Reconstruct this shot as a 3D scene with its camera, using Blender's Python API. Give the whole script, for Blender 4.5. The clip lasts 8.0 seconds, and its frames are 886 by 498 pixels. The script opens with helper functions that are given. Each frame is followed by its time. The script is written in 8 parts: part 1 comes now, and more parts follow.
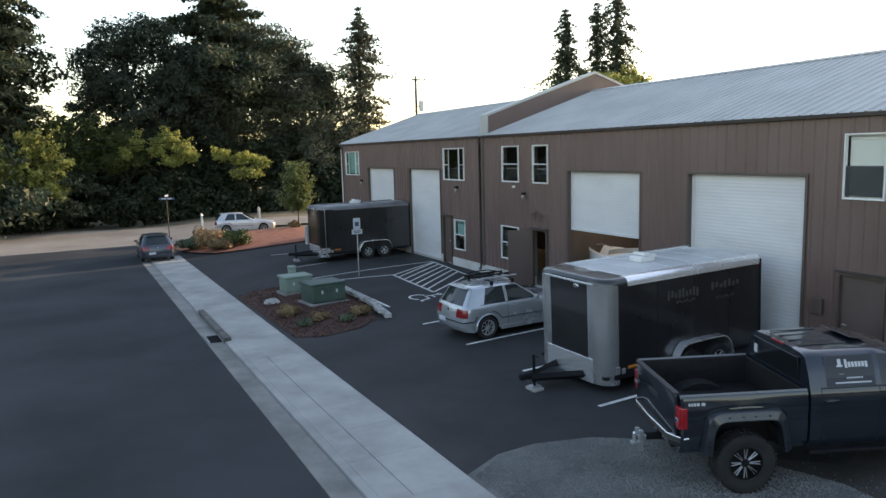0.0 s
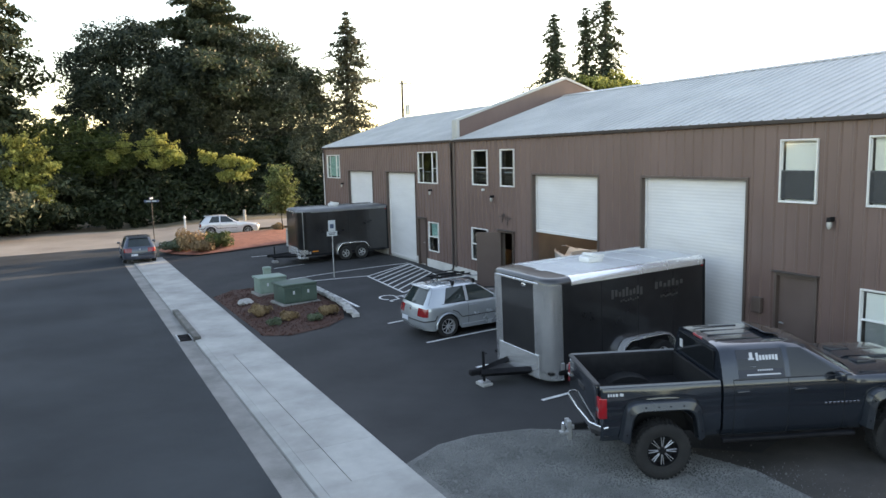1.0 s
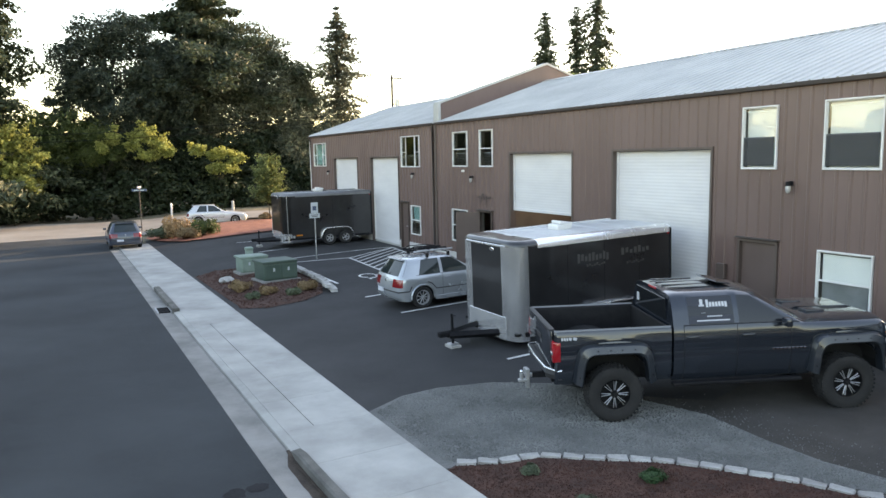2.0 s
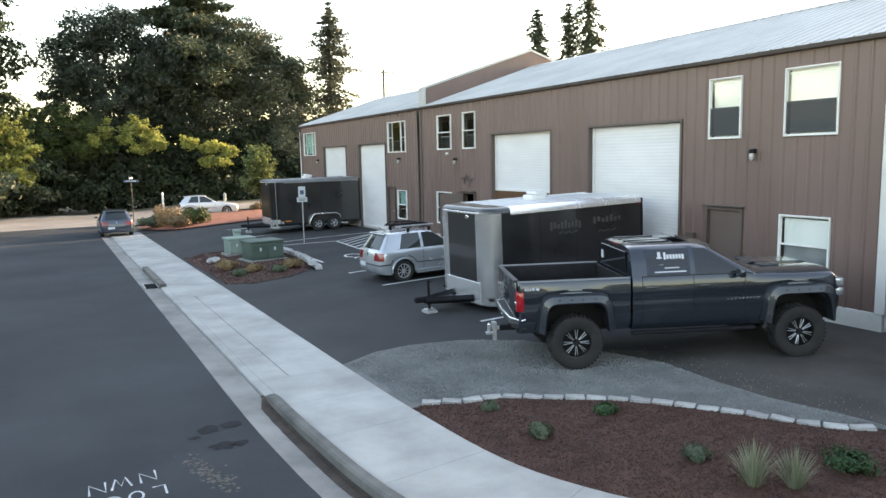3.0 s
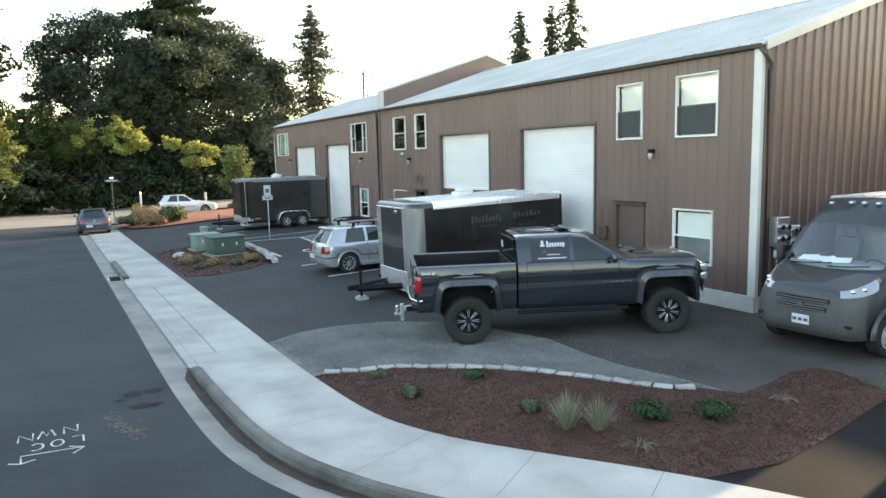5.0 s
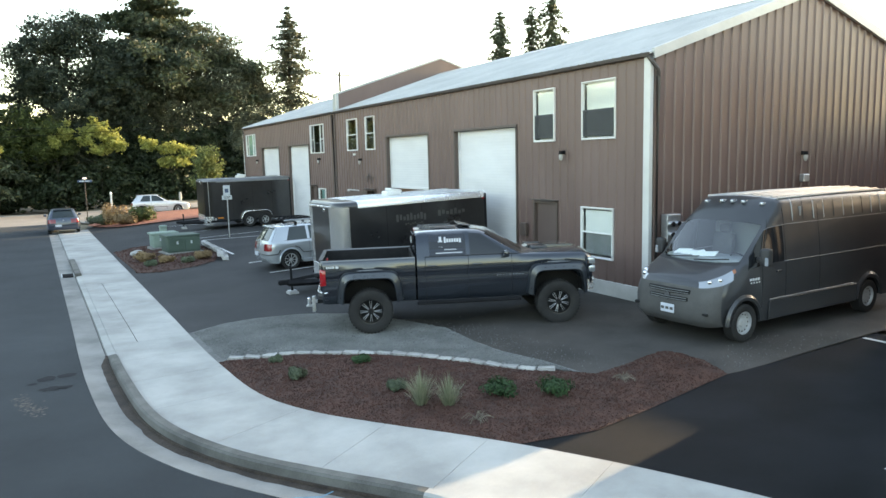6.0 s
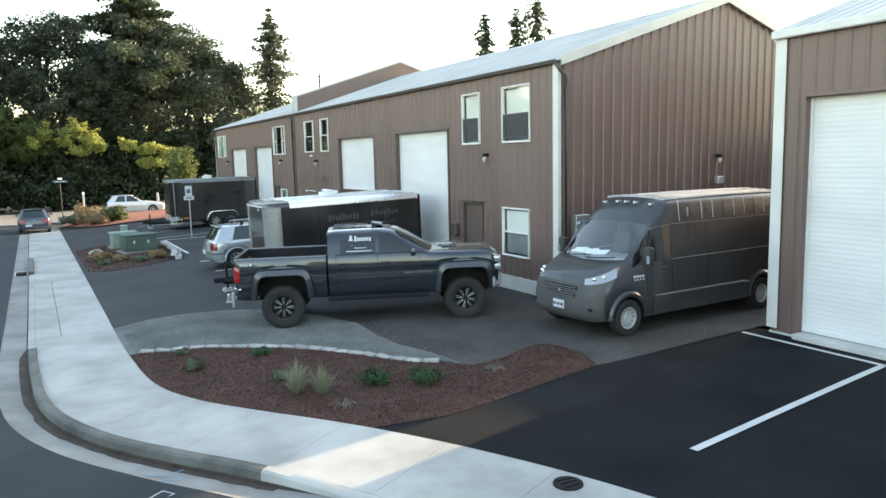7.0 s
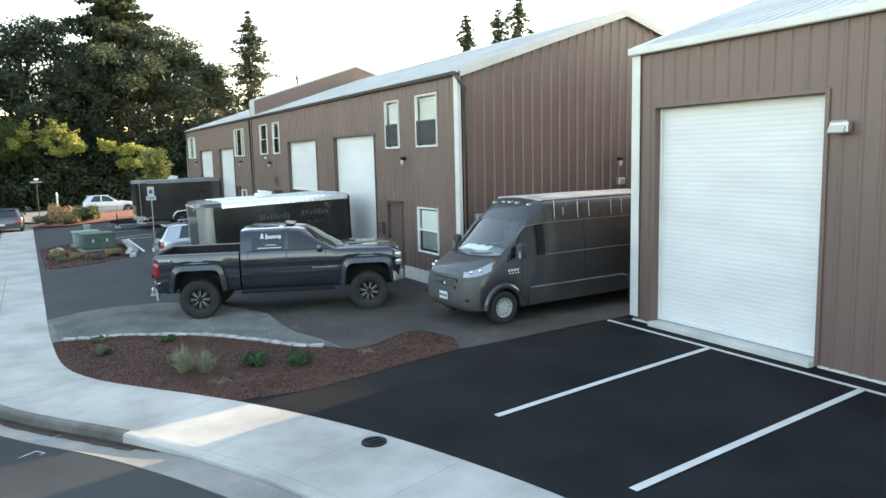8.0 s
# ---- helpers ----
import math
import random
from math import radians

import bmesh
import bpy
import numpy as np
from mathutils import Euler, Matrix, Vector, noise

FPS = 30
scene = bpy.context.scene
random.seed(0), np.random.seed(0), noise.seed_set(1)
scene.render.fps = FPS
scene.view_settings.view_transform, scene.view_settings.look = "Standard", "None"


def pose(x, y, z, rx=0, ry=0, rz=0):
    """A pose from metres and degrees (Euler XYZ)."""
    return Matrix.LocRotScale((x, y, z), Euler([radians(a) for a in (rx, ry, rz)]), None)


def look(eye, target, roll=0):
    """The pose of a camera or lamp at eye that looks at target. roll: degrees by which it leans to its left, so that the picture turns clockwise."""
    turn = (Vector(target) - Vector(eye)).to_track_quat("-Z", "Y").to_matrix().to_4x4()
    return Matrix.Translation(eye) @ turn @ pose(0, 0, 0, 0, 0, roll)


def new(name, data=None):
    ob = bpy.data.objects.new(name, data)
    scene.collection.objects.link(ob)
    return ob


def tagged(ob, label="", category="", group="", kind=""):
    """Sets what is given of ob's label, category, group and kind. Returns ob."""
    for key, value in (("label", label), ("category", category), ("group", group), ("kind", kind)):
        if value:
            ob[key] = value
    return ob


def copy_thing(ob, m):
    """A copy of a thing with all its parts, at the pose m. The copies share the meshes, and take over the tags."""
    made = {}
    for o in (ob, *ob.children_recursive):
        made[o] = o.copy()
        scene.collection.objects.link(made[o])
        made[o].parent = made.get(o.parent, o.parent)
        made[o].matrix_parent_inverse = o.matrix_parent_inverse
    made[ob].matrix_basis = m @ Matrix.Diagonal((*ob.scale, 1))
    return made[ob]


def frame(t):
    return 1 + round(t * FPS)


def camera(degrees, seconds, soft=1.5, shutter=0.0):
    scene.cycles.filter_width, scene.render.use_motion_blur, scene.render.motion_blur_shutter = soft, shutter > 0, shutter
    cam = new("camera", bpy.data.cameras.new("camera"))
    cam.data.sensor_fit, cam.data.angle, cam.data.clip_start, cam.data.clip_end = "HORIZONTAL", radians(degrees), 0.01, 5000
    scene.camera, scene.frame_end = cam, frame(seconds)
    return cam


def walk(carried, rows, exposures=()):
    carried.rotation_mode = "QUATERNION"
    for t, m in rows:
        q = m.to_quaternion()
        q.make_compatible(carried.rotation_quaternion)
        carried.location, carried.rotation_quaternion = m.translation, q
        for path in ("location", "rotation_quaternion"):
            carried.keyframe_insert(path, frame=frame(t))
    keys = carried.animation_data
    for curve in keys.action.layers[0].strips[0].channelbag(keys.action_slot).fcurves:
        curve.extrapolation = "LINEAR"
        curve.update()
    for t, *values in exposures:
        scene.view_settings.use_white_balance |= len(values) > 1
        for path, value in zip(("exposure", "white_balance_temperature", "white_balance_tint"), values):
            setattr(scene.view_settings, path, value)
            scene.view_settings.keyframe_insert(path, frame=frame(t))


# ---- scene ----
cam = camera(63.4, 8.0)
PATH = [
    (0, (-14.59, -5.615, 5.011), (-13.703, -3.842, 4.741), -1.5),
    (0.5, (-14.339, -6.196, 5.025), (-13.447, -4.426, 4.76), -1.5),
    (1, (-14.026, -6.607, 5.02), (-13.128, -4.84, 4.758), -1.4),
    (1.5, (-13.857, -6.943, 4.698), (-12.951, -5.178, 4.44), -1.2),
    (3, (-13.611, -7.963, 3.487), (-12.689, -6.206, 3.233), -1.2),
    (3.5, (-13.628, -8.467, 3.447), (-12.703, -6.712, 3.194), -1.2),
    (4, (-13.497, -8.866, 3.455), (-12.567, -7.114, 3.199), -1.2),
    (4.2, (-13.384, -9.065, 3.469), (-12.463, -7.309, 3.213), -1.4),
    (5.5, (-12.421, -10.98, 3.448), (-11.477, -9.236, 3.193), -1.3),
    (6, (-11.772, -11.888, 3.461), (-10.822, -10.147, 3.204), -1.4),
    (6.5, (-11.082, -12.617, 3.459), (-10.128, -10.878, 3.2), -1.4),
    (7, (-10.486, -13.354, 3.456), (-9.527, -11.618, 3.201), -1.3),
    (7.5, (-9.872, -14.407, 3.484), (-8.906, -12.674, 3.229), -1.4),
    (8, (-9.281, -15.638, 3.54), (-8.313, -13.907, 3.281), -1.4),
]
walk(cam, [(t, look(e, a, r)) for t, e, a, r in PATH],
     exposures=((0, 1.8, 7500, 18), (1.0, 2.35, 7900, 19), (1.5, 2.5, 8100, 19), (3.5, 2.8, 8400, 17), (5.5, 2.85, 8200, 11), (8, 2.9, 8200, 12)))

# ---- light ----
SUN_AZ = math.atan2(1.0, 0.2)          # from +y towards +x
SUN_EL = radians(12.0)
world = bpy.data.worlds.new("sky")
scene.world = world
world.use_nodes = True
_wn = world.node_tree.nodes
_sky = _wn.new("ShaderNodeTexSky")
_sky.sky_type = "NISHITA"
_sky.sun_disc = False
_sky.sun_elevation = SUN_EL
_sky.sun_rotation = SUN_AZ
_sky.air_density = 1.0
_sky.dust_density = 0.7
_sky.ozone_density = 1.0
world.node_tree.links.new(_sky.outputs[0], _wn["Background"].inputs[0])
_wn["Background"].inputs[1].default_value = 0.15
sun = new("sun", bpy.data.lights.new("sun", "SUN"))
sun.data.energy = 2.0
sun.data.angle = radians(0.6)
sun.data.color = (1.0, 0.83, 0.62)
_sd = Vector((1.0, 0.2, math.hypot(1.0, 0.2) * math.tan(SUN_EL)))
sun.matrix_world = look(_sd * 60, (0, 0, 0))

# ---- materials ----


def surf(name, c1, c2, scale=3.0, rough=0.6, metal=0.0, bump=0.0, bscale=40.0, fine=0.25, rvar=0.1,
         spec=0.5, coat=0.0, pick=0.0, stretch=(1, 1, 1), detail=6.0, pos=False):
    """Two-scale noise between two colours, with fine relief. pick: how far pieces vary in brightness."""
    m = bpy.data.materials.new(name)
    m.use_nodes = True
    n, ln = m.node_tree.nodes, m.node_tree.links
    b = n["Principled BSDF"]
    tc = n.new("ShaderNodeNewGeometry" if pos else "ShaderNodeTexCoord")
    mp = n.new("ShaderNodeMapping")
    mp.inputs["Scale"].default_value = stretch
    ln.new(tc.outputs["Position" if pos else "Object"], mp.inputs[0])
    big = n.new("ShaderNodeTexNoise")
    big.inputs["Scale"].default_value = scale
    big.inputs["Detail"].default_value = detail
    big.inputs["Roughness"].default_value = 0.6
    ln.new(mp.outputs[0], big.inputs[0])
    sm = n.new("ShaderNodeTexNoise")
    sm.inputs["Scale"].default_value = bscale
    sm.inputs["Detail"].default_value = 4.0
    ln.new(mp.outputs[0], sm.inputs[0])
    add = n.new("ShaderNodeMath")
    add.operation = "MULTIPLY_ADD"
    ln.new(sm.outputs[0], add.inputs[0])
    add.inputs[1].default_value = fine
    ln.new(big.outputs[0], add.inputs[2])
    ramp = n.new("ShaderNodeValToRGB")
    ramp.color_ramp.elements[0].position = 0.36 + fine * 0.4
    ramp.color_ramp.elements[1].position = 0.64 + fine * 0.6
    ramp.color_ramp.elements[0].color = (*c1, 1)
    ramp.color_ramp.elements[1].color = (*c2, 1)
    ln.new(add.outputs[0], ramp.inputs[0])
    col = ramp.outputs[0]
    if pick:
        oi = n.new("ShaderNodeObjectInfo")
        mr = n.new("ShaderNodeMapRange")
        mr.inputs[3].default_value, mr.inputs[4].default_value = 1 - pick, 1 + pick
        ln.new(oi.outputs["Random"], mr.inputs[0])
        hs = n.new("ShaderNodeHueSaturation")
        ln.new(mr.outputs[0], hs.inputs["Value"])
        ln.new(col, hs.inputs["Color"])
        col = hs.outputs[0]
    ln.new(col, b.inputs["Base Color"])
    rr = n.new("ShaderNodeMapRange")
    rr.inputs[3].default_value, rr.inputs[4].default_value = max(0.02, rough - rvar), min(1, rough + rvar)
    ln.new(big.outputs[0], rr.inputs[0])
    ln.new(rr.outputs[0], b.inputs["Roughness"])
    b.inputs["Metallic"].default_value = metal
    b.inputs["Specular IOR Level"].default_value = spec
    b.inputs["Coat Weight"].default_value = coat
    b.inputs["Coat Roughness"].default_value = 0.06
    if bump:
        bp = n.new("ShaderNodeBump")
        bp.inputs["Strength"].default_value = bump
        bp.inputs["Distance"].default_value = 0.02
        ln.new(sm.outputs[0], bp.inputs["Height"])
        ln.new(bp.outputs[0], b.inputs["Normal"])
    return m


def plain(name, c, rough=0.5, metal=0.0, spec=0.5, coat=0.0):
    m = bpy.data.materials.new(name)
    m.use_nodes = True
    b = m.node_tree.nodes["Principled BSDF"]
    b.inputs["Base Color"].default_value = (*c, 1)
    b.inputs["Roughness"].default_value = rough
    b.inputs["Metallic"].default_value = metal
    b.inputs["Specular IOR Level"].default_value = spec
    b.inputs["Coat Weight"].default_value = coat
    b.inputs["Coat Roughness"].default_value = 0.05
    return m


def glassy(name, c, rough=0.02):
    m = plain(name, c, rough)
    b = m.node_tree.nodes["Principled BSDF"]
    b.inputs["Transmission Weight"].default_value = 1.0
    b.inputs["IOR"].default_value = 1.45
    return m


def leafy(name, c1, c2, thru=0.35):
    """Leaves: colour varies leaf by leaf, and light passes through."""
    m = bpy.data.materials.new(name)
    m.use_nodes = True
    n, ln = m.node_tree.nodes, m.node_tree.links
    b = n["Principled BSDF"]
    g = n.new("ShaderNodeNewGeometry")
    ramp = n.new("ShaderNodeValToRGB")
    ramp.color_ramp.elements[0].color = (*c1, 1)
    ramp.color_ramp.elements[1].color = (*c2, 1)
    nz = n.new("ShaderNodeTexNoise")
    nz.inputs["Scale"].default_value = 0.35
    ln.new(g.outputs["Position"], nz.inputs[0])
    mx = n.new("ShaderNodeMath")
    mx.operation = "MULTIPLY_ADD"
    mx.inputs[1].default_value = 0.55
    ln.new(g.outputs["Random Per Island"], mx.inputs[0])
    sb = n.new("ShaderNodeMath")
    sb.operation = "SUBTRACT"
    sb.inputs[1].default_value = 0.25
    ln.new(nz.outputs[0], sb.inputs[0])
    ln.new(sb.outputs[0], mx.inputs[2])
    ln.new(mx.outputs[0], ramp.inputs[0])
    ln.new(ramp.outputs[0], b.inputs["Base Color"])
    b.inputs["Roughness"].default_value = 0.55
    b.inputs["Specular IOR Level"].default_value = 0.3
    tr = n.new("ShaderNodeBsdfTranslucent")
    ln.new(ramp.outputs[0], tr.inputs[0])
    ms = n.new("ShaderNodeMixShader")
    ms.inputs[0].default_value = thru
    ln.new(b.outputs[0], ms.inputs[1])
    ln.new(tr.outputs[0], ms.inputs[2])
    ln.new(ms.outputs[0], n["Material Output"].inputs[0])
    return m


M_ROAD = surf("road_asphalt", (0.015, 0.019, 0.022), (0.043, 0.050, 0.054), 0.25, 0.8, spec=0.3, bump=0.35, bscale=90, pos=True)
M_LOT = surf("lot_asphalt", (0.022, 0.023, 0.024), (0.048, 0.048, 0.049), 0.45, 0.8, spec=0.3, bump=0.35, bscale=80, pos=True)
M_NEWLOT = surf("new_asphalt", (0.009, 0.010, 0.011), (0.019, 0.020, 0.022), 0.6, 0.85, spec=0.08, bump=0.35, bscale=90, pos=True)
M_OLDLOT = surf("worn_asphalt", (0.044, 0.041, 0.037), (0.092, 0.084, 0.076), 0.6, 0.9, spec=0.25, bump=0.5, bscale=60, fine=0.4, pos=True)
# Far paler than M_ROAD: the low sun is painted into the colour.
M_CROSS = surf("sun_pale_asphalt", (0.19, 0.17, 0.15), (0.27, 0.25, 0.22), 0.3, 0.85, bump=0.3, bscale=60, pos=True)
M_DIRT = surf("dry_ground", (0.10, 0.085, 0.055), (0.19, 0.16, 0.10), 0.3, 0.95, bump=0.5, bscale=25, fine=0.4, pos=True)
M_GRAVELBED = surf("gravel_fines", (0.10, 0.103, 0.100), (0.18, 0.182, 0.174), 2.0, 0.9, bump=0.8, bscale=55, fine=0.7, pos=True)
M_STONE = surf("crushed_rock", (0.12, 0.125, 0.120), (0.23, 0.235, 0.225), 1.3, 0.85, bump=0.4, bscale=60, pos=True)
M_CONC = surf("pale_concrete", (0.285, 0.282, 0.265), (0.45, 0.446, 0.42), 0.7, 0.85, bump=0.25, bscale=120, fine=0.25, pick=0.035, spec=0.3, pos=True)
M_PAN = surf("gutter_concrete", (0.145, 0.143, 0.135), (0.28, 0.272, 0.255), 0.9, 0.9, bump=0.3, bscale=70, fine=0.3, pos=True)
M_SILT = surf("gutter_silt", (0.030, 0.021, 0.016), (0.075, 0.055, 0.042), 3.0, 0.95, bump=0.6, bscale=40, fine=0.5, pos=True)
M_CURB = surf("curb_concrete", (0.070, 0.068, 0.061), (0.165, 0.16, 0.145), 1.6, 0.9, bump=0.35, bscale=70, fine=0.3, pos=True)
M_FOUND = surf("foundation_concrete", (0.40, 0.40, 0.38), (0.55, 0.54, 0.52), 1.2, 0.85, bump=0.3, bscale=60)
M_MULCH = surf("red_bark_mulch", (0.034, 0.014, 0.0095), (0.078, 0.033, 0.023), 3.0, 0.95, bump=1.0, bscale=45, fine=0.7, pos=True)
M_CHIP = surf("bark_chip", (0.042, 0.017, 0.011), (0.088, 0.037, 0.025), 5.0, 0.9, bump=0.3, bscale=60, fine=0.4, pos=True)
M_REDROCK = surf("red_cinder", (0.20, 0.07, 0.045), (0.36, 0.14, 0.09), 2.0, 0.95, bump=0.8, bscale=25, fine=0.6, pos=True)
M_EDGE = surf("edging_block", (0.28, 0.275, 0.26), (0.46, 0.45, 0.43), 4.0, 0.85, bump=0.5, bscale=50, pick=0.15)
M_PAINT = surf("line_paint", (0.48, 0.48, 0.47), (0.78, 0.78, 0.76), 5.0, 0.7, bump=0.2, bscale=80, fine=0.7, pos=True)
M_FRESH = surf("fresh_line_paint", (0.50, 0.50, 0.49), (0.60, 0.60, 0.585), 3.0, 0.7, bump=0.2, bscale=80, fine=0.3, pos=True)
M_SIDING = surf("brown_steel_siding", (0.127, 0.081, 0.071), (0.155, 0.101, 0.089), 0.8, 0.42, bump=0.05, bscale=12, fine=0.15, spec=0.5, stretch=(1, 1, 0.25), pos=True)
M_ROOF = surf("galvalume_roof", (0.38, 0.39, 0.385), (0.48, 0.49, 0.48), 0.7, 0.48, metal=0.3, bump=0.05, bscale=20, fine=0.15, pos=True)
M_TRIMW = surf("white_trim_steel", (0.50, 0.50, 0.485), (0.60, 0.60, 0.58), 1.0, 0.4, bump=0.03)
M_BROWN = surf("brown_trim_steel", (0.080, 0.058, 0.050), (0.098, 0.072, 0.062), 1.0, 0.45, bump=0.03)
M_LEAF = surf("brown_door_paint", (0.098, 0.068, 0.060), (0.118, 0.083, 0.073), 1.0, 0.45, bump=0.03)
M_GUTTER = surf("dark_gutter", (0.045, 0.038, 0.036), (0.065, 0.055, 0.05), 1.0, 0.4, bump=0.03)
M_DOORW = surf("white_door_steel", (0.575, 0.57, 0.575), (0.65, 0.645, 0.645), 0.5, 0.45, bump=0.04, bscale=20, fine=0.2, stretch=(1, 1, 4))
M_VINYL = surf("white_vinyl", (0.64, 0.64, 0.625), (0.72, 0.72, 0.70), 2.0, 0.4)
M_PANE = glassy("window_glass", (0.92, 0.96, 0.95))
M_BLIND = surf("blind_slats", (0.78, 0.79, 0.78), (0.86, 0.86, 0.85), 2.0, 0.6)
# Teal slats paint the sky and trees reflected in these panes.
M_TEAL = surf("teal_pane_reflection", (0.25, 0.48, 0.46), (0.36, 0.60, 0.57), 2.0, 0.7)
M_SCREEN = surf("insect_screen", (0.20, 0.21, 0.22), (0.28, 0.29, 0.30), 3.0, 0.8)
M_MESH = plain("fine_insect_mesh", (0.07, 0.073, 0.076), 0.8, spec=0.1)
M_MESH.node_tree.nodes["Principled BSDF"].inputs["Alpha"].default_value = 0.58
M_INSIDE = surf("dim_interior", (0.10, 0.09, 0.08), (0.17, 0.15, 0.13), 0.6, 0.9)
M_PLY = surf("orange_plywood", (0.34, 0.15, 0.06), (0.48, 0.23, 0.10), 1.5, 0.7, stretch=(1, 1, 0.2))
M_STEEL = surf("galvanised_steel", (0.42, 0.43, 0.44), (0.58, 0.59, 0.60), 6.0, 0.4, metal=0.8)
M_CHROME = plain("chrome", (0.75, 0.76, 0.78), 0.1, 1.0)
M_ALU = surf("polished_aluminium", (0.86, 0.865, 0.87), (0.93, 0.935, 0.94), 1.2, 0.25, metal=0.75, bump=0.012, bscale=4, stretch=(1, 1, 0.12))
M_BLACK = surf("black_steel", (0.009, 0.009, 0.010), (0.018, 0.018, 0.020), 4.0, 0.6, spec=0.12)
M_RUBBER = surf("tyre_rubber", (0.012, 0.012, 0.012), (0.026, 0.025, 0.024), 5.0, 0.85, bump=0.3, bscale=60)
# Near-black holding the shade of cavities and underbodies; seams share it.
M_DARK = plain("cavity_shade", (0.008, 0.008, 0.008), 0.9)
M_PLASTIC = surf("black_plastic", (0.018, 0.018, 0.019), (0.032, 0.032, 0.034), 6.0, 0.6)

# ---- mesh helpers ----


def mesh_object(name, bm, mat, smooth=None):
    me = bpy.data.meshes.new(name)
    bm.normal_update()
    bm.to_mesh(me)
    bm.free()
    me.materials.append(mat)
    if smooth:
        me.shade_smooth()
        me.set_sharp_from_angle(angle=radians(smooth))
    return new(name, me)


def part(name, bm, mat, parent, label="", smooth=None):
    ob = mesh_object(name, bm, mat, smooth)
    ob.parent = parent
    if label:
        ob["label"] = label
    return ob


def share(name, me, m, parent):
    """Another object on a mesh that is already there."""
    ob = new(name, me)
    ob.parent = parent
    ob.matrix_basis = m
    return ob


def thing(name, label, category, m=None, group="", kind=""):
    ob = new(name)
    ob.empty_display_size = 0.2
    if m is not None:
        ob.matrix_basis = m
    return tagged(ob, label, category, group, kind)


def box(bm, c, s, bevel=0.0, m=None, seg=1):
    r = bmesh.ops.create_cube(bm, size=1.0)
    vs = r["verts"]
    bmesh.ops.scale(bm, vec=s, verts=vs)
    if bevel:
        es = list({e for v in vs for e in v.link_edges})
        rb = bmesh.ops.bevel(bm, geom=es, offset=bevel, segments=seg, affect="EDGES", profile=0.5)
        vs = list({v for f in rb["faces"] for v in f.verts} | {v for v in vs if v.is_valid})
    if m is not None:
        bmesh.ops.transform(bm, matrix=m, verts=vs)
    bmesh.ops.translate(bm, vec=c, verts=vs)
    return vs


def rod(bm, a, b, r, r2=None, n=10, caps=True):
    a, b = Vector(a), Vector(b)
    d = b - a
    res = bmesh.ops.create_cone(bm, cap_ends=caps, segments=n, radius1=r, radius2=r if r2 is None else r2, depth=d.length)
    m = Matrix.Translation((a + b) / 2) @ d.to_track_quat("Z", "Y").to_matrix().to_4x4()
    bmesh.ops.transform(bm, matrix=m, verts=res["verts"])
    return res["verts"]


def tube(bm, pts, r, n=8):
    """A bent tube through points."""
    pts = [Vector(p) for p in pts]
    rings = []
    up = Vector((0, 0, 1))
    for i, p in enumerate(pts):
        d = (pts[min(i + 1, len(pts) - 1)] - pts[max(i - 1, 0)]).normalized()
        s = d.cross(up)
        s = s.normalized() if s.length > 1e-3 else Vector((1, 0, 0))
        t = s.cross(d)
        rr = r[i] if isinstance(r, (list, tuple)) else r
        rings.append([bm.verts.new(p + s * math.cos(a) * rr + t * math.sin(a) * rr)
                      for a in (2 * math.pi * k / n for k in range(n))])
    for a, b in zip(rings, rings[1:]):
        for k in range(n):
            bm.faces.new((a[k], a[(k + 1) % n], b[(k + 1) % n], b[k]))
    bm.faces.new(rings[0])
    bm.faces.new(rings[-1][::-1])


def skin(bm, rings, close=True, caps=True):
    """Faces between rings of equal length."""
    vr = [[bm.verts.new(p) for p in r] for r in rings]
    n = len(vr[0])
    for a, b in zip(vr, vr[1:]):
        for k in range(n if close else n - 1):
            bm.faces.new((a[k], a[(k + 1) % n], b[(k + 1) % n], b[k]))
    if caps and close:
        bm.faces.new(vr[0][::-1])
        bm.faces.new(vr[-1])
    bmesh.ops.recalc_face_normals(bm, faces=bm.faces)
    return vr


def prism(bm, outline, axis, a, b):
    """An outline (pairs) drawn out along an axis from a to b."""
    def at(p, v):
        return {"x": (v, p[0], p[1]), "y": (p[0], v, p[1]), "z": (p[0], p[1], v)}[axis]
    return skin(bm, [[at(p, a) for p in outline], [at(p, b) for p in outline]])


def catmull(ps, n):
    """A smooth line through points, n steps a stretch."""
    ps = [np.array(p, float) for p in ps]
    q = [2 * ps[0] - ps[1], *ps, 2 * ps[-1] - ps[-2]]
    out = []
    for i in range(1, len(q) - 2):
        for k in range(n):
            t = k / n
            out.append(0.5 * (2 * q[i] + (q[i + 1] - q[i - 1]) * t + (2 * q[i - 1] - 5 * q[i] + 4 * q[i + 1] - q[i + 2]) * t * t
                              + (3 * q[i] - q[i - 1] - 3 * q[i + 1] + q[i + 2]) * t ** 3))
    out.append(ps[-1])
    return [tuple(float(c) for c in p) for p in out]


# ---- ground ----


def lie(x, y):
    """Height of the land: it falls from the building to the street, and along the street."""
    g = min(max(-x / 9.6, 0.0), 1.0) ** 1.8
    return g * (-0.2 - 0.010 * min(max(y, -12.0), 45.0))


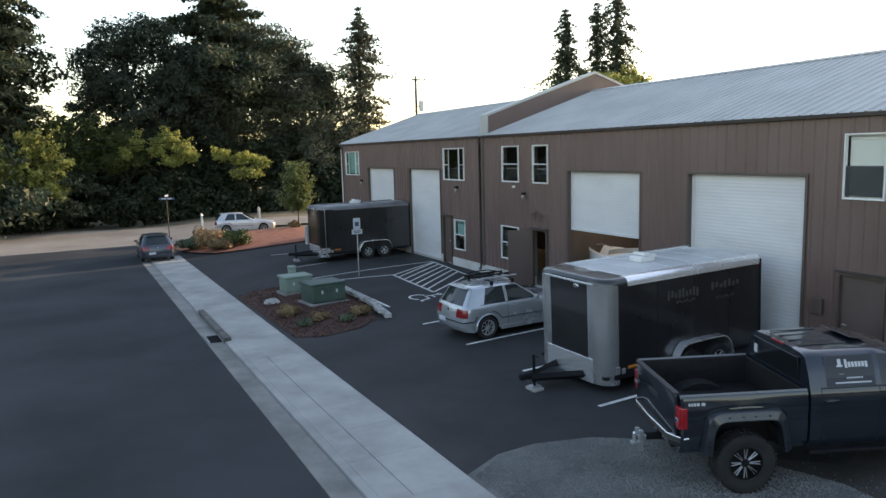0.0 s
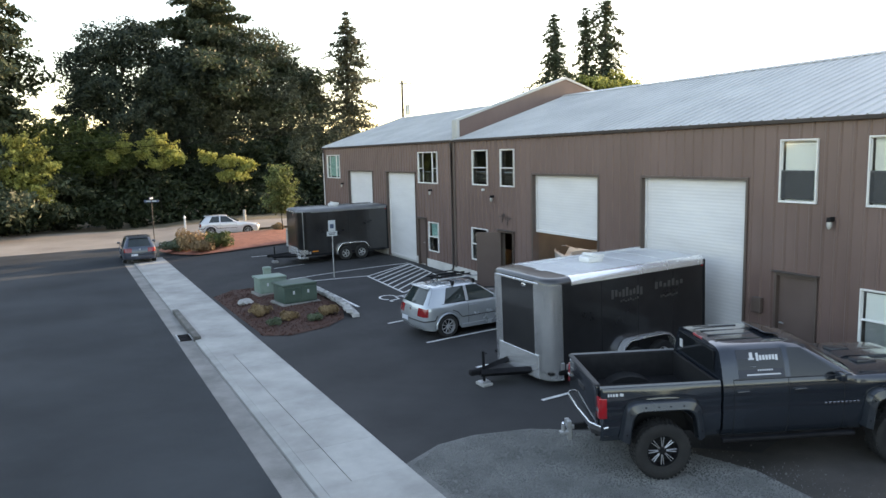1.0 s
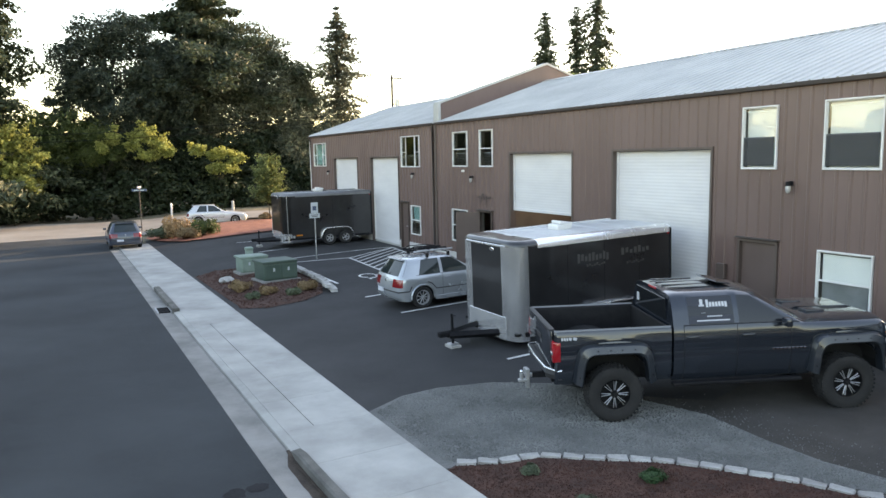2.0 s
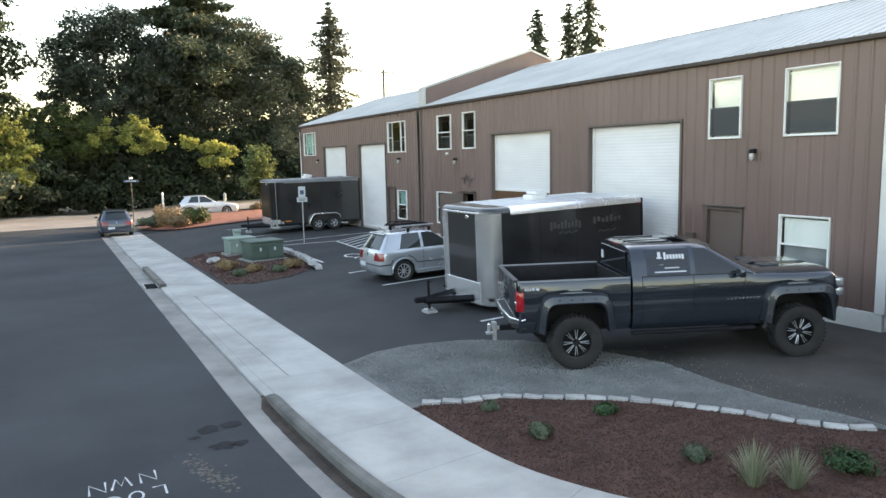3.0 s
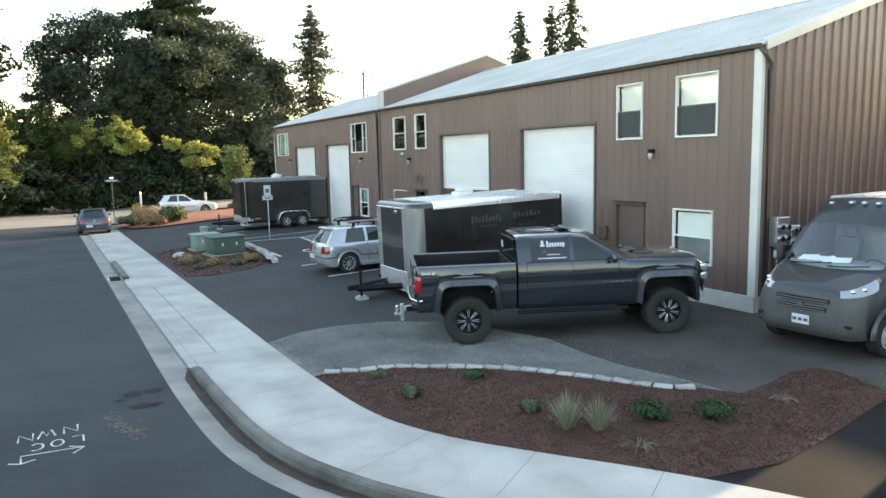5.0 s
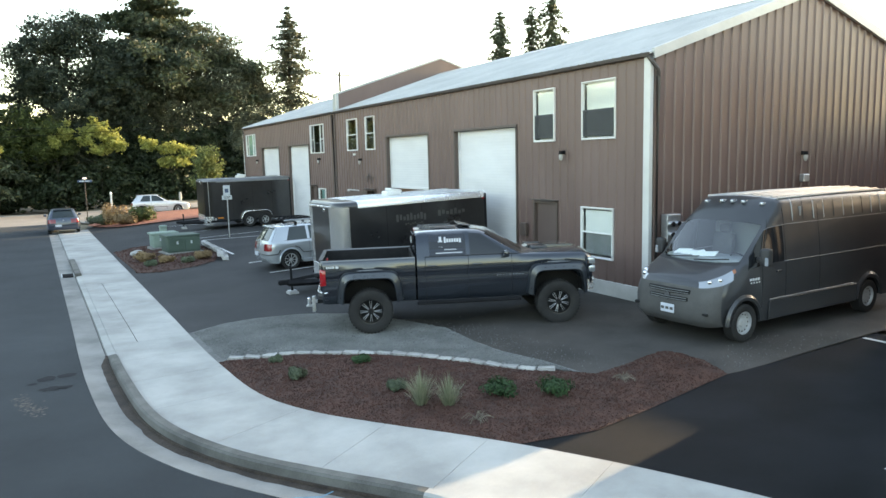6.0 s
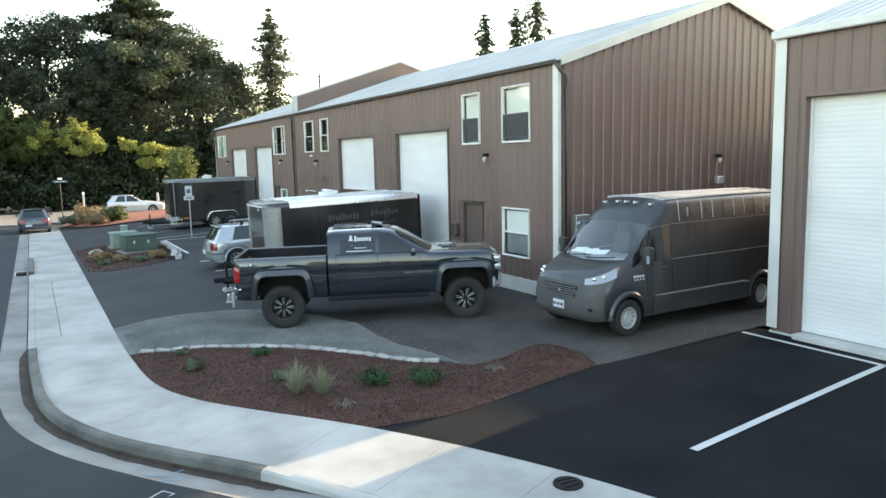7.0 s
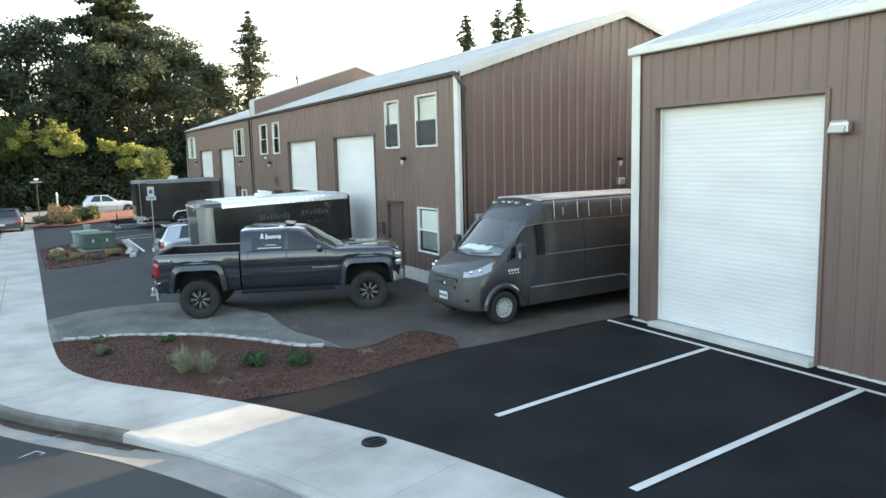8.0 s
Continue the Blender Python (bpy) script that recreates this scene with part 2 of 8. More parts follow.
def sheet(name, outline, mat, lift, step=1.0, parent=None, label="", category="", kind="structure", dz=None):
    """A level patch laid on the land, cut into a grid so that it follows it."""
    bm = bmesh.new()
    f = bm.faces.new([bm.verts.new((x, y, 0)) for x, y in outline])
    xs, ys = [p[0] for p in outline], [p[1] for p in outline]
    for ax, lo, hi in ((0, min(xs), max(xs)), (1, min(ys), max(ys))):
        k = math.ceil(lo / step) * step
        while k < hi:
            co, no = [0, 0, 0], [0, 0, 0]
            co[ax], no[ax] = k, 1
            bmesh.ops.bisect_plane(bm, geom=bm.verts[:] + bm.edges[:] + bm.faces[:], plane_co=co, plane_no=no)
            k += step
    bmesh.ops.triangulate(bm, faces=bm.faces)
    for v in bm.verts:
        v.co.z = lie(v.co.x, v.co.y) + lift + (dz(v.co.x, v.co.y) if dz else 0)
    bmesh.ops.recalc_face_normals(bm, faces=bm.faces)
    if sum(fc.normal.z for fc in bm.faces) < 0:
        bmesh.ops.reverse_faces(bm, faces=bm.faces)
    ob = mesh_object(name, bm, mat, 60)
    ob.parent = parent
    return tagged(ob, label, category, "", kind) if kind else ob


# ground to the horizon: fine near by, coarse far off
_bm = bmesh.new()
_cs = [-1500, -400, -120, -60, -40, -30] + [-24 + 1.5 * i for i in range(33)] + [30, 40, 60, 120, 400, 1500]
_rs = [-1500, -400, -120, -60, -40, -30] + [-22 + 2 * i for i in range(42)] + [70, 90, 120, 400, 1500]
_vv = [[_bm.verts.new((x, y, lie(x, y) - 0.16)) for x in _cs] for y in _rs]
for _r0, _r1 in zip(_vv, _vv[1:]):
    for _i in range(len(_cs) - 1):
        _bm.faces.new((_r0[_i], _r0[_i + 1], _r1[_i + 1], _r1[_i]))
tagged(mesh_object("ground", _bm, M_DIRT, 60), "dry brown earth and short dead grass all round", "ground", "", "structure")

# edges of the sidewalk: its inner edge as a line, the outer one at a set width from it
WALK_W = 1.66
INNER = ([(-9.36 - 0.0135 * (y - 4.0), y) for y in range(38, 4, -2)] +
         [(-9.36, 3.5), (-9.30, 1.2), (-9.14, -0.9), (-8.72, -2.2), (-8.05, -3.3), (-7.35, -4.3), (-6.75, -5.25),
          (-6.15, -6.35), (-5.58, -7.6), (-5.12, -8.9), (-4.78, -10.1), (-4.4, -12.0), (-4.2, -15.0), (-4.3, -19.0), (-4.8, -24.0)])


def along_edge():
    """The inner edge in steps of 0.1 m, with the way outwards at each."""
    p = np.array(catmull(INNER, 24))
    d = np.r_[0, np.cumsum(np.hypot(*np.diff(p, axis=0).T))]
    s = np.arange(0, d[-1], 0.1)
    q = np.c_[np.interp(s, d, p[:, 0]), np.interp(s, d, p[:, 1])]
    t = np.gradient(q, axis=0)
    t /= np.hypot(*t.T)[:, None]
    k = np.ones(15) / 15
    t = np.c_[np.convolve(np.pad(t[:, 0], 7, "edge"), k, "valid"), np.convolve(np.pad(t[:, 1], 7, "edge"), k, "valid")]
    t /= np.hypot(*t.T)[:, None]
    return s, q, np.c_[t[:, 1], -t[:, 0]]


EDGE_S, EDGE_P, EDGE_N = along_edge()


def strip(bm, i0, i1, profile, step=2):
    """A profile (pairs of distance outwards, height, or a function of the place) swept along the sidewalk's edge."""
    rings = []
    idx = list(range(i0, i1, step)) + [i1]
    for i in idx:
        p, n = EDGE_P[i], EDGE_N[i]
        rings.append([(p[0] + n[0] * o, p[1] + n[1] * o, lie(p[0] + n[0] * o, p[1] + n[1] * o) + z) for o, z in (profile(i) if callable(profile) else profile)])
    skin(bm, rings)


def edge_at(y):
    return int(np.argmin(np.abs(EDGE_P[:, 1] - y)))


# street
_out = [tuple(EDGE_P[i] + EDGE_N[i] * (WALK_W + 0.503)) for i in range(0, len(EDGE_P), 3)]
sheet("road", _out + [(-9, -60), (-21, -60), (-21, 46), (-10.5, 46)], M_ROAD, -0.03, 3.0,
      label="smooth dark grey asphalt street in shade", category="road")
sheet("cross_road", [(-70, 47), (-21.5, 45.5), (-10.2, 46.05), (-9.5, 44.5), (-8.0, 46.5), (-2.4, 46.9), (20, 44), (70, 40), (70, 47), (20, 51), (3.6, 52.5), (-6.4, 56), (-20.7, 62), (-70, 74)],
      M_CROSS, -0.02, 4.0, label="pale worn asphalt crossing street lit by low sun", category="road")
# parking lot in four surfaces
_in = [tuple(EDGE_P[i] + EDGE_N[i] * 0.12) for i in range(0, edge_at(-4.9), 10)]
sheet("parking_lot", [p for p in _in if p[1] > 0.4] + [(-5.0, -2.6), (-2.6, 1.5), (0.0, 1.6), (0.0, 40.5), (-9.75, 40.5)], M_LOT, -0.012, 1.0,
      label="dark asphalt parking lot with white stall lines", category="parking lot")
sheet("old_driveway", [(-9.2, 1.0), (-5.6, -5.3), (-2.4, -4.5), (1.5, -4.25), (13.0, -4.2), (13.0, 0.0), (0.0, 0.0), (0.0, 1.8), (-2.4, 1.7), (-4.2, 1.2), (-6.0, 3.0)], M_OLDLOT, -0.006, 1.0,
      label="worn grey-brown asphalt driveway with loose grit", category="driveway")
_nb = [tuple(EDGE_P[i] + EDGE_N[i] * 0.10) for i in range(edge_at(-4.5), len(EDGE_P), 10)]
sheet("new_parking_lot", _nb + [(1.5, -24.0), (1.5, -4.3), (-0.2, -4.42), (-2.45, -4.5), (-3.0, -4.46), (-5.0, -4.70)], M_NEWLOT, 0.0, 1.0,
      label="fresh black asphalt parking lot with crisp white lines", category="parking lot")
sheet("gravel_patch", [(-9.5, 4.1), (-8.55, 4.55), (-7.8, 4.55), (-6.8, 4.2), (-5.9, 3.45), (-5.3, 2.2), (-4.8, 0.8), (-4.88, -0.4), (-4.85, -1.3), (-4.6, -2.2), (-4.5, -3.1),
                       (-5.1, -2.2), (-5.8, -1.3), (-6.7, 0.0), (-7.5, 0.7), (-8.4, 1.2), (-9.45, 1.4)], M_GRAVELBED, 0.004, 0.5,
      label="grey crushed gravel strip along the planting bed", category="gravel")

# ---- sidewalk, curb, gutter ----
walk_set = thing("sidewalk", "pale new concrete sidewalk of scored slabs curving round the corner", "sidewalk", kind="structure")
_i1 = len(EDGE_P) - 1
_cuts = []
_s = 0.35
while _s < EDGE_S[-1] - 1.6:
    _cuts.append(int(_s * 10))
    _s += 1.53
for _a, _b in zip([0] + _cuts, _cuts + [_i1]):
    _bm = bmesh.new()
    # a slab with tooled edges
    for _o0, _o1 in ((0.0, 1.035), (1.045, WALK_W - 0.134)) if edge_at(13.6) <= _a <= edge_at(5.0) else ((0.0, WALK_W - 0.134),):
        strip(_bm, _a, _b, [(_o0, -0.10), (_o0, 0.012), (_o0 + 0.012, 0.02), (_o1 - 0.004, 0.02), (_o1, 0.018), (_o1, -0.10)], 3)
    _ob = part("slab", _bm, M_CONC, walk_set)
    # open the joint between slabs
    _mid = sum((v.co for v in _ob.data.vertices), Vector()) / len(_ob.data.vertices)
    _ob.data.transform(Matrix.Translation(-_mid))
    _ob.matrix_basis = Matrix.Translation(_mid) @ Matrix.Diagonal((0.9965, 0.9965, 1, 1))
curb = thing("curb", "grey concrete curb and gutter with a dropped stretch", "curb", kind="structure")
_hi0 = edge_at(3.0)
_hi1 = int(np.argmin(np.hypot(*(EDGE_P + EDGE_N * WALK_W - (-8.41, -5.37)).T)))


def curb_run(name, a, b, top, parent, mat, lbl=""):
    """top: height over the walk as a function of the place along it."""
    bm = bmesh.new()
    w0 = WALK_W - 0.14

    def prof(i):
        h = top(i)
        k = min(1.0, max(0.0, (h - 0.019) / 0.043))
        return [(w0, -0.3), (w0, h - 0.01), (w0 + 0.012, h), (w0 + 0.12, h - 0.012 * (1 - k)), (w0 + 0.15, h - 0.022 - 0.003 * k), (w0 + 0.165, -0.05 - 0.09 * k), (w0 + 0.165, -0.3)]
    strip(bm, a, b, prof, 1)
    return part(name, bm, mat, parent, lbl, 30)


def cut(a, b, n):
    k = max(1, round((b - a) / n))
    return [(a + (b - a) * i // k, a + (b - a) * (i + 1) // k) for i in range(k)]


def drop_at(i):
    """1 along the raised curb, 0 along the dropped one, with a slope at its ends."""
    return max(0.0, min(1.0, (i - _hi0 + 2) / 3, (_hi1 + 12 - i) / 11))


def curb_top(i):
    return 0.019 + 0.043 * drop_at(i)


for _a, _b in cut(0, _hi0 - 2, 31) + [(_hi1, _hi1 + 12)] + cut(_hi1 + 12, _i1, 31):
    curb_run("curb_stone", _a, _b, curb_top, curb, M_CONC, "pale dropped curb flush with the walk")
for _a, _b in cut(_hi0 - 2, _hi1, 30):
    curb_run("curb_stone", _a, _b, curb_top, curb, M_CURB, "weathered raised curb stone with a rounded edge")
for _a, _b in cut(0, _i1, 28):
    _bm = bmesh.new()
    strip(_bm, _a, _b, lambda i: [(WALK_W + 0.042, -0.3), (WALK_W + 0.042, -0.030 - 0.072 * drop_at(i)), (WALK_W + 0.12, -0.036 - 0.060 * drop_at(i)), (WALK_W + 0.50, -0.024 - 0.002 * drop_at(i)), (WALK_W + 0.51, -0.3)], 2)
    part("gutter_pan", _bm, M_PAN, curb, "stained concrete gutter pan", 30)
_bm = bmesh.new()
strip(_bm, 0, _i1, [(WALK_W + 0.02, -0.3), (WALK_W + 0.02, -0.055), (WALK_W + 0.05, -0.055), (WALK_W + 0.05, -0.3)], 2)
part("gutter_joint", _bm, M_SILT, curb, "dirt in the joint at the foot of the curb")


def silt_at(i):
    w = 0.10 + 0.07 * noise.noise((i * 0.11, 0.3, 0.0)) + 0.05 * noise.noise((i * 0.5, 2.3, 0.0)) + 0.07 * math.exp(-((i - _hi0 - 26) / 16) ** 2)
    w = max(0.0, w) * drop_at(i) + 0.02
    z = -0.030 - 0.072 * drop_at(i)
    return [(WALK_W + 0.012, -0.25), (WALK_W + 0.012, z + 0.018), (WALK_W + 0.03 + w * 0.5, z + 0.016), (WALK_W + 0.04 + w, z + 0.007 + 0.06 * w * drop_at(i)), (WALK_W + 0.04 + w, -0.25)]


_bm = bmesh.new()
strip(_bm, _hi0 - 3, _hi1 + 3, silt_at, 1)
part("gutter_silt", _bm, M_SILT, curb, "dark silt along the foot of the curb", 30)
# storm drain let into the curb
drain = thing("storm_drain", "concrete curb inlet with a steel grate in the gutter", "storm drain", kind="structure")
for _ya, _yb, _t in ((20.4, 15.6, 0.10),):
    _bm = bmesh.new()
    _w0 = WALK_W - 0.16
    strip(_bm, edge_at(_ya), edge_at(_yb), [(_w0, -0.2), (_w0, _t), (_w0 + 0.02, _t + 0.015), (_w0 + 0.18, _t + 0.015), (_w0 + 0.2, _t), (_w0 + 0.2, -0.2)], 2)
    part("inlet_curb", _bm, M_CURB, drain, "raised inlet curb, darker than the walk", 30)
_gi = edge_at(16.2)
_gp, _gn = EDGE_P[_gi], EDGE_N[_gi]
_gx, _gy = _gp + _gn * (WALK_W + 0.24)
for _k in range(9):
    _bm = bmesh.new()
    box(_bm, (_gx, _gy - 0.36 + 0.09 * _k, lie(_gx, _gy) - 0.012), (0.34, 0.035, 0.04))
    part("grate_bar", _bm, M_BLACK, drain)
_bm = bmesh.new()
for _dx in (-0.19, 0.19):
    box(_bm, (_gx + _dx, _gy, lie(_gx, _gy) - 0.01), (0.04, 0.85, 0.045))
part("grate_frame", _bm, M_STEEL, drain)

# manhole lid in the walk
_bm = bmesh.new()
_mx, _my = -5.86, -7.62
_r = bmesh.ops.create_cone(_bm, cap_ends=True, segments=32, radius1=0.165, radius2=0.16, depth=0.03)
bmesh.ops.translate(_bm, vec=(_mx, _my, lie(_mx, _my) + 0.022), verts=_r["verts"])
manhole = thing("manhole_cover", "small round dark iron lid set in the sidewalk", "manhole cover", kind="structure")
part("lid", _bm, M_BLACK, manhole, smooth=30)
_bm = bmesh.new()
for _k in range(3):
    rod(_bm, (_mx - 0.1, _my - 0.08 + 0.08 * _k, lie(_mx, _my) + 0.04), (_mx + 0.1, _my - 0.08 + 0.08 * _k, lie(_mx, _my) + 0.04), 0.008, n=6)
part("lid_rib", _bm, M_BLACK, manhole)

# ---- painted lines ----


def line(x0, y0, x1, y1, w=0.10, lift=0.008, name="stall_line", lbl="white painted parking line, slightly worn", mat=None):
    d = Vector((x1 - x0, y1 - y0, 0))
    n = Vector((-d.y, d.x, 0)).normalized() * w / 2
    bm = bmesh.new()
    k = max(2, int(d.length / 0.5))
    rows = []
    for i in range(k + 1):
        p = Vector((x0, y0, 0)) + d * i / k
        rows.append([bm.verts.new((q.x, q.y, lie(q.x, q.y) + lift)) for q in (p - n, p + n)])
    for a, b in zip(rows, rows[1:]):
        bm.faces.new((a[0], a[1], b[1], b[0]))
    bmesh.ops.recalc_face_normals(bm, faces=bm.faces)
    ob = mesh_object(name, bm, mat or M_PAINT)
    if ob.data.polygons[0].normal.z < 0:
        ob.data.flip_normals()
    return tagged(ob, lbl, "road marking", "painted parking lines", "structure")


line(0.95, -4.40, 0.95, -24.0, 0.10, 0.012, lbl="crisp white parking line on new asphalt", mat=M_FRESH)
for _k in range(6):
    line(0.92, -7.05 - 2.75 * _k, -4.08, -7.72 - 2.6 * _k, 0.11, 0.012, lbl="crisp white parking line on new asphalt", mat=M_FRESH)
for _y in (5.35, 8.1, 10.85, 13.6):
    line(-5.75, _y - 0.05, -0.9, _y + 0.1, 0.10, 0.004)
line(-5.65, 16.4, -5.68, 22.6, 0.10, 0.004)
line(-5.68, 22.6, -3.2, 21.8, 0.10, 0.004)
line(-6.7, 23.7, -0.4, 23.8, 0.09, 0.004)
line(-5.9, 27.2, -4.4, 27.2, 0.09, 0.004)
line(-5.9, 32.2, -3.4, 31.0, 0.09, 0.004)
# hatched aisle beside the reserved stall
for _p in ((-3.25, 21.75, -3.45, 17.5), (-0.45, 23.6, -0.85, 19.65), (-3.25, 21.75, -0.45, 23.6), (-3.45, 17.5, -0.85, 19.65)):
    line(*_p, 0.09, 0.005)
for _k in range(1, 7):
    _t = _k / 7
    line(-3.25 - 0.2 * _t, 21.75 - 4.25 * _t, -0.45 - 0.4 * (_t - 0.12), 23.6 - 3.95 * (_t - 0.12), 0.09, 0.006)
# wheelchair symbol
_bm = bmesh.new()
_cx, _cy = -4.25, 17.1
_pts = [(0.42 * math.cos(a), 0.42 * math.sin(a)) for a in (radians(100 + 26 * k) for k in range(10))]
_strokes = [_pts, [(0.05, 0.95), (0.05, 0.35), (0.48, 0.30), (0.62, -0.25), (0.80, -0.20)], [(0.05, 0.68), (0.40, 0.66)],
            [(0.05 + 0.1 * math.cos(a), 1.12 + 0.1 * math.sin(a)) for a in (radians(40 * k) for k in range(10))]]
for _st in _strokes:
    _rows = []
    for _k, _p in enumerate(_st):
        _q0, _q1 = _st[max(_k - 1, 0)], _st[min(_k + 1, len(_st) - 1)]
        _dv = Vector((_q1[0] - _q0[0], _q1[1] - _q0[1])).normalized()
        _nv = Vector((-_dv.y, _dv.x)) * 0.055
        _row = []
        for _sg in (-1, 1):
            _u, _v = _p[0] + _nv.x * _sg, _p[1] + _nv.y * _sg
            _x, _y = _cx + _v * 0.72, _cy - _u * 0.95
            _row.append(_bm.verts.new((_x, _y, lie(_x, _y) + 0.006)))
        _rows.append(_row)
    for _a, _b in zip(_rows, _rows[1:]):
        _bm.faces.new((_a[0], _a[1], _b[1], _b[0]))
bmesh.ops.recalc_face_normals(_bm, faces=_bm.faces)
tagged(mesh_object("access_symbol", _bm, M_PAINT), "white painted wheelchair symbol on the asphalt", "road marking", "", "structure")

# ---- buildings ----
RIB = 0.305


def rib_depth(s):
    """Depth of the ribbed sheet at a place along the wall."""
    d = abs((s / RIB) % 1.0 - 0.5) * RIB
    return 0.032 if d <= 0.016 else 0.032 * (0.042 - d) / 0.026 if d < 0.042 else 0.0


def rib_marks(a, b):
    out = []
    k = math.floor(a / RIB)
    while k * RIB < b:
        c = (k + 0.5) * RIB
        out += [c - 0.042, c - 0.016, c + 0.016, c + 0.042]
        k += 1
    return [v for v in out if a < v < b]


def siding(s0, s1, bottom, top, holes, place):
    """Ribbed steel sheet from s0 to s1 with openings (s0, s1, z0, z1). top is a function of s; place(s, depth, z) gives the point."""
    bm = bmesh.new()
    cuts = sorted({round(v, 4) for v in [s0, s1, *rib_marks(s0, s1), *[h[0] for h in holes], *[h[1] for h in holes]]})
    cuts = [c for c in cuts if s0 <= c <= s1]
    for a, b in zip(cuts, cuts[1:]):
        if b - a < 1e-3:
            continue
        m = (a + b) / 2
        spans = [(bottom, None)]
        for h in sorted((h for h in holes if h[0] <= m <= h[1]), key=lambda h: h[2]):
            lo, hi = spans.pop()
            if h[2] > lo:
                spans.append((lo, h[2]))
            spans.append((h[3], hi))
        da, db = rib_depth(a), rib_depth(b)
        for lo, hi in spans:
            bm.faces.new([bm.verts.new(place(*p)) for p in ((a, da, lo), (b, db, lo), (b, db, top(b) if hi is None else hi), (a, da, top(a) if hi is None else hi))])
    bmesh.ops.remove_doubles(bm, verts=bm.verts, dist=0.0005)
    return bm


def roof_sheet(y0, y1, xe, ze, xr, zr):
    """Ribbed roof slope from the eave to the ridge, ribs running up it, with thickness."""
    bm = bmesh.new()
    ys = [y0, *rib_marks(y0, y1), y1]
    nx, nz = -(zr - ze), (xr - xe)
    ln = math.hypot(nx, nz)
    nx, nz = nx / ln * (1 if xr > xe else -1), nz / ln * (1 if xr > xe else -1)
    rings = []
    for y in ys:
        d = rib_depth(y)
        rings.append([(xe + nx * d, y, ze + nz * d), (xr + nx * d, y, zr + nz * d), (xr - nx * 0.04, y, zr - nz * 0.04), (xe - nx * 0.04, y, ze - nz * 0.04)])
    skin(bm, rings)
    return bm


def gable_window(name, parent, y0, y1, z0, z1, x, style, lbl):
    """White vinyl window in the front wall. style: hung (two sashes) or slider (three lights)."""
    ob = thing(name, "", "")
    del_keys = [k for k in ob.keys()]
    for k in del_keys:
        del ob[k]
    ob.parent = parent
    ob["label"] = lbl
    f = 0.032
    bm = bmesh.new()
    for c, s in (((x - 0.015, (y0 + y1) / 2, z1 - f / 2), (0.09, y1 - y0, f)), ((x - 0.015, (y0 + y1) / 2, z0 + f / 2), (0.09, y1 - y0, f)),
                 ((x - 0.015, y0 + f / 2, (z0 + z1) / 2), (0.09, f, z1 - z0 - 2 * f)), ((x - 0.015, y1 - f / 2, (z0 + z1) / 2), (0.09, f, z1 - z0 - 2 * f))):
        box(bm, c, s, 0.006)
    part("window_frame", bm, M_VINYL, ob)
    a0, a1, b0, b1 = y0 + f, y1 - f, z0 + f, z1 - f
    zm = b0 + (b1 - b0) * 0.5
    if style == "hung":
        cells = [(a0, a1, zm, b1, x), (a0, a1, b0, zm, x - 0.025)]
    else:
        q = (a1 - a0) / 4
        zq = b0 + (b1 - b0) * 0.48
        cells = [(a0, a0 + q, b0, zq, x), (a0, a0 + q, zq, b1, x), (a0 + q, a1 - q, b0, b1, x - 0.02), (a1 - q, a1, b0, zq, x), (a1 - q, a1, zq, b1, x)]
    for c0, c1, e0, e1, xx in cells:
        bm = bmesh.new()
        r = 0.018
        for c, s in (((xx, (c0 + c1) / 2, e1 - r / 2), (0.04, c1 - c0, r)), ((xx, (c0 + c1) / 2, e0 + r / 2), (0.04, c1 - c0, r)),
                     ((xx, c0 + r / 2, (e0 + e1) / 2), (0.04, r, e1 - e0 - 2 * r)), ((xx, c1 - r / 2, (e0 + e1) / 2), (0.04, r, e1 - e0 - 2 * r))):
            box(bm, c, s, 0.004)
        part("sash", bm, M_VINYL, ob)
        bm = bmesh.new()
        box(bm, (xx + 0.004, (c0 + c1) / 2, (e0 + e1) / 2), (0.006, c1 - c0 - 2 * r, e1 - e0 - 2 * r))
        p = part("pane", bm, M_PANE, ob)
        p.visible_shadow = False
    return ob


def blinds(parent, y0, y1, z0, z1, x, mat, tilt=35, pitch=0.05, lbl="white slatted blind"):
    bm = bmesh.new()
    z = z1
    while z > z0:
        box(bm, (x + 0.09, (y0 + y1) / 2, z), (0.048, y1 - y0, 0.003), m=pose(0, 0, 0, 0, tilt, 0))
        z -= pitch
    box(bm, (x + 0.09, (y0 + y1) / 2, z1 + 0.02), (0.05, y1 - y0, 0.04))
    part("blind", bm, mat, parent, lbl)


def screen_panel(parent, y0, y1, z0, z1, x, mat, lbl):
    bm = bmesh.new()
    box(bm, (x + 0.10, (y0 + y1) / 2, (z0 + z1) / 2), (0.01, y1 - y0, z1 - z0))
    part("window_shade", bm, mat, parent, lbl)


def roller_door(parent, y0, y1, z0, z1, x, lbl):
    """Ribbed roll-up door curtain with a bottom bar and side guides."""
    ob = thing("roller_door", "", "")
    for k in list(ob.keys()):
        del ob[k]
    ob.parent = parent
    ob["label"] = lbl
    bm = bmesh.new()
    pts = []
    z = z0 + 0.09
    while z < z1 - 0.001:
        e = min(z + 0.088, z1)
        pts += [(x, z), (x - 0.001, z + 0.012), (x - 0.0026, z + 0.028), (x - 0.0032, (z + e) / 2), (x - 0.0026, e - 0.028), (x - 0.001, e - 0.012)]
        z = e
    rows = [[bm.verts.new((px, y, min(pz, z1))) for y in (y0 + 0.03, y1 - 0.03)] for px, pz in pts]
    for a, b in zip(rows, rows[1:]):
        bm.faces.new((a[0], a[1], b[1], b[0]))
    bmesh.ops.recalc_face_normals(bm, faces=bm.faces)
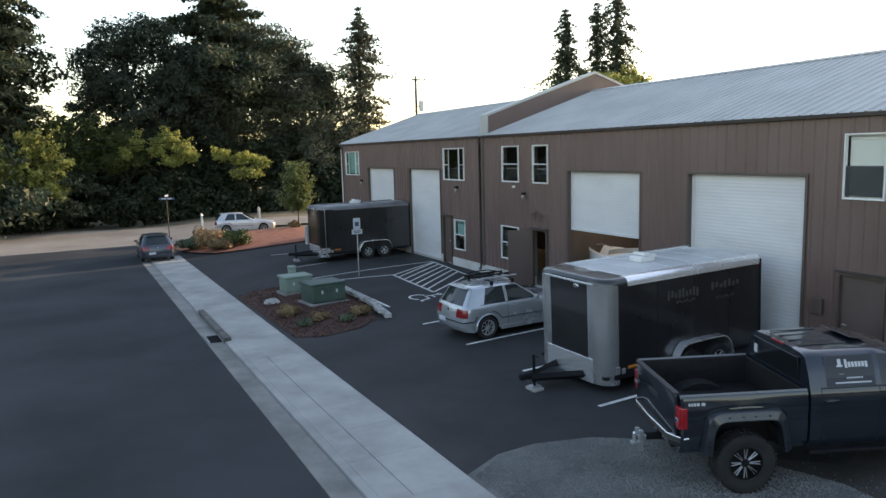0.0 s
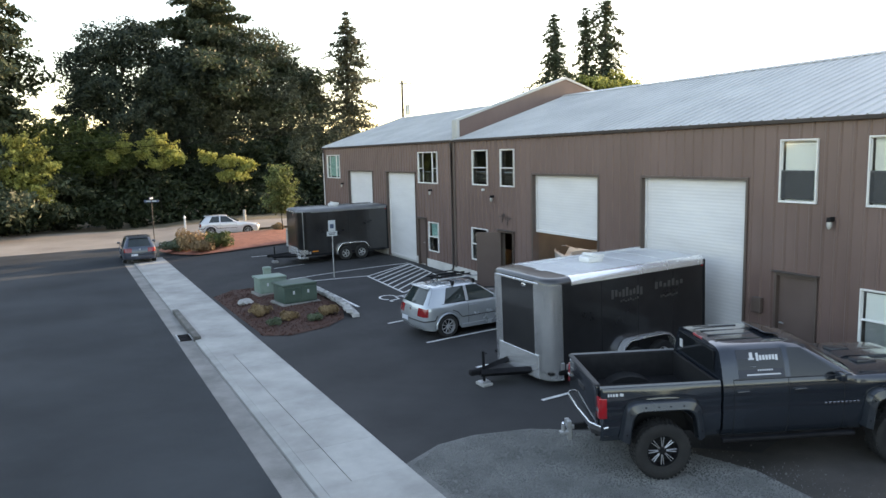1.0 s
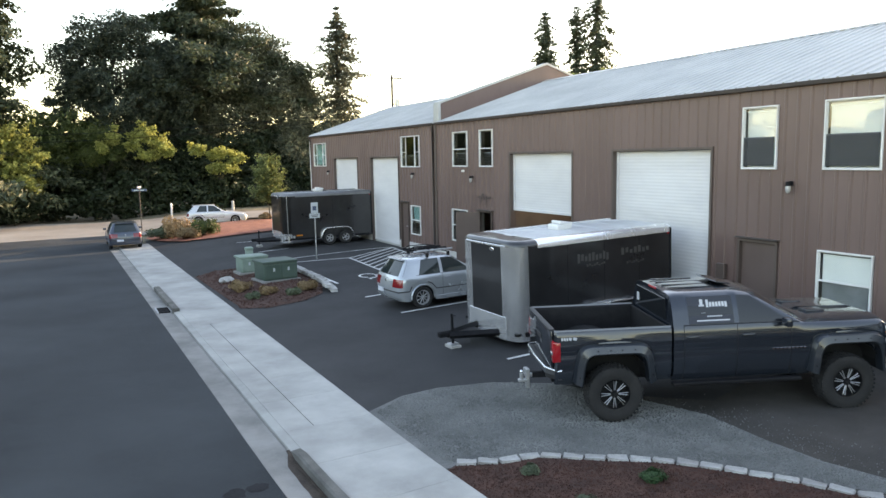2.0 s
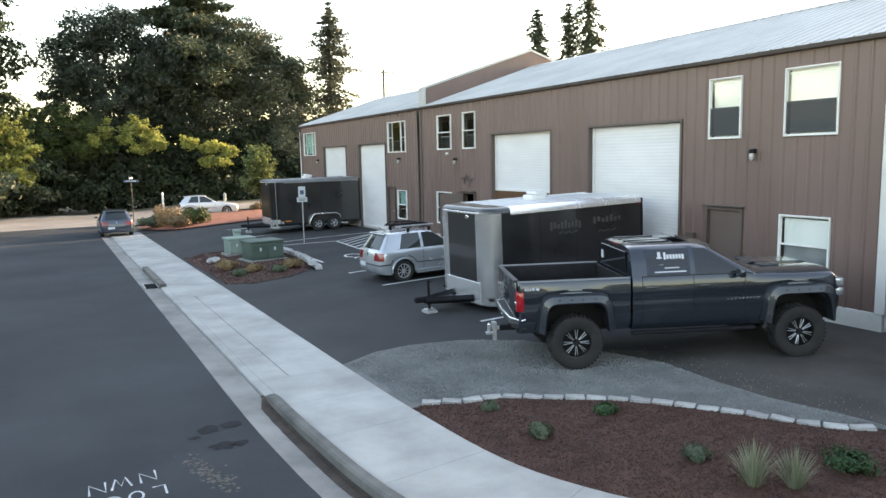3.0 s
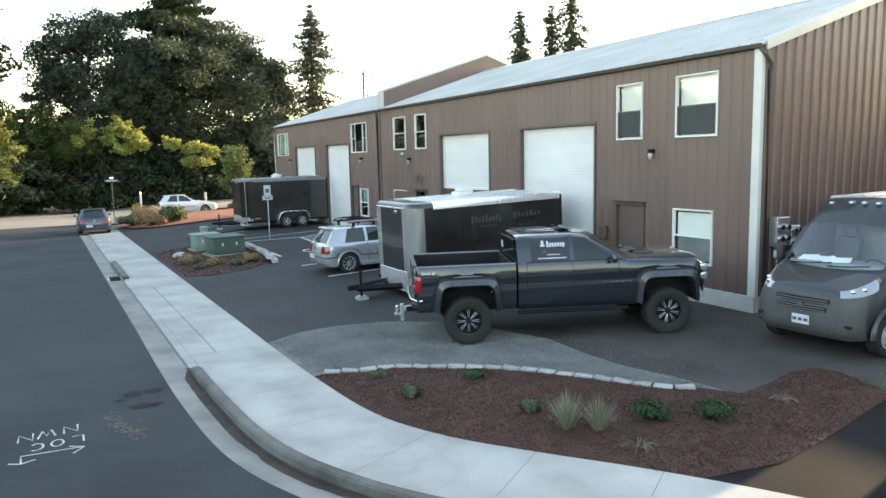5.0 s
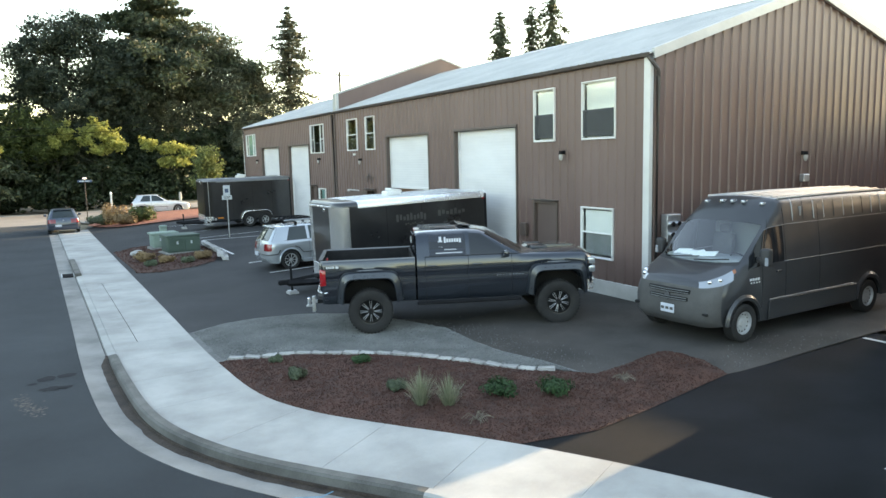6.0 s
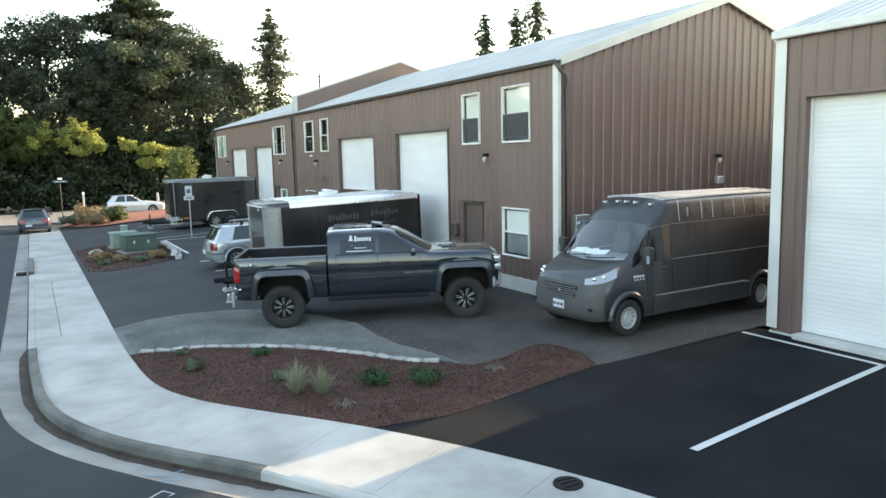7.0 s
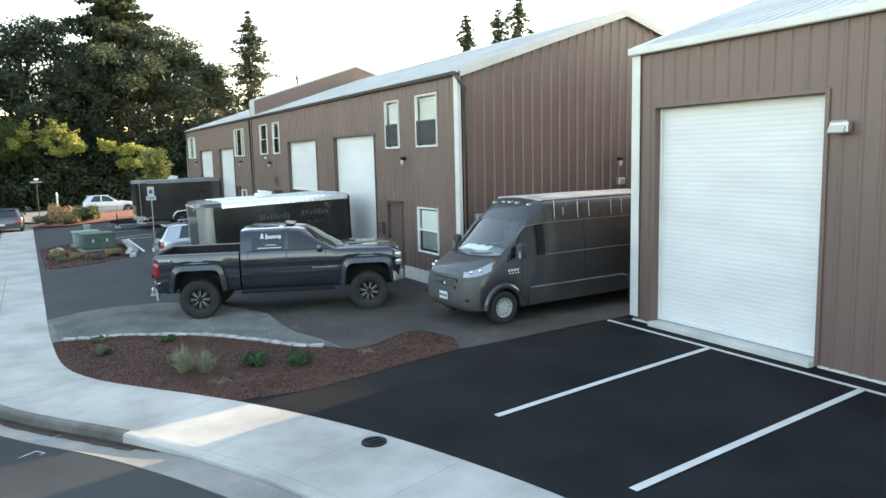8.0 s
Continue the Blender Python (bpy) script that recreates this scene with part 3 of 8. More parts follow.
    part("curtain", bm, M_DOORW, ob, smooth=40)
    bm = bmesh.new()
    box(bm, (x - 0.015, (y0 + y1) / 2, z0 + 0.05), (0.06, y1 - y0 - 0.06, 0.09), 0.01)
    part("bottom_bar", bm, M_DOORW, ob)
    for y in (y0 + 0.02, y1 - 0.02):
        bm = bmesh.new()
        box(bm, (x - 0.01, y, (z0 + z1) / 2), (0.09, 0.05, z1 - z0 - 0.02), 0.006)
        part("guide_rail", bm, M_DOORW, ob)
    return ob


def reveal(parent, y0, y1, z0, z1, x, deep=0.22, proud=0.04, mat=None):
    """Brown folded trim lining an opening."""
    bm = bmesh.new()
    w = 0.07
    cx = x + (deep - proud) / 2
    for y in (y0 - w / 2 + 0.004, y1 + w / 2 - 0.004):
        box(bm, (cx, y, (z0 + z1) / 2), (deep + proud, w, z1 - z0), 0.006)
    box(bm, (cx, (y0 + y1) / 2, z1 + w / 2 - 0.004), (deep + proud, y1 - y0 + 2 * w - 0.008, w), 0.006)
    return part("opening_trim", bm, mat or M_BROWN, parent)


def wall_light(parent, y, z, x, face="x"):
    """Small flood lamp on a bracket."""
    ob = thing("wall_light", "", "")
    for k in list(ob.keys()):
        del ob[k]
    ob.parent = parent
    ob["label"] = "small dark jar lamp with a clear globe, unlit"
    def at(o, dz):
        return (x - o, y, z + dz) if face == "x" else (x, y - o, z + dz)
    bm = bmesh.new()
    box(bm, at(0.05, 0.10), (0.05, 0.09, 0.10) if face == "x" else (0.09, 0.05, 0.10), 0.012)
    rod(bm, at(0.04, 0.1), at(0.14, 0.11), 0.02)
    rod(bm, at(0.14, 0.05), at(0.14, 0.14), 0.062, 0.05, 14)
    part("lamp_holder", bm, M_BLACK, ob, smooth=40)
    bm = bmesh.new()
    r = bmesh.ops.create_uvsphere(bm, u_segments=12, v_segments=8, radius=0.06)
    bmesh.ops.scale(bm, vec=(0.95, 0.95, 1.75), verts=r["verts"])
    bmesh.ops.translate(bm, vec=at(0.14, -0.01), verts=r["verts"])
    part("globe", bm, M_GLOBE, ob, smooth=60)
    return ob


M_GLOBE = plain("frosted_globe", (0.42, 0.41, 0.39), 0.2)


def steel_door(parent, y0, y1, z0, z1, x, hand, lbl):
    ob = thing("entry_door", "", "")
    for k in list(ob.keys()):
        del ob[k]
    ob.parent = parent
    ob["label"] = lbl
    bm = bmesh.new()
    box(bm, (x + 0.05, (y0 + y1) / 2, (z0 + z1) / 2), (0.05, y1 - y0, z1 - z0), 0.005)
    part("door_leaf", bm, M_LEAF, ob)
    bm = bmesh.new()
    rod(bm, (x + 0.02, hand, z0 + 1.0), (x - 0.05, hand, z0 + 1.0), 0.015)
    box(bm, (x - 0.055, hand + (0.05 if hand < (y0 + y1) / 2 else -0.05), z0 + 1.0), (0.02, 0.13, 0.025), 0.006)
    part("door_handle", bm, M_STEEL, ob)
    bm = bmesh.new()
    for y in (y0 - 0.03, y1 + 0.03):
        box(bm, (x, y, (z0 + z1) / 2), (0.16, 0.06, z1 - z0 + 0.1), 0.005)
    box(bm, (x, (y0 + y1) / 2, z1 + 0.03), (0.16, y1 - y0, 0.06), 0.005)
    part("door_frame", bm, M_BROWN, ob)
    bm = bmesh.new()
    box(bm, (x - 0.09, (y0 + y1) / 2, z1 + 0.09), (0.16, y1 - y0 + 0.2, 0.02), 0.004)
    part("drip_cap", bm, M_GUTTER, ob)
    return ob


def shell(parent, x0, y0, y1, eave, rise, half, holes, base, found, ends):
    """Steel building: front wall on x0 facing -x, ridge half metres behind it, gable walls at ends."""
    xr, zr, xb = x0 + half, eave + rise, x0 + 2 * half
    part("front_wall", siding(y0, y1, base, lambda s: eave, holes, lambda s, d, z: (x0 - d, s, z)), M_SIDING, parent, "ribbed brown steel siding")
    def top(s):
        return eave + rise * (1 - abs(s - half) / half)
    for y, sg in ends:
        bm = siding(0.0, 2 * half, base, top, [], lambda s, d, z: (x0 + s, y + d * sg, z))
        part("gable_wall", bm, M_SIDING, parent, "ribbed brown steel gable wall")
    bm = bmesh.new()
    box(bm, (xb, (y0 + y1) / 2, (base + eave) / 2), (0.1, y1 - y0, eave - base))
    part("back_wall", bm, M_SIDING, parent)
    # concrete stem wall below the siding, left open at doors
    ground_holes = sorted((h[0], h[1]) for h in holes if h[2] <= base + 0.001)
    a = y0 - 0.01
    for h in [*ground_holes, (y1 + 0.01, None)]:
        if h[0] - a > 0.05:
            bm = bmesh.new()
            box(bm, (x0 + 0.08, (a + h[0]) / 2, (found + base) / 2), (0.24, h[0] - a, base - found + 0.01), 0.01)
            part("foundation", bm, M_FOUND, parent, "pale concrete stem wall")
        a = h[1] if h[1] else a
    for y, sg in ends:
        bm = bmesh.new()
        box(bm, (x0 + half, y - sg * 0.08, (found + base) / 2), (2 * half - 0.1, 0.24, base - found + 0.01), 0.01)
        part("foundation", bm, M_FOUND, parent)
    # wall thickness behind the sheet
    cuts = sorted({y0, y1, *[h[0] for h in holes], *[h[1] for h in holes]})
    for a, b in zip(cuts, cuts[1:]):
        m = (a + b) / 2
        lo = base
        for h in [*sorted((h for h in holes if h[0] < m < h[1]), key=lambda h: h[2]), (a, b, eave, eave)]:
            if h[2] - lo > 0.01:
                bm = bmesh.new()
                box(bm, (x0 + 0.11, m, (lo + h[2]) / 2), (0.2, b - a, h[2] - lo))
                part("wall_core", bm, M_INSIDE, parent)
            lo = h[3]
    return xr, zr, xb


def roofing(parent, x0, y0, y1, eave, rise, half, over=0.12):
    sl = rise / half
    part("roof", roof_sheet(y0 - 0.1, y1 + 0.1, x0 - over, eave - sl * over + 0.06, x0 + half, eave + rise + 0.06), M_ROOF, parent, "pale ribbed metal roof slope")
    part("roof", roof_sheet(y0 - 0.1, y1 + 0.1, x0 + 2 * half + over, eave - sl * over + 0.06, x0 + half, eave + rise + 0.06), M_ROOF, parent, "pale ribbed metal roof slope")
    bm = bmesh.new()
    for k in (-1, 1):
        prism(bm, [(x0 + half, eave + rise + 0.10), (x0 + half + k * 0.25, eave + rise + 0.10 - sl * 0.25), (x0 + half + k * 0.25, eave + rise + 0.085 - sl * 0.25), (x0 + half, eave + rise + 0.085)], "y", y0 - 0.12, y1 + 0.12)
    part("ridge_cap", bm, M_ROOF, parent)


def rake_trim(parent, x0, y, eave, rise, half, sg, mat):
    bm = bmesh.new()
    for a, b in ((0, half), (2 * half, half)):
        za = eave
        d = 0.16
        pts = [(x0 + a, za - d + 0.05), (x0 + b, eave + rise - d + 0.05), (x0 + b, eave + rise + 0.11), (x0 + a, za + 0.11)]
        prism(bm, pts, "y", y + sg * 0.035, y + sg * 0.125)
    return part("rake_trim", bm, mat, parent)


# long building A
bldg_a = thing("workshop_building", "long two-storey brown ribbed-steel workshop with a pale metal roof", "building")
EAVE, RISE, HALF = 5.57, 1.82, 5.5
DOORS = ((5.18, 8.67, 4.24), (10.56, 14.03, 4.24), (23.65, 27.05, 4.19), (29.0, 32.7, 4.19))
WINS = (("hung", 1.05, 2.27, 3.77, 5.18), ("hung", 3.36, 4.28, 3.77, 5.16), ("hung", 1.12, 2.30, 0.86, 2.12),
        ("hung", 15.18, 16.12, 3.78, 5.15), ("hung", 17.05, 18.22, 3.78, 5.15), ("hung", 17.1, 18.35, 0.80, 2.10),
        ("slider", 21.3, 23.25, 3.74, 5.14), ("hung", 21.32, 22.3, 0.72, 2.04), ("slider", 34.15, 36.45, 3.74, 5.13))
MANS = ((3.26, 4.26, 2.16), (15.25, 16.22, 2.12), (22.55, 23.35, 2.12))
BASE = 0.34
HOLES = [(a, b, BASE, t) for a, b, t in DOORS] + [(a, b, c, d) for _, a, b, c, d in WINS] + [(a, b, BASE, t) for a, b, t in MANS]
shell(bldg_a, 0.0, 0.0, 37.2, EAVE, RISE, HALF, HOLES, BASE, -0.3, ((0.0, -1), (37.2, 1)))
roofing(bldg_a, 0.0, 0.0, 37.2, EAVE, RISE, HALF)
rake_trim(bldg_a, 0.0, 0.0, EAVE, RISE, HALF, -1, M_ROOF)
rake_trim(bldg_a, 0.0, 37.2, EAVE, RISE, HALF, 1, M_ROOF)
# fire wall that stands above the roof
_bm = bmesh.new()
_pr = [(0.12, 5.5), (0.12, 6.36), (5.5, 8.14), (10.88, 6.36), (10.88, 5.5)]
prism(_bm, _pr, "y", 19.55, 19.85)
part("fire_wall", _bm, M_SIDING, bldg_a, "brown sheet-clad fire wall rising above the roof")
_bm = bmesh.new()
for _a, _b in ((0.02, 5.5), (10.98, 5.5)):
    _za = 6.36 - 0.03
    prism(_bm, [(_a, _za), (_b, 8.14), (_b, 8.23), (_a, _za + 0.09)], "y", 19.50, 19.90)
part("parapet_cap", _bm, M_ROOF, bldg_a, "pale metal coping")
_bm = bmesh.new()
box(_bm, (0.06, 19.7, 5.98), (0.14, 0.42, 0.80), 0.01)
part("parapet_end", _bm, M_ROOF, bldg_a, "pale folded end cap")
# seam trim at the fire wall and corner trims
_bm = bmesh.new()
box(_bm, (-0.03, 19.72, 2.9), (0.06, 0.16, 5.2), 0.006)
part("seam_trim", _bm, M_BROWN, bldg_a)
for _y, _s in ((0.0, -1), (37.2, 1)):
    _bm = bmesh.new()
    box(_bm, (-0.045, _y - _s * 0.045, (BASE + EAVE) / 2), (0.02, 0.19, EAVE - BASE), 0.004)
    box(_bm, (0.0, _y + _s * 0.045, (BASE + EAVE) / 2), (0.09, 0.02, EAVE - BASE), 0.004)
    part("corner_trim", _bm, M_TRIMW, bldg_a, "white folded corner trim")


def gutter(parent, x, y0, y1, z):
    bm = bmesh.new()
    prism(bm, [(x - 0.05, z - 0.065), (x - 0.14, z - 0.06), (x - 0.155, z + 0.02), (x - 0.145, z + 0.02), (x - 0.13, z - 0.05), (x - 0.06, z - 0.055), (x - 0.05, z + 0.02), (x - 0.04, z + 0.02)], "y", y0, y1)
    part("gutter", bm, M_GUTTER, parent, "dark brown eave gutter")
    bm = bmesh.new()
    box(bm, (x - 0.03, (y0 + y1) / 2, z - 0.03), (0.05, y1 - y0, 0.08), 0.004)
    part("fascia", bm, M_GUTTER, parent)


gutter(bldg_a, -0.0, -0.1, 19.6, EAVE)
gutter(bldg_a, -0.0, 19.8, 37.3, EAVE)


def downspout(parent, x, y, z, bottom, side):
    bm = bmesh.new()
    pts = [(x - 0.1, y, z - 0.08), (x - 0.1, y + side * 0.02, z - 0.22), (x - 0.06, y + side * 0.16, z - 0.36), (x - 0.06, y + side * 0.18, bottom + 0.25), (x - 0.14, y + side * 0.2, bottom + 0.12)]
    tube(bm, pts, 0.045, 8)
    part("downspout", bm, M_GUTTER, parent, "dark brown downspout", 40)


_bm = bmesh.new()
tube(_bm, [(-0.1, -0.04, EAVE - 0.06), (-0.06, -0.12, EAVE - 0.18), (0.10, -0.14, EAVE - 0.36), (0.14, -0.10, EAVE - 0.5), (0.14, -0.10, 0.3), (0.14, -0.22, 0.14)], 0.05, 8)
part("downspout", _bm, M_GUTTER, bldg_a, "dark brown downspout with an offset elbow", 40)
downspout(bldg_a, -0.0, 19.9, EAVE, 0.0, 0.2)
downspout(bldg_a, -0.0, 37.0, EAVE, 0.0, -0.2)

for (_a, _b, _t), _z0 in zip(DOORS, (0.03, 2.26, 0.03, 0.03)):
    reveal(bldg_a, _a, _b, -0.02, _t, 0.0)
    roller_door(bldg_a, _a, _b, _z0, _t, 0.16, "white ribbed roll-up door, half raised" if _z0 > 1 else "white ribbed roll-up door, closed")
for _st, _a, _b, _c, _d in WINS:
    _w = gable_window("window", bldg_a, _a, _b, _c, _d, 0.0, _st, "white vinyl slider window in three lights" if _st == "slider" else "white vinyl single-hung window")
    _zm = (_c + _d) / 2
    if _b < 5 and _c > 3:
        blinds(_w, _a + 0.07, _b - 0.07, _c + 0.1, _d - 0.13, -0.02, M_BLIND, 62, 0.042)
        # added liner, there to stop the bay lamp glowing through the blind
        screen_panel(_w, _a + 0.03, _b - 0.03, _c + 0.03, _d - 0.03, 0.04, M_BLIND, "added pale liner blocking inside light behind the blind")
        screen_panel(_w, _a + 0.06, _b - 0.06, _c + 0.08, _zm + 0.02, -0.152, M_MESH, "grey insect screen before the lower sash")
    elif _b < 5:
        screen_panel(_w, _a + 0.08, _b - 0.08, _zm, _d - 0.08, -0.04, M_BLIND, "pale roller shade")
        screen_panel(_w, _a + 0.08, _b - 0.08, _c + 0.08, _zm, -0.03, M_SCREEN, "grey insect screen")
    elif _st == "slider" and _a > 30:
        blinds(_w, _a + 0.09, _b - 0.09, _c + 0.1, _d - 0.13, 0.0, M_TEAL, 65, 0.045, "blue-green slats painted for reflected sky and trees")
    elif 21 < _a < 22.4 and _c < 1:
        blinds(_w, _a + 0.09, _b - 0.09, _zm, _d - 0.13, 0.0, M_TEAL, 65, 0.045, "blue-green slats painted for reflected sky and trees")
    elif _a > 14:
        blinds(_w, _a + 0.09, _b - 0.09, _c + 0.1, _c + 0.5, 0.03, M_SCREEN, 20, 0.06, "grey open blind")
for _k, (_a, _b, _t) in enumerate(MANS):
    if _k != 1:
        steel_door(bldg_a, _a + 0.03, _b - 0.03, 0.05, _t - 0.03, 0.0, _b - 0.12 if _k == 0 else _a + 0.12, "closed dark brown steel entry door")
    else:
        # the open door: leaf swung out towards the far side
        _dob = steel_door(bldg_a, _a + 0.03, _b - 0.03, 0.05, _t - 0.03, 0.0, _a + 0.15, "dark brown steel door standing open")
        for _c in _dob.children:
            if _c.name.startswith(("door_leaf", "door_handle")):
                _c.matrix_basis = Matrix.Translation((0.0, _b - 0.03, 0)) @ Matrix.Rotation(radians(-118), 4, "Z") @ Matrix.Translation((0.0, -(_b - 0.03), 0))
wall_light(bldg_a, 2.97, 3.38, 0.0)
wall_light(bldg_a, 16.62, 3.30, 0.0)
wall_light(bldg_a, 21.9, 3.36, 0.0)
wall_light(bldg_a, 33.6, 3.36, 0.0)
wall_light(bldg_a, 0.0, 3.22, 5.28, "y")
# meter boxes on the gable wall
for _x, _z, _w, _h in ((0.55, 1.72, 0.42, 0.62), (0.95, 1.62, 0.30, 0.42)):
    _mb = thing("meter_box", "", "")
    for _k in list(_mb.keys()):
        del _mb[_k]
    _mb.parent = bldg_a
    _mb["label"] = "grey electric meter cabinet with round meters"
    _bm = bmesh.new()
    box(_bm, (_x, -0.14, _z), (_w, 0.2, _h), 0.012)
    part("cabinet", _bm, M_STEEL, _mb)
    for _kx in (-0.1, 0.1):
        for _kz in (-0.14, 0.1):
            _bm = bmesh.new()
            rod(_bm, (_x + _kx * _w * 2.2, -0.24, _z + _kz), (_x + _kx * _w * 2.2, -0.31, _z + _kz), 0.06, n=16)
            part("meter", _bm, M_CHROME, _mb, smooth=40)
_bm = bmesh.new()
rod(_bm, (0.55, -0.1, 1.4), (0.55, -0.1, -0.02), 0.03)
part("conduit", _bm, M_STEEL, bldg_a, smooth=40)
# vent on the gable wall and wall vent by the big door
_bm = bmesh.new()
box(_bm, (5.33, -0.09, 2.68), (0.24, 0.14, 0.2), 0.02)
part("wall_vent", _bm, M_STEEL, bldg_a, "small grey wall vent")
_bm = bmesh.new()
box(_bm, (-0.08, 4.72, 1.36), (0.12, 0.25, 0.36), 0.015)
part("mail_box", _bm, M_BROWN, bldg_a, "dark brown box on the wall")
_bm = bmesh.new()
box(_bm, (-0.06, 17.35, 3.62), (0.1, 0.12, 0.09), 0.02)
part("camera_housing", _bm, M_VINYL, bldg_a, "small white fixture")
# numerals over the entry as plain strokes
_bm = bmesh.new()
for _k, (_dy, _dz, _ln, _an) in enumerate(((0.0, 0.0, 0.34, 20), (-0.16, 0.07, 0.30, -28), (-0.34, -0.06, 0.36, 12), (-0.5, 0.02, 0.3, 80), (0.16, 0.05, 0.24, 75))):
    box(_bm, (-0.06, 15.95 + _dy, 2.62 + _dz), (0.02, 0.03, _ln), 0.004, m=pose(0, 0, 0, _an, 0, 0))
part("wall_plaque", _bm, M_GUTTER, bldg_a, "dark metal strokes mounted over the entry")

# inside of the open bay
bay = thing("bay_interior", "dim workshop bay with concrete floor and plywood partition", "room", kind="structure")
_bm = bmesh.new()
box(_bm, (5.5, 18.6, -0.02), (10.7, 36.8, 0.08))
part("bay_floor", _bm, M_FOUND, bay)
for _y in (9.6, 15.0):
    _bm = bmesh.new()
    box(_bm, (5.5, _y, 2.75), (10.6, 0.12, 5.4))
    part("bay_wall", _bm, M_INSIDE, bay)
_bm = bmesh.new()
box(_bm, (4.2, 14.1, 2.75), (0.1, 1.6, 5.4))
part("bay_back", _bm, M_PLY, bay, "orange-brown plywood partition")
_bm = bmesh.new()
box(_bm, (4.3, 11.45, 2.75), (0.1, 3.6, 5.4))
part("bay_back", _bm, M_INSIDE, bay, "dark partition")
_bm = bmesh.new()
box(_bm, (5.5, 4.8, 2.75), (0.1, 9.4, 5.3))
box(_bm, (5.5, 26.0, 2.75), (0.1, 21.8, 5.3))
part("bay_partition", _bm, M_INSIDE, bay)
for _y0, _y1 in ((0.2, 9.5), (15.1, 37.0)):
    _bm = bmesh.new()
    box(_bm, (2.95, (_y0 + _y1) / 2, 2.75), (5.0, _y1 - _y0, 0.1))
    part("mid_floor", _bm, M_INSIDE, bay)
bulb = new("bay_lamp", bpy.data.lights.new("bay_lamp", "POINT"))
bulb.data.energy = 26
bulb.data.color = (1.0, 0.92, 0.82)
bulb.data.shadow_soft_size = 0.25
bulb.location = (1.6, 12.6, 3.9)

# building B, nearer, same make
bldg_b = thing("workshop_building", "brown steel workshop with white trim beside fresh asphalt", "building")
BX, BY = 1.45, -4.63
B_DOORS = ((-8.72, -5.20, 4.36), (-14.6, -11.0, 4.37))
shell(bldg_b, BX, -24.0, BY, 5.50, 1.82, 5.5, [(a, b, 0.03, t) for a, b, t in B_DOORS], 0.03, -0.3, ((-24.0, -1), (BY, 1)))
roofing(bldg_b, BX, -24.0, BY, 5.50, 1.82, 5.5)
rake_trim(bldg_b, BX, BY, 5.50, 1.82, 5.5, 1, M_TRIMW)
for _a, _b, _t in B_DOORS:
    reveal(bldg_b, _a, _b, -0.02, _t, BX, mat=M_SIDING)
    roller_door(bldg_b, _a, _b, 0.10, _t, BX + 0.16, "white ribbed roll-up door, closed")
    _bm = bmesh.new()
    box(_bm, (BX + 0.02, (_a + _b) / 2, 0.04), (0.4, _b - _a, 0.11), 0.01)
    part("door_sill", _bm, M_FOUND, bldg_b, "concrete door sill")
_bm = bmesh.new()
box(_bm, (BX - 0.045, BY - 0.055, 2.8), (0.02, 0.22, 5.4), 0.004)
box(_bm, (BX + 0.05, BY + 0.045, 2.8), (0.20, 0.02, 5.4), 0.004)
part("corner_trim", _bm, M_TRIMW, bldg_b, "white folded corner trim")
_bm = bmesh.new()
box(_bm, (BX - 0.07, (BY - 24.0) / 2, 5.50), (0.16, BY + 24.0 + 0.2, 0.15), 0.02)
part("eave_trim", _bm, M_TRIMW, bldg_b, "white eave trim")
_lt = thing("flood_light", "", "")
for _k in list(_lt.keys()):
    del _lt[_k]
_lt.parent = bldg_b
_lt["label"] = "grey wall flood light, unlit"
_bm = bmesh.new()
box(_bm, (BX - 0.10, -9.02, 3.82), (0.16, 0.30, 0.20), 0.03)
part("housing", _bm, M_STEEL, _lt)
_bm = bmesh.new()
box(_bm, (BX - 0.20, -9.02, 3.78), (0.05, 0.26, 0.12), 0.01, m=pose(0, 0, 0, 0, 25, 0))
part("lens", _bm, M_GLOBE, _lt)

# unseen wall added behind the alley to keep low sun off the driveway
_bm = bmesh.new()
box(_bm, (15.0, -1.0, 2.15), (0.2, 14.0, 4.3))
tagged(mesh_object("sun_block_wall", _bm, M_SIDING), "plain brown wall closing the alley behind", "wall", "", "structure")

# ---- vehicles ----
M_TGLASS = plain("tinted_glass", (0.012, 0.014, 0.016), 0.04, spec=0.6)
M_VGLASS = glassy("clear_windshield_glass", (0.74, 0.84, 0.85), 0.0)
M_VGLASS.node_tree.nodes["Principled BSDF"].inputs["IOR"].default_value = 1.02
M_VGLASS.node_tree.nodes["Principled BSDF"].inputs["Coat Weight"].default_value = 1.0
M_VGLASS.node_tree.nodes["Principled BSDF"].inputs["Coat IOR"].default_value = 2.0
M_VGLASS.node_tree.nodes["Principled BSDF"].inputs["Coat Roughness"].default_value = 0.02
M_REDDARK = plain("dark_red_lens", (0.22, 0.012, 0.018), 0.14, coat=0.6)
M_REDLENS = plain("red_lens", (0.34, 0.012, 0.018), 0.12, coat=0.6)
M_AMBER = plain("amber_lens", (0.65, 0.22, 0.03), 0.15, coat=0.5)
M_CLEARLENS = plain("headlamp_lens", (0.22, 0.235, 0.25), 0.06, metal=0.5, coat=1.0)
M_TRUCK = surf("charcoal_metallic_paint", (0.022, 0.029, 0.040), (0.029, 0.037, 0.049), 1.0, 0.22, metal=0.45, coat=1.0, rvar=0.04)
M_VANP = surf("graphite_paint", (0.036, 0.038, 0.042), (0.048, 0.050, 0.054), 1.0, 0.36, metal=0.3, coat=0.45, rvar=0.06)
M_VANROOF = surf("pale_roof_paint", (0.34, 0.35, 0.355), (0.45, 0.46, 0.46), 1.5, 0.5, metal=0.2)
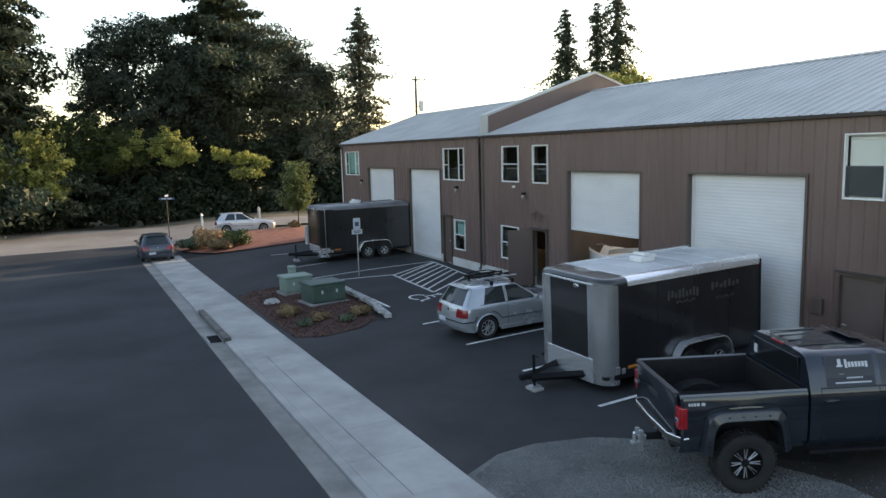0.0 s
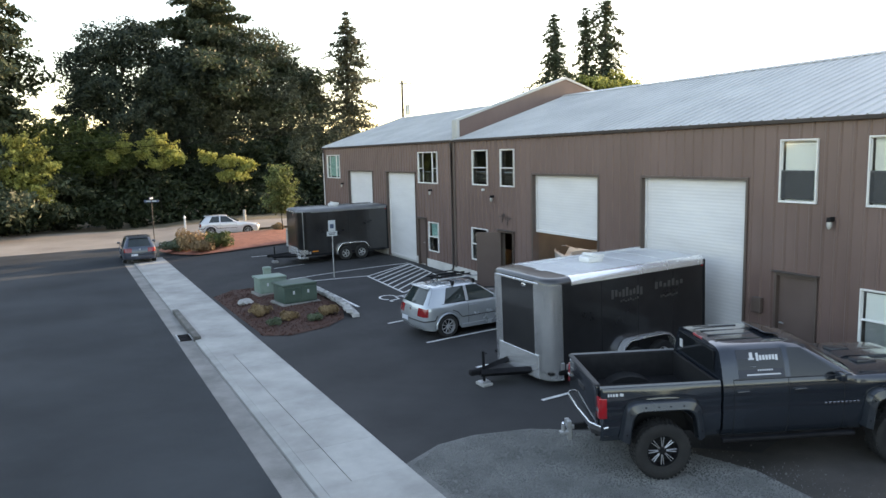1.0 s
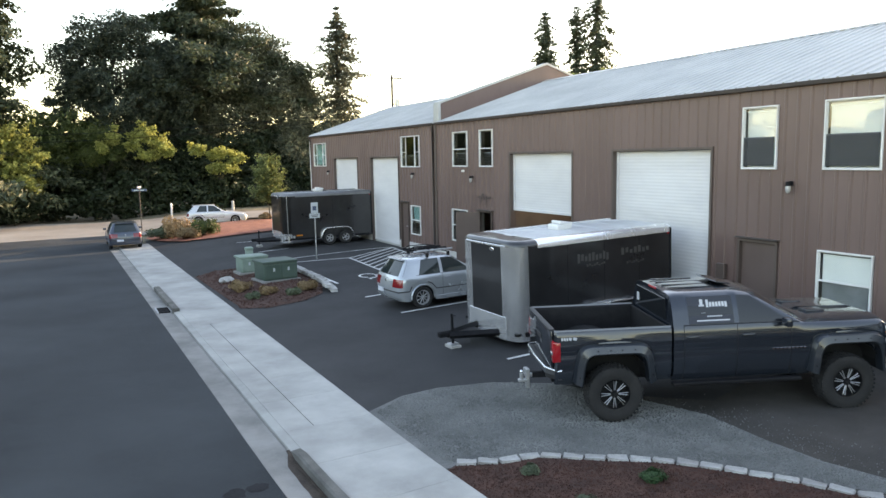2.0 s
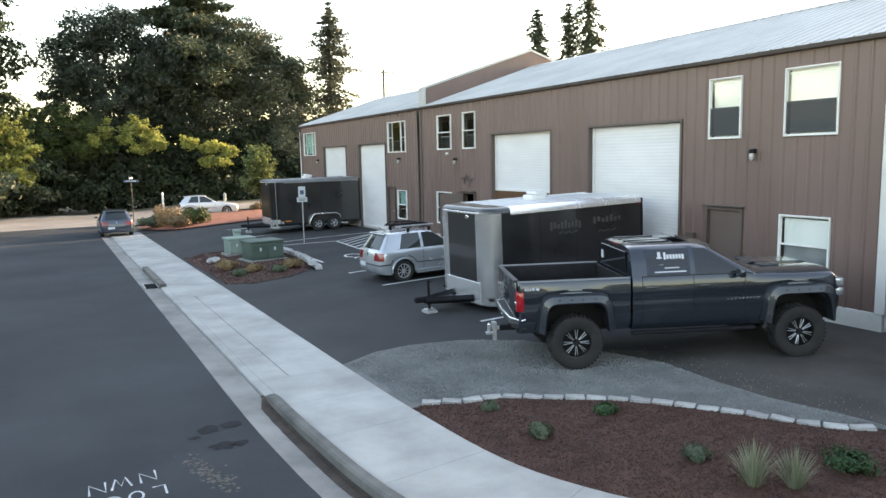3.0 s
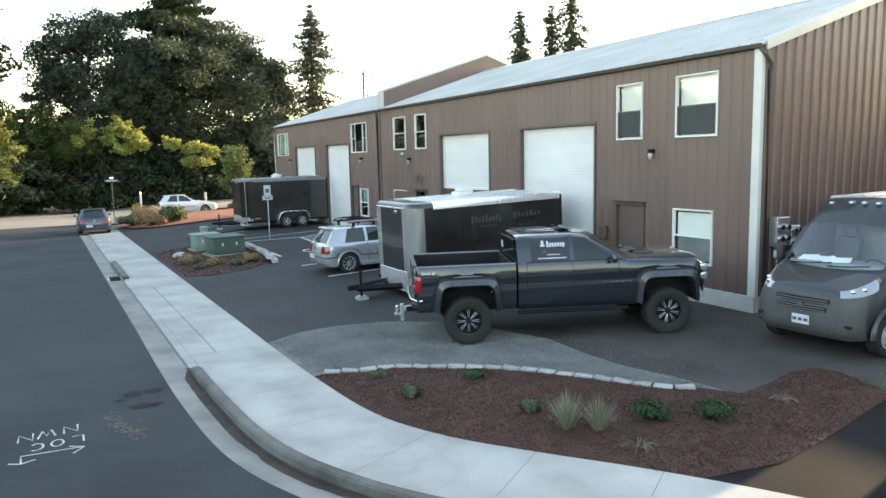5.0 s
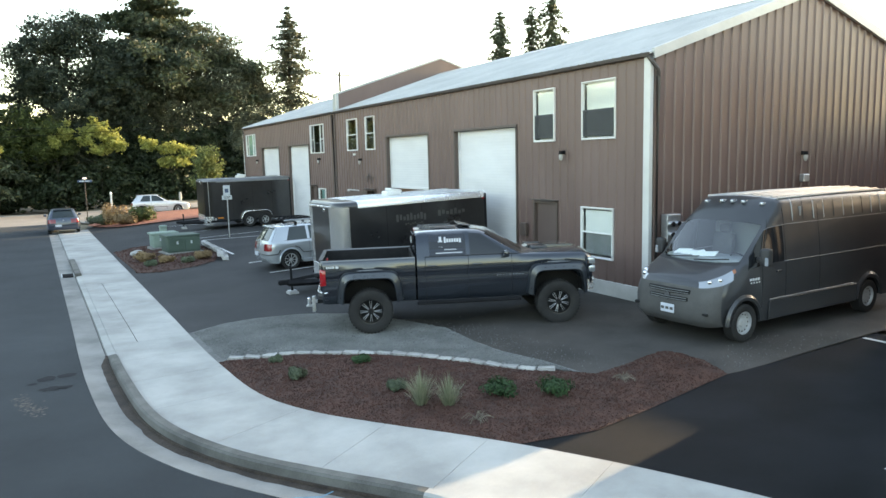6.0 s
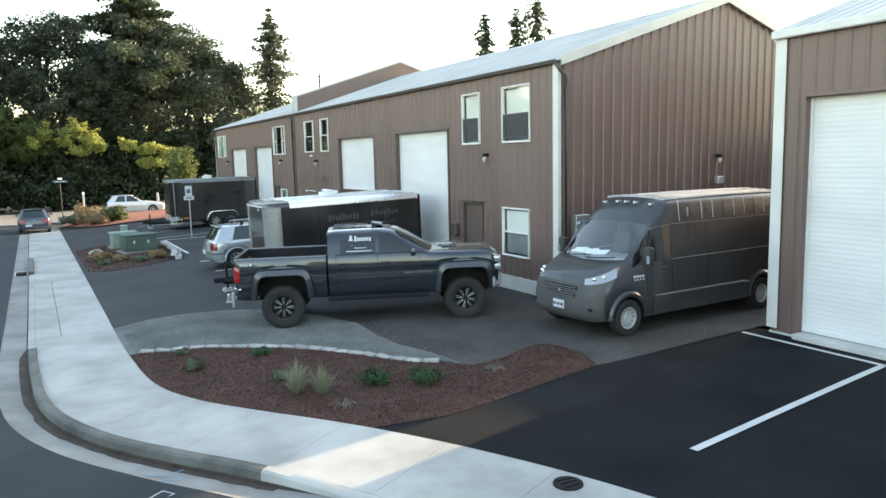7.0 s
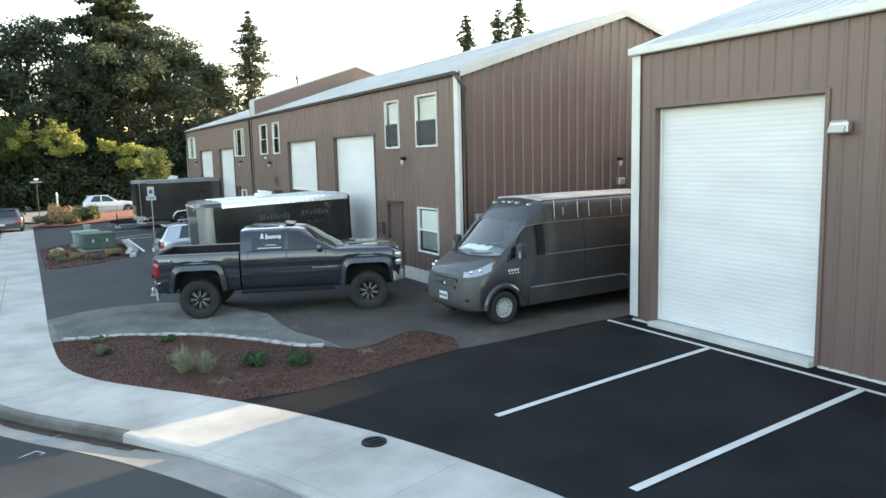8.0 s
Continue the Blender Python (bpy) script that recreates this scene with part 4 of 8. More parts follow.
M_SILVER = surf("silver_blue_paint", (0.42, 0.455, 0.48), (0.48, 0.515, 0.54), 1.0, 0.26, metal=0.5, coat=0.8, rvar=0.05)
M_WHITECAR = surf("pale_silver_paint", (0.55, 0.58, 0.60), (0.64, 0.66, 0.68), 1.0, 0.3, metal=0.3, coat=0.8, rvar=0.05)
M_BLUECAR = surf("slate_blue_paint", (0.045, 0.06, 0.085), (0.065, 0.08, 0.11), 1.0, 0.3, metal=0.35, coat=0.8, rvar=0.05)
M_RIM = surf("machined_alloy", (0.45, 0.46, 0.47), (0.6, 0.61, 0.62), 3.0, 0.32, metal=0.6)
M_STEELW = surf("painted_steel_wheel", (0.36, 0.37, 0.37), (0.48, 0.485, 0.48), 5.0, 0.5, metal=0.25)
M_RIMDK = plain("black_alloy", (0.012, 0.012, 0.013), 0.3, spec=0.5)
M_TRAILER = surf("black_trailer_skin", (0.010, 0.010, 0.011), (0.020, 0.020, 0.021), 0.8, 0.30, bump=0.02, bscale=6, coat=0.7)
M_TROOF = surf("white_trailer_roof", (0.50, 0.52, 0.53), (0.66, 0.67, 0.67), 0.9, 0.4, metal=0.2, bump=0.05, bscale=10)
M_DULLTRIM = surf("dull_grey_sheet", (0.13, 0.135, 0.14), (0.19, 0.195, 0.20), 0.9, 0.4, metal=0.4)
M_DECAL = plain("pale_decal", (0.55, 0.56, 0.58), 0.5)
M_DECALDK = plain("grey_decal", (0.065, 0.064, 0.062), 0.35)
M_PLATE = plain("number_plate", (0.55, 0.58, 0.64), 0.4)
# Grey lifted to paint sky sheen on bed rails; other trims share it.
M_RAIL = plain("pale_sheen_grey", (0.17, 0.175, 0.18), 0.4)
M_DASH = plain("grey_dash", (0.22, 0.235, 0.24), 0.7)
M_SIGNFILM = plain("sign_film", (0.016, 0.020, 0.032), 0.35)
M_SEAT = surf("dark_upholstery", (0.05, 0.052, 0.055), (0.08, 0.082, 0.085), 4.0, 0.9)
M_LINER = surf("black_bed_liner", (0.008, 0.008, 0.009), (0.015, 0.015, 0.016), 8.0, 0.75, bump=0.2, bscale=120, spec=0.2)
M_BUMPER = surf("grey_bumper_plastic", (0.060, 0.059, 0.058), (0.085, 0.083, 0.081), 3.0, 0.6, bump=0.05)
M_VANLENS = plain("bright_lamp_lens", (0.36, 0.385, 0.41), 0.1, metal=0.5, coat=1.0)
M_AMBERDIM = plain("dull_amber_lens", (0.30, 0.11, 0.05), 0.2, coat=0.5)
M_CARGLASS = plain("green_tinted_glass", (0.022, 0.032, 0.033), 0.03, spec=0.6)
M_PAPER = plain("paper", (0.85, 0.85, 0.84), 0.8)


def mono(xs, ys, q):
    """Smooth line through knots that does not overshoot."""
    xs, ys = np.asarray(xs, float), np.asarray(ys, float)
    h = np.diff(xs)
    d = np.diff(ys) / h
    m = np.zeros(len(xs))
    m[0], m[-1] = d[0], d[-1]
    for i in range(1, len(xs) - 1):
        m[i] = 0 if d[i - 1] * d[i] <= 0 else 2 * d[i - 1] * d[i] / (d[i - 1] + d[i])
    k = np.clip(np.searchsorted(xs, q) - 1, 0, len(h) - 1)
    t = (q - xs[k]) / h[k]
    return ((2 * t ** 3 - 3 * t ** 2 + 1) * ys[k] + (t ** 3 - 2 * t ** 2 + t) * h[k] * m[k]
            + (-2 * t ** 3 + 3 * t ** 2) * ys[k + 1] + (t ** 3 - t ** 2) * h[k] * m[k + 1])


def hull(parent, cols, paint, zones=(), arches=(), belt=3, n=6, vsub=2, label="", name="body", caps=(True, True), split=False):
    """Half a body as columns of points from the sill to the middle line, mirrored. zones cut windows and such out of it:
    (name, material, first column, last column, first row, last row, sides apart, label). arches: (x, z, radius)."""
    A = np.array(cols, float)
    C, R = A.shape[:2]
    u = np.linspace(0, C - 1, (C - 1) * n + 1)
    v = np.linspace(0, R - 1, (R - 1) * vsub + 1)
    G = np.zeros((len(u), R, 3))
    for r in range(R):
        for k in range(3):
            G[:, r, k] = mono(np.arange(C), A[:, r, k], u)
    H = np.zeros((len(u), len(v), 3))
    for i in range(len(u)):
        for k in range(3):
            H[i, :, k] = mono(np.arange(R), G[i, :, k], v)
    b = belt * vsub
    for i in range(len(u)):
        x = H[i, 0, 0]
        z0, zt = H[i, 0, 2], H[i, b, 2]
        zb = z0
        for ax, az, ar in arches:
            if abs(x - ax) < ar:
                zb = max(zb, az + math.sqrt(ar * ar - (x - ax) ** 2))
        if zb > z0:
            f = (zt - zb) / (zt - z0)
            H[i, :b, 2] = zt - (zt - H[i, :b, 2]) * f
    owner = {}
    for zi, (nm, mt, c0, c1, r0, r1, apart, lb) in enumerate(zones):
        for i in range(int(round(c0 * n)), int(round(c1 * n))):
            for j in range(int(round(r0 * vsub)), int(round(r1 * vsub))):
                owner[i, j] = zi

    def build(cells, sides):
        bm = bmesh.new()
        for sg in sides:
            vs = {}
            for i, j in cells:
                q = []
                for a, c in ((i, j), (i + 1, j), (i + 1, j + 1), (i, j + 1)):
                    if (a, c) not in vs:
                        p = H[a, c]
                        vs[a, c] = bm.verts.new((p[0], p[1] * sg, p[2]))
                    q.append(vs[a, c])
                if len({tuple(round(w, 5) for w in x.co) for x in q}) > 2:
                    bm.faces.new(q if sg > 0 else q[::-1])
        return bm

    body = [(i, j) for i in range(len(u) - 1) for j in range(len(v) - 1) if (i, j) not in owner]
    if split:
        bm = build(body, (-1,))
        bmesh.ops.recalc_face_normals(bm, faces=bm.faces)
        part(name, bm, paint, parent, label, 38)
    bm = build(body, (1,) if split else (1, -1))
    for end, on in ((0, caps[0]), (len(u) - 1, caps[1])):
        if on:
            pts = [H[end, j] for j in range(len(v))]
            ring = [(p[0], p[1], p[2]) for p in pts] + [(p[0], -p[1], p[2]) for p in reversed(pts[:-1])]
            bm.faces.new([bm.verts.new(p) for p in ring])
    bmesh.ops.remove_doubles(bm, verts=bm.verts, dist=0.0008)
    bmesh.ops.recalc_face_normals(bm, faces=bm.faces)
    shell_ob = part(name, bm, paint, parent, label, 38)
    for zi, (nm, mt, c0, c1, r0, r1, apart, lb) in enumerate(zones):
        cells = [c for c, z in owner.items() if z == zi]
        for sides in (((1,), (-1,)) if apart else ((1, -1),)):
            bm = build(cells, sides)
            bmesh.ops.remove_doubles(bm, verts=bm.verts, dist=0.0008)
            bmesh.ops.recalc_face_normals(bm, faces=bm.faces)
            part(nm, bm, mt, parent, lb, 40)
    return H, n, vsub, shell_ob


def seam(parent, H, i, j0, j1, side, name="door_seam", r=0.005, mat=None):
    bm = bmesh.new()
    tube(bm, [(H[i, j, 0], H[i, j, 1] * side, H[i, j, 2]) for j in range(j0, j1 + 1)], r, 5)
    return part(name, bm, mat or M_DARK, parent)


def seam_along(parent, H, j, i0, i1, side, name="trim_strip", r=0.008, mat=None):
    bm = bmesh.new()
    tube(bm, [(H[i, j, 0], H[i, j, 1] * side, H[i, j, 2]) for i in range(i0, i1 + 1)], r, 5)
    return part(name, bm, mat or M_PLASTIC, parent)


def lathe(bm, prof, n=36):
    """Turn (distance along y, radius) pairs round the y axis."""
    rings = [[(r * math.cos(a), y, r * math.sin(a)) for a in (2 * math.pi * k / n for k in range(n))] for y, r in prof]
    vr = [[bm.verts.new(p) for p in r] for r in rings]
    for a, b in zip(vr, vr[1:]):
        for k in range(n):
            bm.faces.new((a[k], a[(k + 1) % n], b[(k + 1) % n], b[k]))
    return vr


def wheel(parent, R, W, rim, style, tread=True):
    """A wheel round the y axis with its face towards -y; returns the wheel part."""
    ob = new("wheel")
    ob.parent = parent
    bm = bmesh.new()
    h = W / 2
    lathe(bm, [(-h * 0.86, rim), (-h * 0.98, rim + (R - rim) * 0.35), (-h, rim + (R - rim) * 0.7), (-h * 0.93, R * 0.965), (-h * 0.8, R), (h * 0.8, R),
               (h * 0.93, R * 0.965), (h, rim + (R - rim) * 0.7), (h * 0.86, rim), (-h * 0.86, rim)], 40)
    bmesh.ops.remove_doubles(bm, verts=bm.verts, dist=0.0005)
    if tread:
        for k in range(40):
            a = 2 * math.pi * k / 40
            for y, off in ((-h * 0.72, 0), (0, 0.5), (h * 0.72, 0)):
                aa = a + off * 2 * math.pi / 40
                box(bm, (0, 0, 0), (R * 0.085, W * 0.24, 0.018), m=pose(0, 0, 0, 0, -math.degrees(aa) + 90, 0) @ Matrix.Translation((0, y, R + 0.002)))
    bmesh.ops.recalc_face_normals(bm, faces=bm.faces)
    part("tyre", bm, M_RUBBER, ob, smooth=35)
    bm = bmesh.new()
    if style == "truck":
        lathe(bm, [(-h * 0.80, rim), (-h * 0.86, rim * 1.0), (-h * 0.84, rim * 0.93), (-h * 0.2, rim * 0.88), (h * 0.8, rim * 0.9)], 36)
        m_rim = M_RIMDK
    else:
        lathe(bm, [(-h * 0.80, rim), (-h * 0.88, rim), (-h * 0.86, rim * 0.92), (-h * 0.35, rim * 0.86), (h * 0.8, rim * 0.9)], 36)
        m_rim = M_RIM
    bmesh.ops.recalc_face_normals(bm, faces=bm.faces)
    part("rim", bm, m_rim, ob, smooth=35)
    bm = bmesh.new()
    lathe(bm, [(h * 0.1, 0.001), (h * 0.1, rim * 0.9)], 24)
    part("brake_disc", bm, M_DARK, ob)
    if style == "steel":
        bm = bmesh.new()
        lathe(bm, [(-h * 0.62, 0.001), (-h * 0.62, rim * 0.30), (-h * 0.42, rim * 0.42), (-h * 0.50, rim * 0.62), (-h * 0.46, rim * 0.9)], 36)
        bmesh.ops.recalc_face_normals(bm, faces=bm.faces)
        part("wheel_disc", bm, M_STEELW, ob, "silver-grey steel wheel disc", 40)
        for k in range(12):
            a = 2 * math.pi * k / 12
            bm = bmesh.new()
            rod(bm, (rim * 0.74 * math.cos(a), -h * 0.51, rim * 0.74 * math.sin(a)), (rim * 0.74 * math.cos(a), -h * 0.45, rim * 0.74 * math.sin(a)), rim * 0.075, n=10)
            part("vent_hole", bm, M_DARK, ob)
    else:
        ns = {"truck": 8, "alloy": 9, "trailer": 5}[style]
        for k in range(ns):
            a = 2 * math.pi * k / ns
            for da in ((-0.10, 0.10) if style == "truck" else (0.0,)):
                bm = bmesh.new()
                w = rim * (0.034 if style == "truck" else 0.10 if style == "alloy" else 0.24)
                mm = Matrix.Rotation(-(a + da), 4, "Y")
                vs = box(bm, (0, 0, 0), (rim * (0.62 if style == "truck" else 0.72), 0.03, w), 0.005)
                bmesh.ops.transform(bm, matrix=mm @ Matrix.Translation((rim * 0.55, -h * 0.66, 0)) @ pose(0, 0, 0, 0, 0, -6), verts=vs)
                part("spoke", bm, M_RIM, ob)
        bm = bmesh.new()
        rod(bm, (0, -h * 0.80, 0), (0, -h * 0.3, 0), rim * 0.17, rim * 0.24, 16)
        part("hub_cap", bm, m_rim if style == "truck" else M_RIM, ob, smooth=40)
    return ob


def place_wheels(parent, first, spots):
    """Put the first wheel and copies of it at (x, y, z); those with y > 0 face the other way."""
    for k, (x, y, z) in enumerate(spots):
        m = pose(x, y, z, 0, 13 * k, 180 if y > 0 else 0)
        if k == 0:
            first.matrix_basis = m
        else:
            o = copy_thing(first, m)
            o.parent = parent


def arch_lip(parent, x, z, r0, r1, y0, y1, mat, name="wheel_flare", a0=-8, a1=188, smooth=35):
    """A flare round a wheel arch, and the dark inside of it."""
    for sg in (1, -1):
        bm = bmesh.new()
        rings = []
        for k in range(25):
            a = radians(a0 + (a1 - a0) * k / 24)
            c, s = math.cos(a), math.sin(a)
            rings.append([(x + c * r0, sg * y0, z + s * r0), (x + c * r0, sg * y1, z + s * r0), (x + c * (r0 + (r1 - r0) * 0.55), sg * (y1 + 0.012), z + s * (r0 + (r1 - r0) * 0.55)),
                          (x + c * r1, sg * (y0 + 0.02), z + s * r1), (x + c * r1, sg * y0, z + s * r1)])
        skin(bm, rings)
        part(name, bm, mat, parent, smooth=smooth)


def pocket_flare(parent, x, z, mat):
    """Wide squared bolt-on flare with pocket bolts."""
    def at(a, w, h):
        c, s = math.cos(a), math.sin(a)
        k = (abs(c) ** 8 + abs(s) ** 8) ** (-1 / 8)
        return x + c * k * w * (1.05 - 0.16 * s * k), z + s * k * h
    for sg in (1, -1):
        bm = bmesh.new()
        rings = []
        for k in range(37):
            a = radians(14 + 152 * k / 36)
            (xi, zi), (xm, zm), (xn, zn), (xo, zo) = at(a, 0.535, 0.72), at(a, 0.56, 0.745), at(a, 0.64, 0.87), at(a, 0.67, 0.91)
            rings.append([(xi, sg * 0.93, zi), (xi, sg * 1.105, zi), (xm, sg * 1.12, zm), (xn, sg * 1.085, zn), (xo, sg * 1.01, zo), (xo, sg * 0.93, zo)])
        skin(bm, rings)
        part("wheel_flare", bm, mat, parent, "wide dark bolt-on flare", 30)
        for k in range(8):
            xb, zb = at(radians(22 + 136 * k / 7), 0.60, 0.805)
            bm = bmesh.new()
            rod(bm, (xb, sg * 1.08, zb), (xb, sg * 1.112, zb), 0.012, n=8)
            part("flare_bolt", bm, M_BLACK, parent)


M_FLARE = surf("satin_flare_paint", (0.022, 0.028, 0.036), (0.030, 0.037, 0.046), 2.0, 0.30, metal=0.35, coat=0.7)


# Black sheets paint the shade inside the wheel arches.
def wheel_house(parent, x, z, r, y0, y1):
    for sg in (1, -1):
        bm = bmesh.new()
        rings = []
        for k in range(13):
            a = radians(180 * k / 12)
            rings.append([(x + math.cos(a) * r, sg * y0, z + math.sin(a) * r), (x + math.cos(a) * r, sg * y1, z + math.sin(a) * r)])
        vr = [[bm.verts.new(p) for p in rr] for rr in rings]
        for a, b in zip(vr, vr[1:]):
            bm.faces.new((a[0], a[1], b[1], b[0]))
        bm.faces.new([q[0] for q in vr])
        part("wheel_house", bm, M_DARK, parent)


def pickup():
    t = thing("pickup_truck", "lifted charcoal crew-cab pickup truck with black flares and chunky tyres", "truck", pose(-5.845, 2.277, -0.075, 0, -0.5, -23.14))
    HZ, R = 0.445, 0.445
    # bed
    def bcol(x, k=0.0):
        return [(x, 0.91 - k, 0.62), (x, 0.985 - k, 0.76), (x, 0.996 - k, 1.04), (x, 0.986 - k, 1.19), (x, 1.0 - k, 1.26), (x, 0.985 - k, 1.48), (x, 0.965 - k, 1.565), (x, 0.90, 1.572), (x, 0.865, 1.54), (x, 0.85, 1.06), (x, 0.0, 1.06)]
    cols = [bcol(-1.20, 0.03), bcol(-1.14), bcol(-0.62), bcol(-0.3), bcol(0.0), bcol(0.3), bcol(0.62), bcol(0.93)]
    H, n, vs, _ = hull(t, cols, M_TRUCK, [("bed_liner", M_LINER, 0, 7, 7, 10, False, "black bed liner")], [(0, 0.62, 0.585)], belt=5, name="bed_side", caps=(False, False), split=True)
    seam_along(t, H, 13, 0, 42, 1, "bed_rail", 0.028, M_RAIL)
    seam_along(t, H, 13, 0, 42, -1, "bed_rail", 0.028, M_RAIL)
    bm = bmesh.new()
    box(bm, (0.92, 0, 1.30), (0.05, 1.74, 0.52), 0.01)
    part("bed_front", bm, M_LINER, t)
    # tailgate
    bm = bmesh.new()
    vs_ = box(bm, (-1.205, 0, 1.20), (0.075, 1.66, 0.74), 0.02, seg=2)
    part("tailgate", bm, M_TRUCK, t, "charcoal tailgate", 40)
    bm = bmesh.new()
    box(bm, (-1.245, 0, 1.30), (0.02, 0.34, 0.10), 0.008)
    part("tailgate_handle", bm, M_PLASTIC, t)
    bm = bmesh.new()
    box(bm, (-1.21, 0, 1.585), (0.10, 1.70, 0.035), 0.012)
    part("tailgate_cap", bm, M_PLASTIC, t)
    for sg in (1, -1):
        bm = bmesh.new()
        box(bm, (-1.19, sg * 0.90, 1.22), (0.09, 0.16, 0.40), 0.02, seg=2)
        box(bm, (-1.12, sg * 0.965, 1.22), (0.18, 0.07, 0.39), 0.02, seg=2)
        part("tail_light", bm, M_REDLENS, t, "red tail light", 40)
        bm = bmesh.new()
        box(bm, (-1.205, sg * 0.90, 1.18), (0.08, 0.12, 0.07), 0.012)
        part("reverse_lens", bm, M_CLEARLENS, t)
    # rear bumper with a step, hitch and ball mount
    bm = bmesh.new()
    box(bm, (-1.22, 0, 0.862), (0.15, 1.36, 0.02), 0.006)
    part("bumper_step", bm, M_PLASTIC, t)
    bm = bmesh.new()
    prism(bm, [(-1.14, 0.85), (-1.28, 0.85), (-1.31, 0.77), (-1.28, 0.69), (-1.14, 0.69)], "y", -0.72, 0.72)
    part("rear_bumper", bm, M_CHROME, t, "chrome step bumper")
    bm = bmesh.new()
    tube(bm, [(-1.00, -0.995, 0.87), (-1.13, -0.985, 0.855), (-1.30, -0.70, 0.855), (-1.325, 0, 0.855), (-1.30, 0.70, 0.855), (-1.13, 0.985, 0.855), (-1.00, 0.995, 0.87)], 0.016, 8)
    part("bumper_lip", bm, M_ALU, t, "bright bumper lip", 50)
    for sg in (1, -1):
        bm = bmesh.new()
        skin(bm, [[(-1.14, sg * 0.72, 0.69), (-1.14, sg * 0.72, 0.85), (-1.28, sg * 0.72, 0.85), (-1.31, sg * 0.72, 0.77), (-1.28, sg * 0.72, 0.69)],
                  [(-0.98, sg * 0.97, 0.71), (-0.98, sg * 0.97, 0.85), (-1.10, sg * 0.985, 0.85), (-1.12, sg * 0.985, 0.78), (-1.10, sg * 0.97, 0.71)]])
        part("bumper_corner", bm, M_PLASTIC, t, smooth=30)
    bm = bmesh.new()
    box(bm, (-1.18, 0, 0.52), (0.40, 0.09, 0.09), 0.008)
    part("hitch_receiver", bm, M_BLACK, t)
    bm = bmesh.new()
    box(bm, (-1.36, 0, 0.52), (0.30, 0.06, 0.06), 0.008)
    box(bm, (-1.46, 0, 0.46), (0.07, 0.09, 0.34), 0.010)
    box(bm, (-1.46, 0.10, 0.50), (0.06, 0.16, 0.05), 0.008)
    rod(bm, (-1.56, 0, 0.44), (-1.56, 0, 0.56), 0.035)
    box(bm, (-1.54, 0, 0.43), (0.16, 0.11, 0.04), 0.006)
    rod(bm, (-1.46, 0.17, 0.50), (-1.46, 0.17, 0.60), 0.04)
    part("ball_mount", bm, M_STEEL, t, "bare steel drop hitch")
    bm = bmesh.new()
    r = bmesh.ops.create_uvsphere(bm, u_segments=12, v_segments=8, radius=0.035)
    bmesh.ops.translate(bm, vec=(-1.56, 0, 0.58), verts=r["verts"])
    part("hitch_ball", bm, M_CHROME, t, smooth=60)
    # cab and front
    def c(x, xs, ys, zs):
        return [(x + a, b, z) for a, b, z in zip(xs, ys, zs)]
    o = [0.0] * 10
    yl = [0.91, 0.98, 0.996, 0.986, 1.0, 0.982]
    zl = [0.60, 0.76, 1.04, 1.19, 1.26, 1.50]
    p6 = [0.0] * 6
    cab = [c(0.97, o, yl + [0.955, 0.80, 0.64, 0.0], zl + [1.585, 2.02, 2.085, 2.11]),
           c(1.14, o, yl + [0.955, 0.79, 0.64, 0.0], zl + [1.585, 2.04, 2.105, 2.13]),
           c(1.98, o, yl + [0.955, 0.785, 0.64, 0.0], zl + [1.585, 2.05, 2.115, 2.145]),
           c(2.06, o, yl + [0.955, 0.785, 0.64, 0.0], zl + [1.585, 2.05, 2.115, 2.145]),
           c(2.92, p6 + [0, -0.62, -0.62, -0.62], yl + [0.955, 0.775, 0.63, 0.0], zl + [1.58, 2.03, 2.095, 2.13]),
           c(3.06, p6 + [0, -0.66, -0.62, -0.54], yl + [0.95, 0.76, 0.60, 0.0], zl + [1.57, 2.01, 2.065, 2.09]),
           c(3.16, p6 + [0, 0.0, 0.05, 0.12], yl + [0.93, 0.80, 0.55, 0.0], zl + [1.56, 1.575, 1.60, 1.615]),
           c(3.36, o, yl + [0.93, 0.80, 0.52, 0.0], zl[:5] + [1.49, 1.55, 1.585, 1.60, 1.60]),
           c(3.9, o, yl + [0.93, 0.80, 0.52, 0.0], zl[:5] + [1.48, 1.54, 1.58, 1.605, 1.59]),
           c(4.45, o, [0.92, 0.97, 0.99, 0.98, 0.995, 0.975, 0.93, 0.80, 0.51, 0.0], [0.70, 0.80, 1.03, 1.18, 1.25, 1.46, 1.525, 1.57, 1.60, 1.585]),
           c(4.70, p6 + [0, 0, 0.02, 0.03], [0.90, 0.94, 0.965, 0.955, 0.965, 0.945, 0.90, 0.78, 0.50, 0.0], [0.74, 0.82, 1.02, 1.16, 1.23, 1.40, 1.475, 1.525, 1.555, 1.545]),
           c(4.78, p6 + [0, 0, 0.02, 0.03], [0.86, 0.90, 0.92, 0.91, 0.92, 0.90, 0.87, 0.75, 0.48, 0.0], [0.76, 0.84, 1.00, 1.12, 1.18, 1.33, 1.42, 1.47, 1.50, 1.49])]
    zones = [("rear_side_window", M_TGLASS, 1.1, 2, 6, 7, True, "dark tinted rear door glass"), ("front_side_window", M_TGLASS, 3, 4, 6, 7, True, "tinted front door glass"),
             ("windshield", M_TGLASS, 5, 6, 7, 9, False, "dark windshield")]
    zones = [(a, b, round(c0 * 6) / 6, c1, r0, r1, s, l) for a, b, c0, c1, r0, r1, s, l in zones]
    H, n, vs, _ = hull(t, cab, M_TRUCK, zones, [(3.886, 0.62, 0.585)], belt=5, n=6, vsub=2, name="cab", label="charcoal crew cab, hood and fenders")
    for sg in (1, -1):
        for ci in (1, 2.5, 4):
            seam(t, H, int(ci * 6), 0, 12, sg)
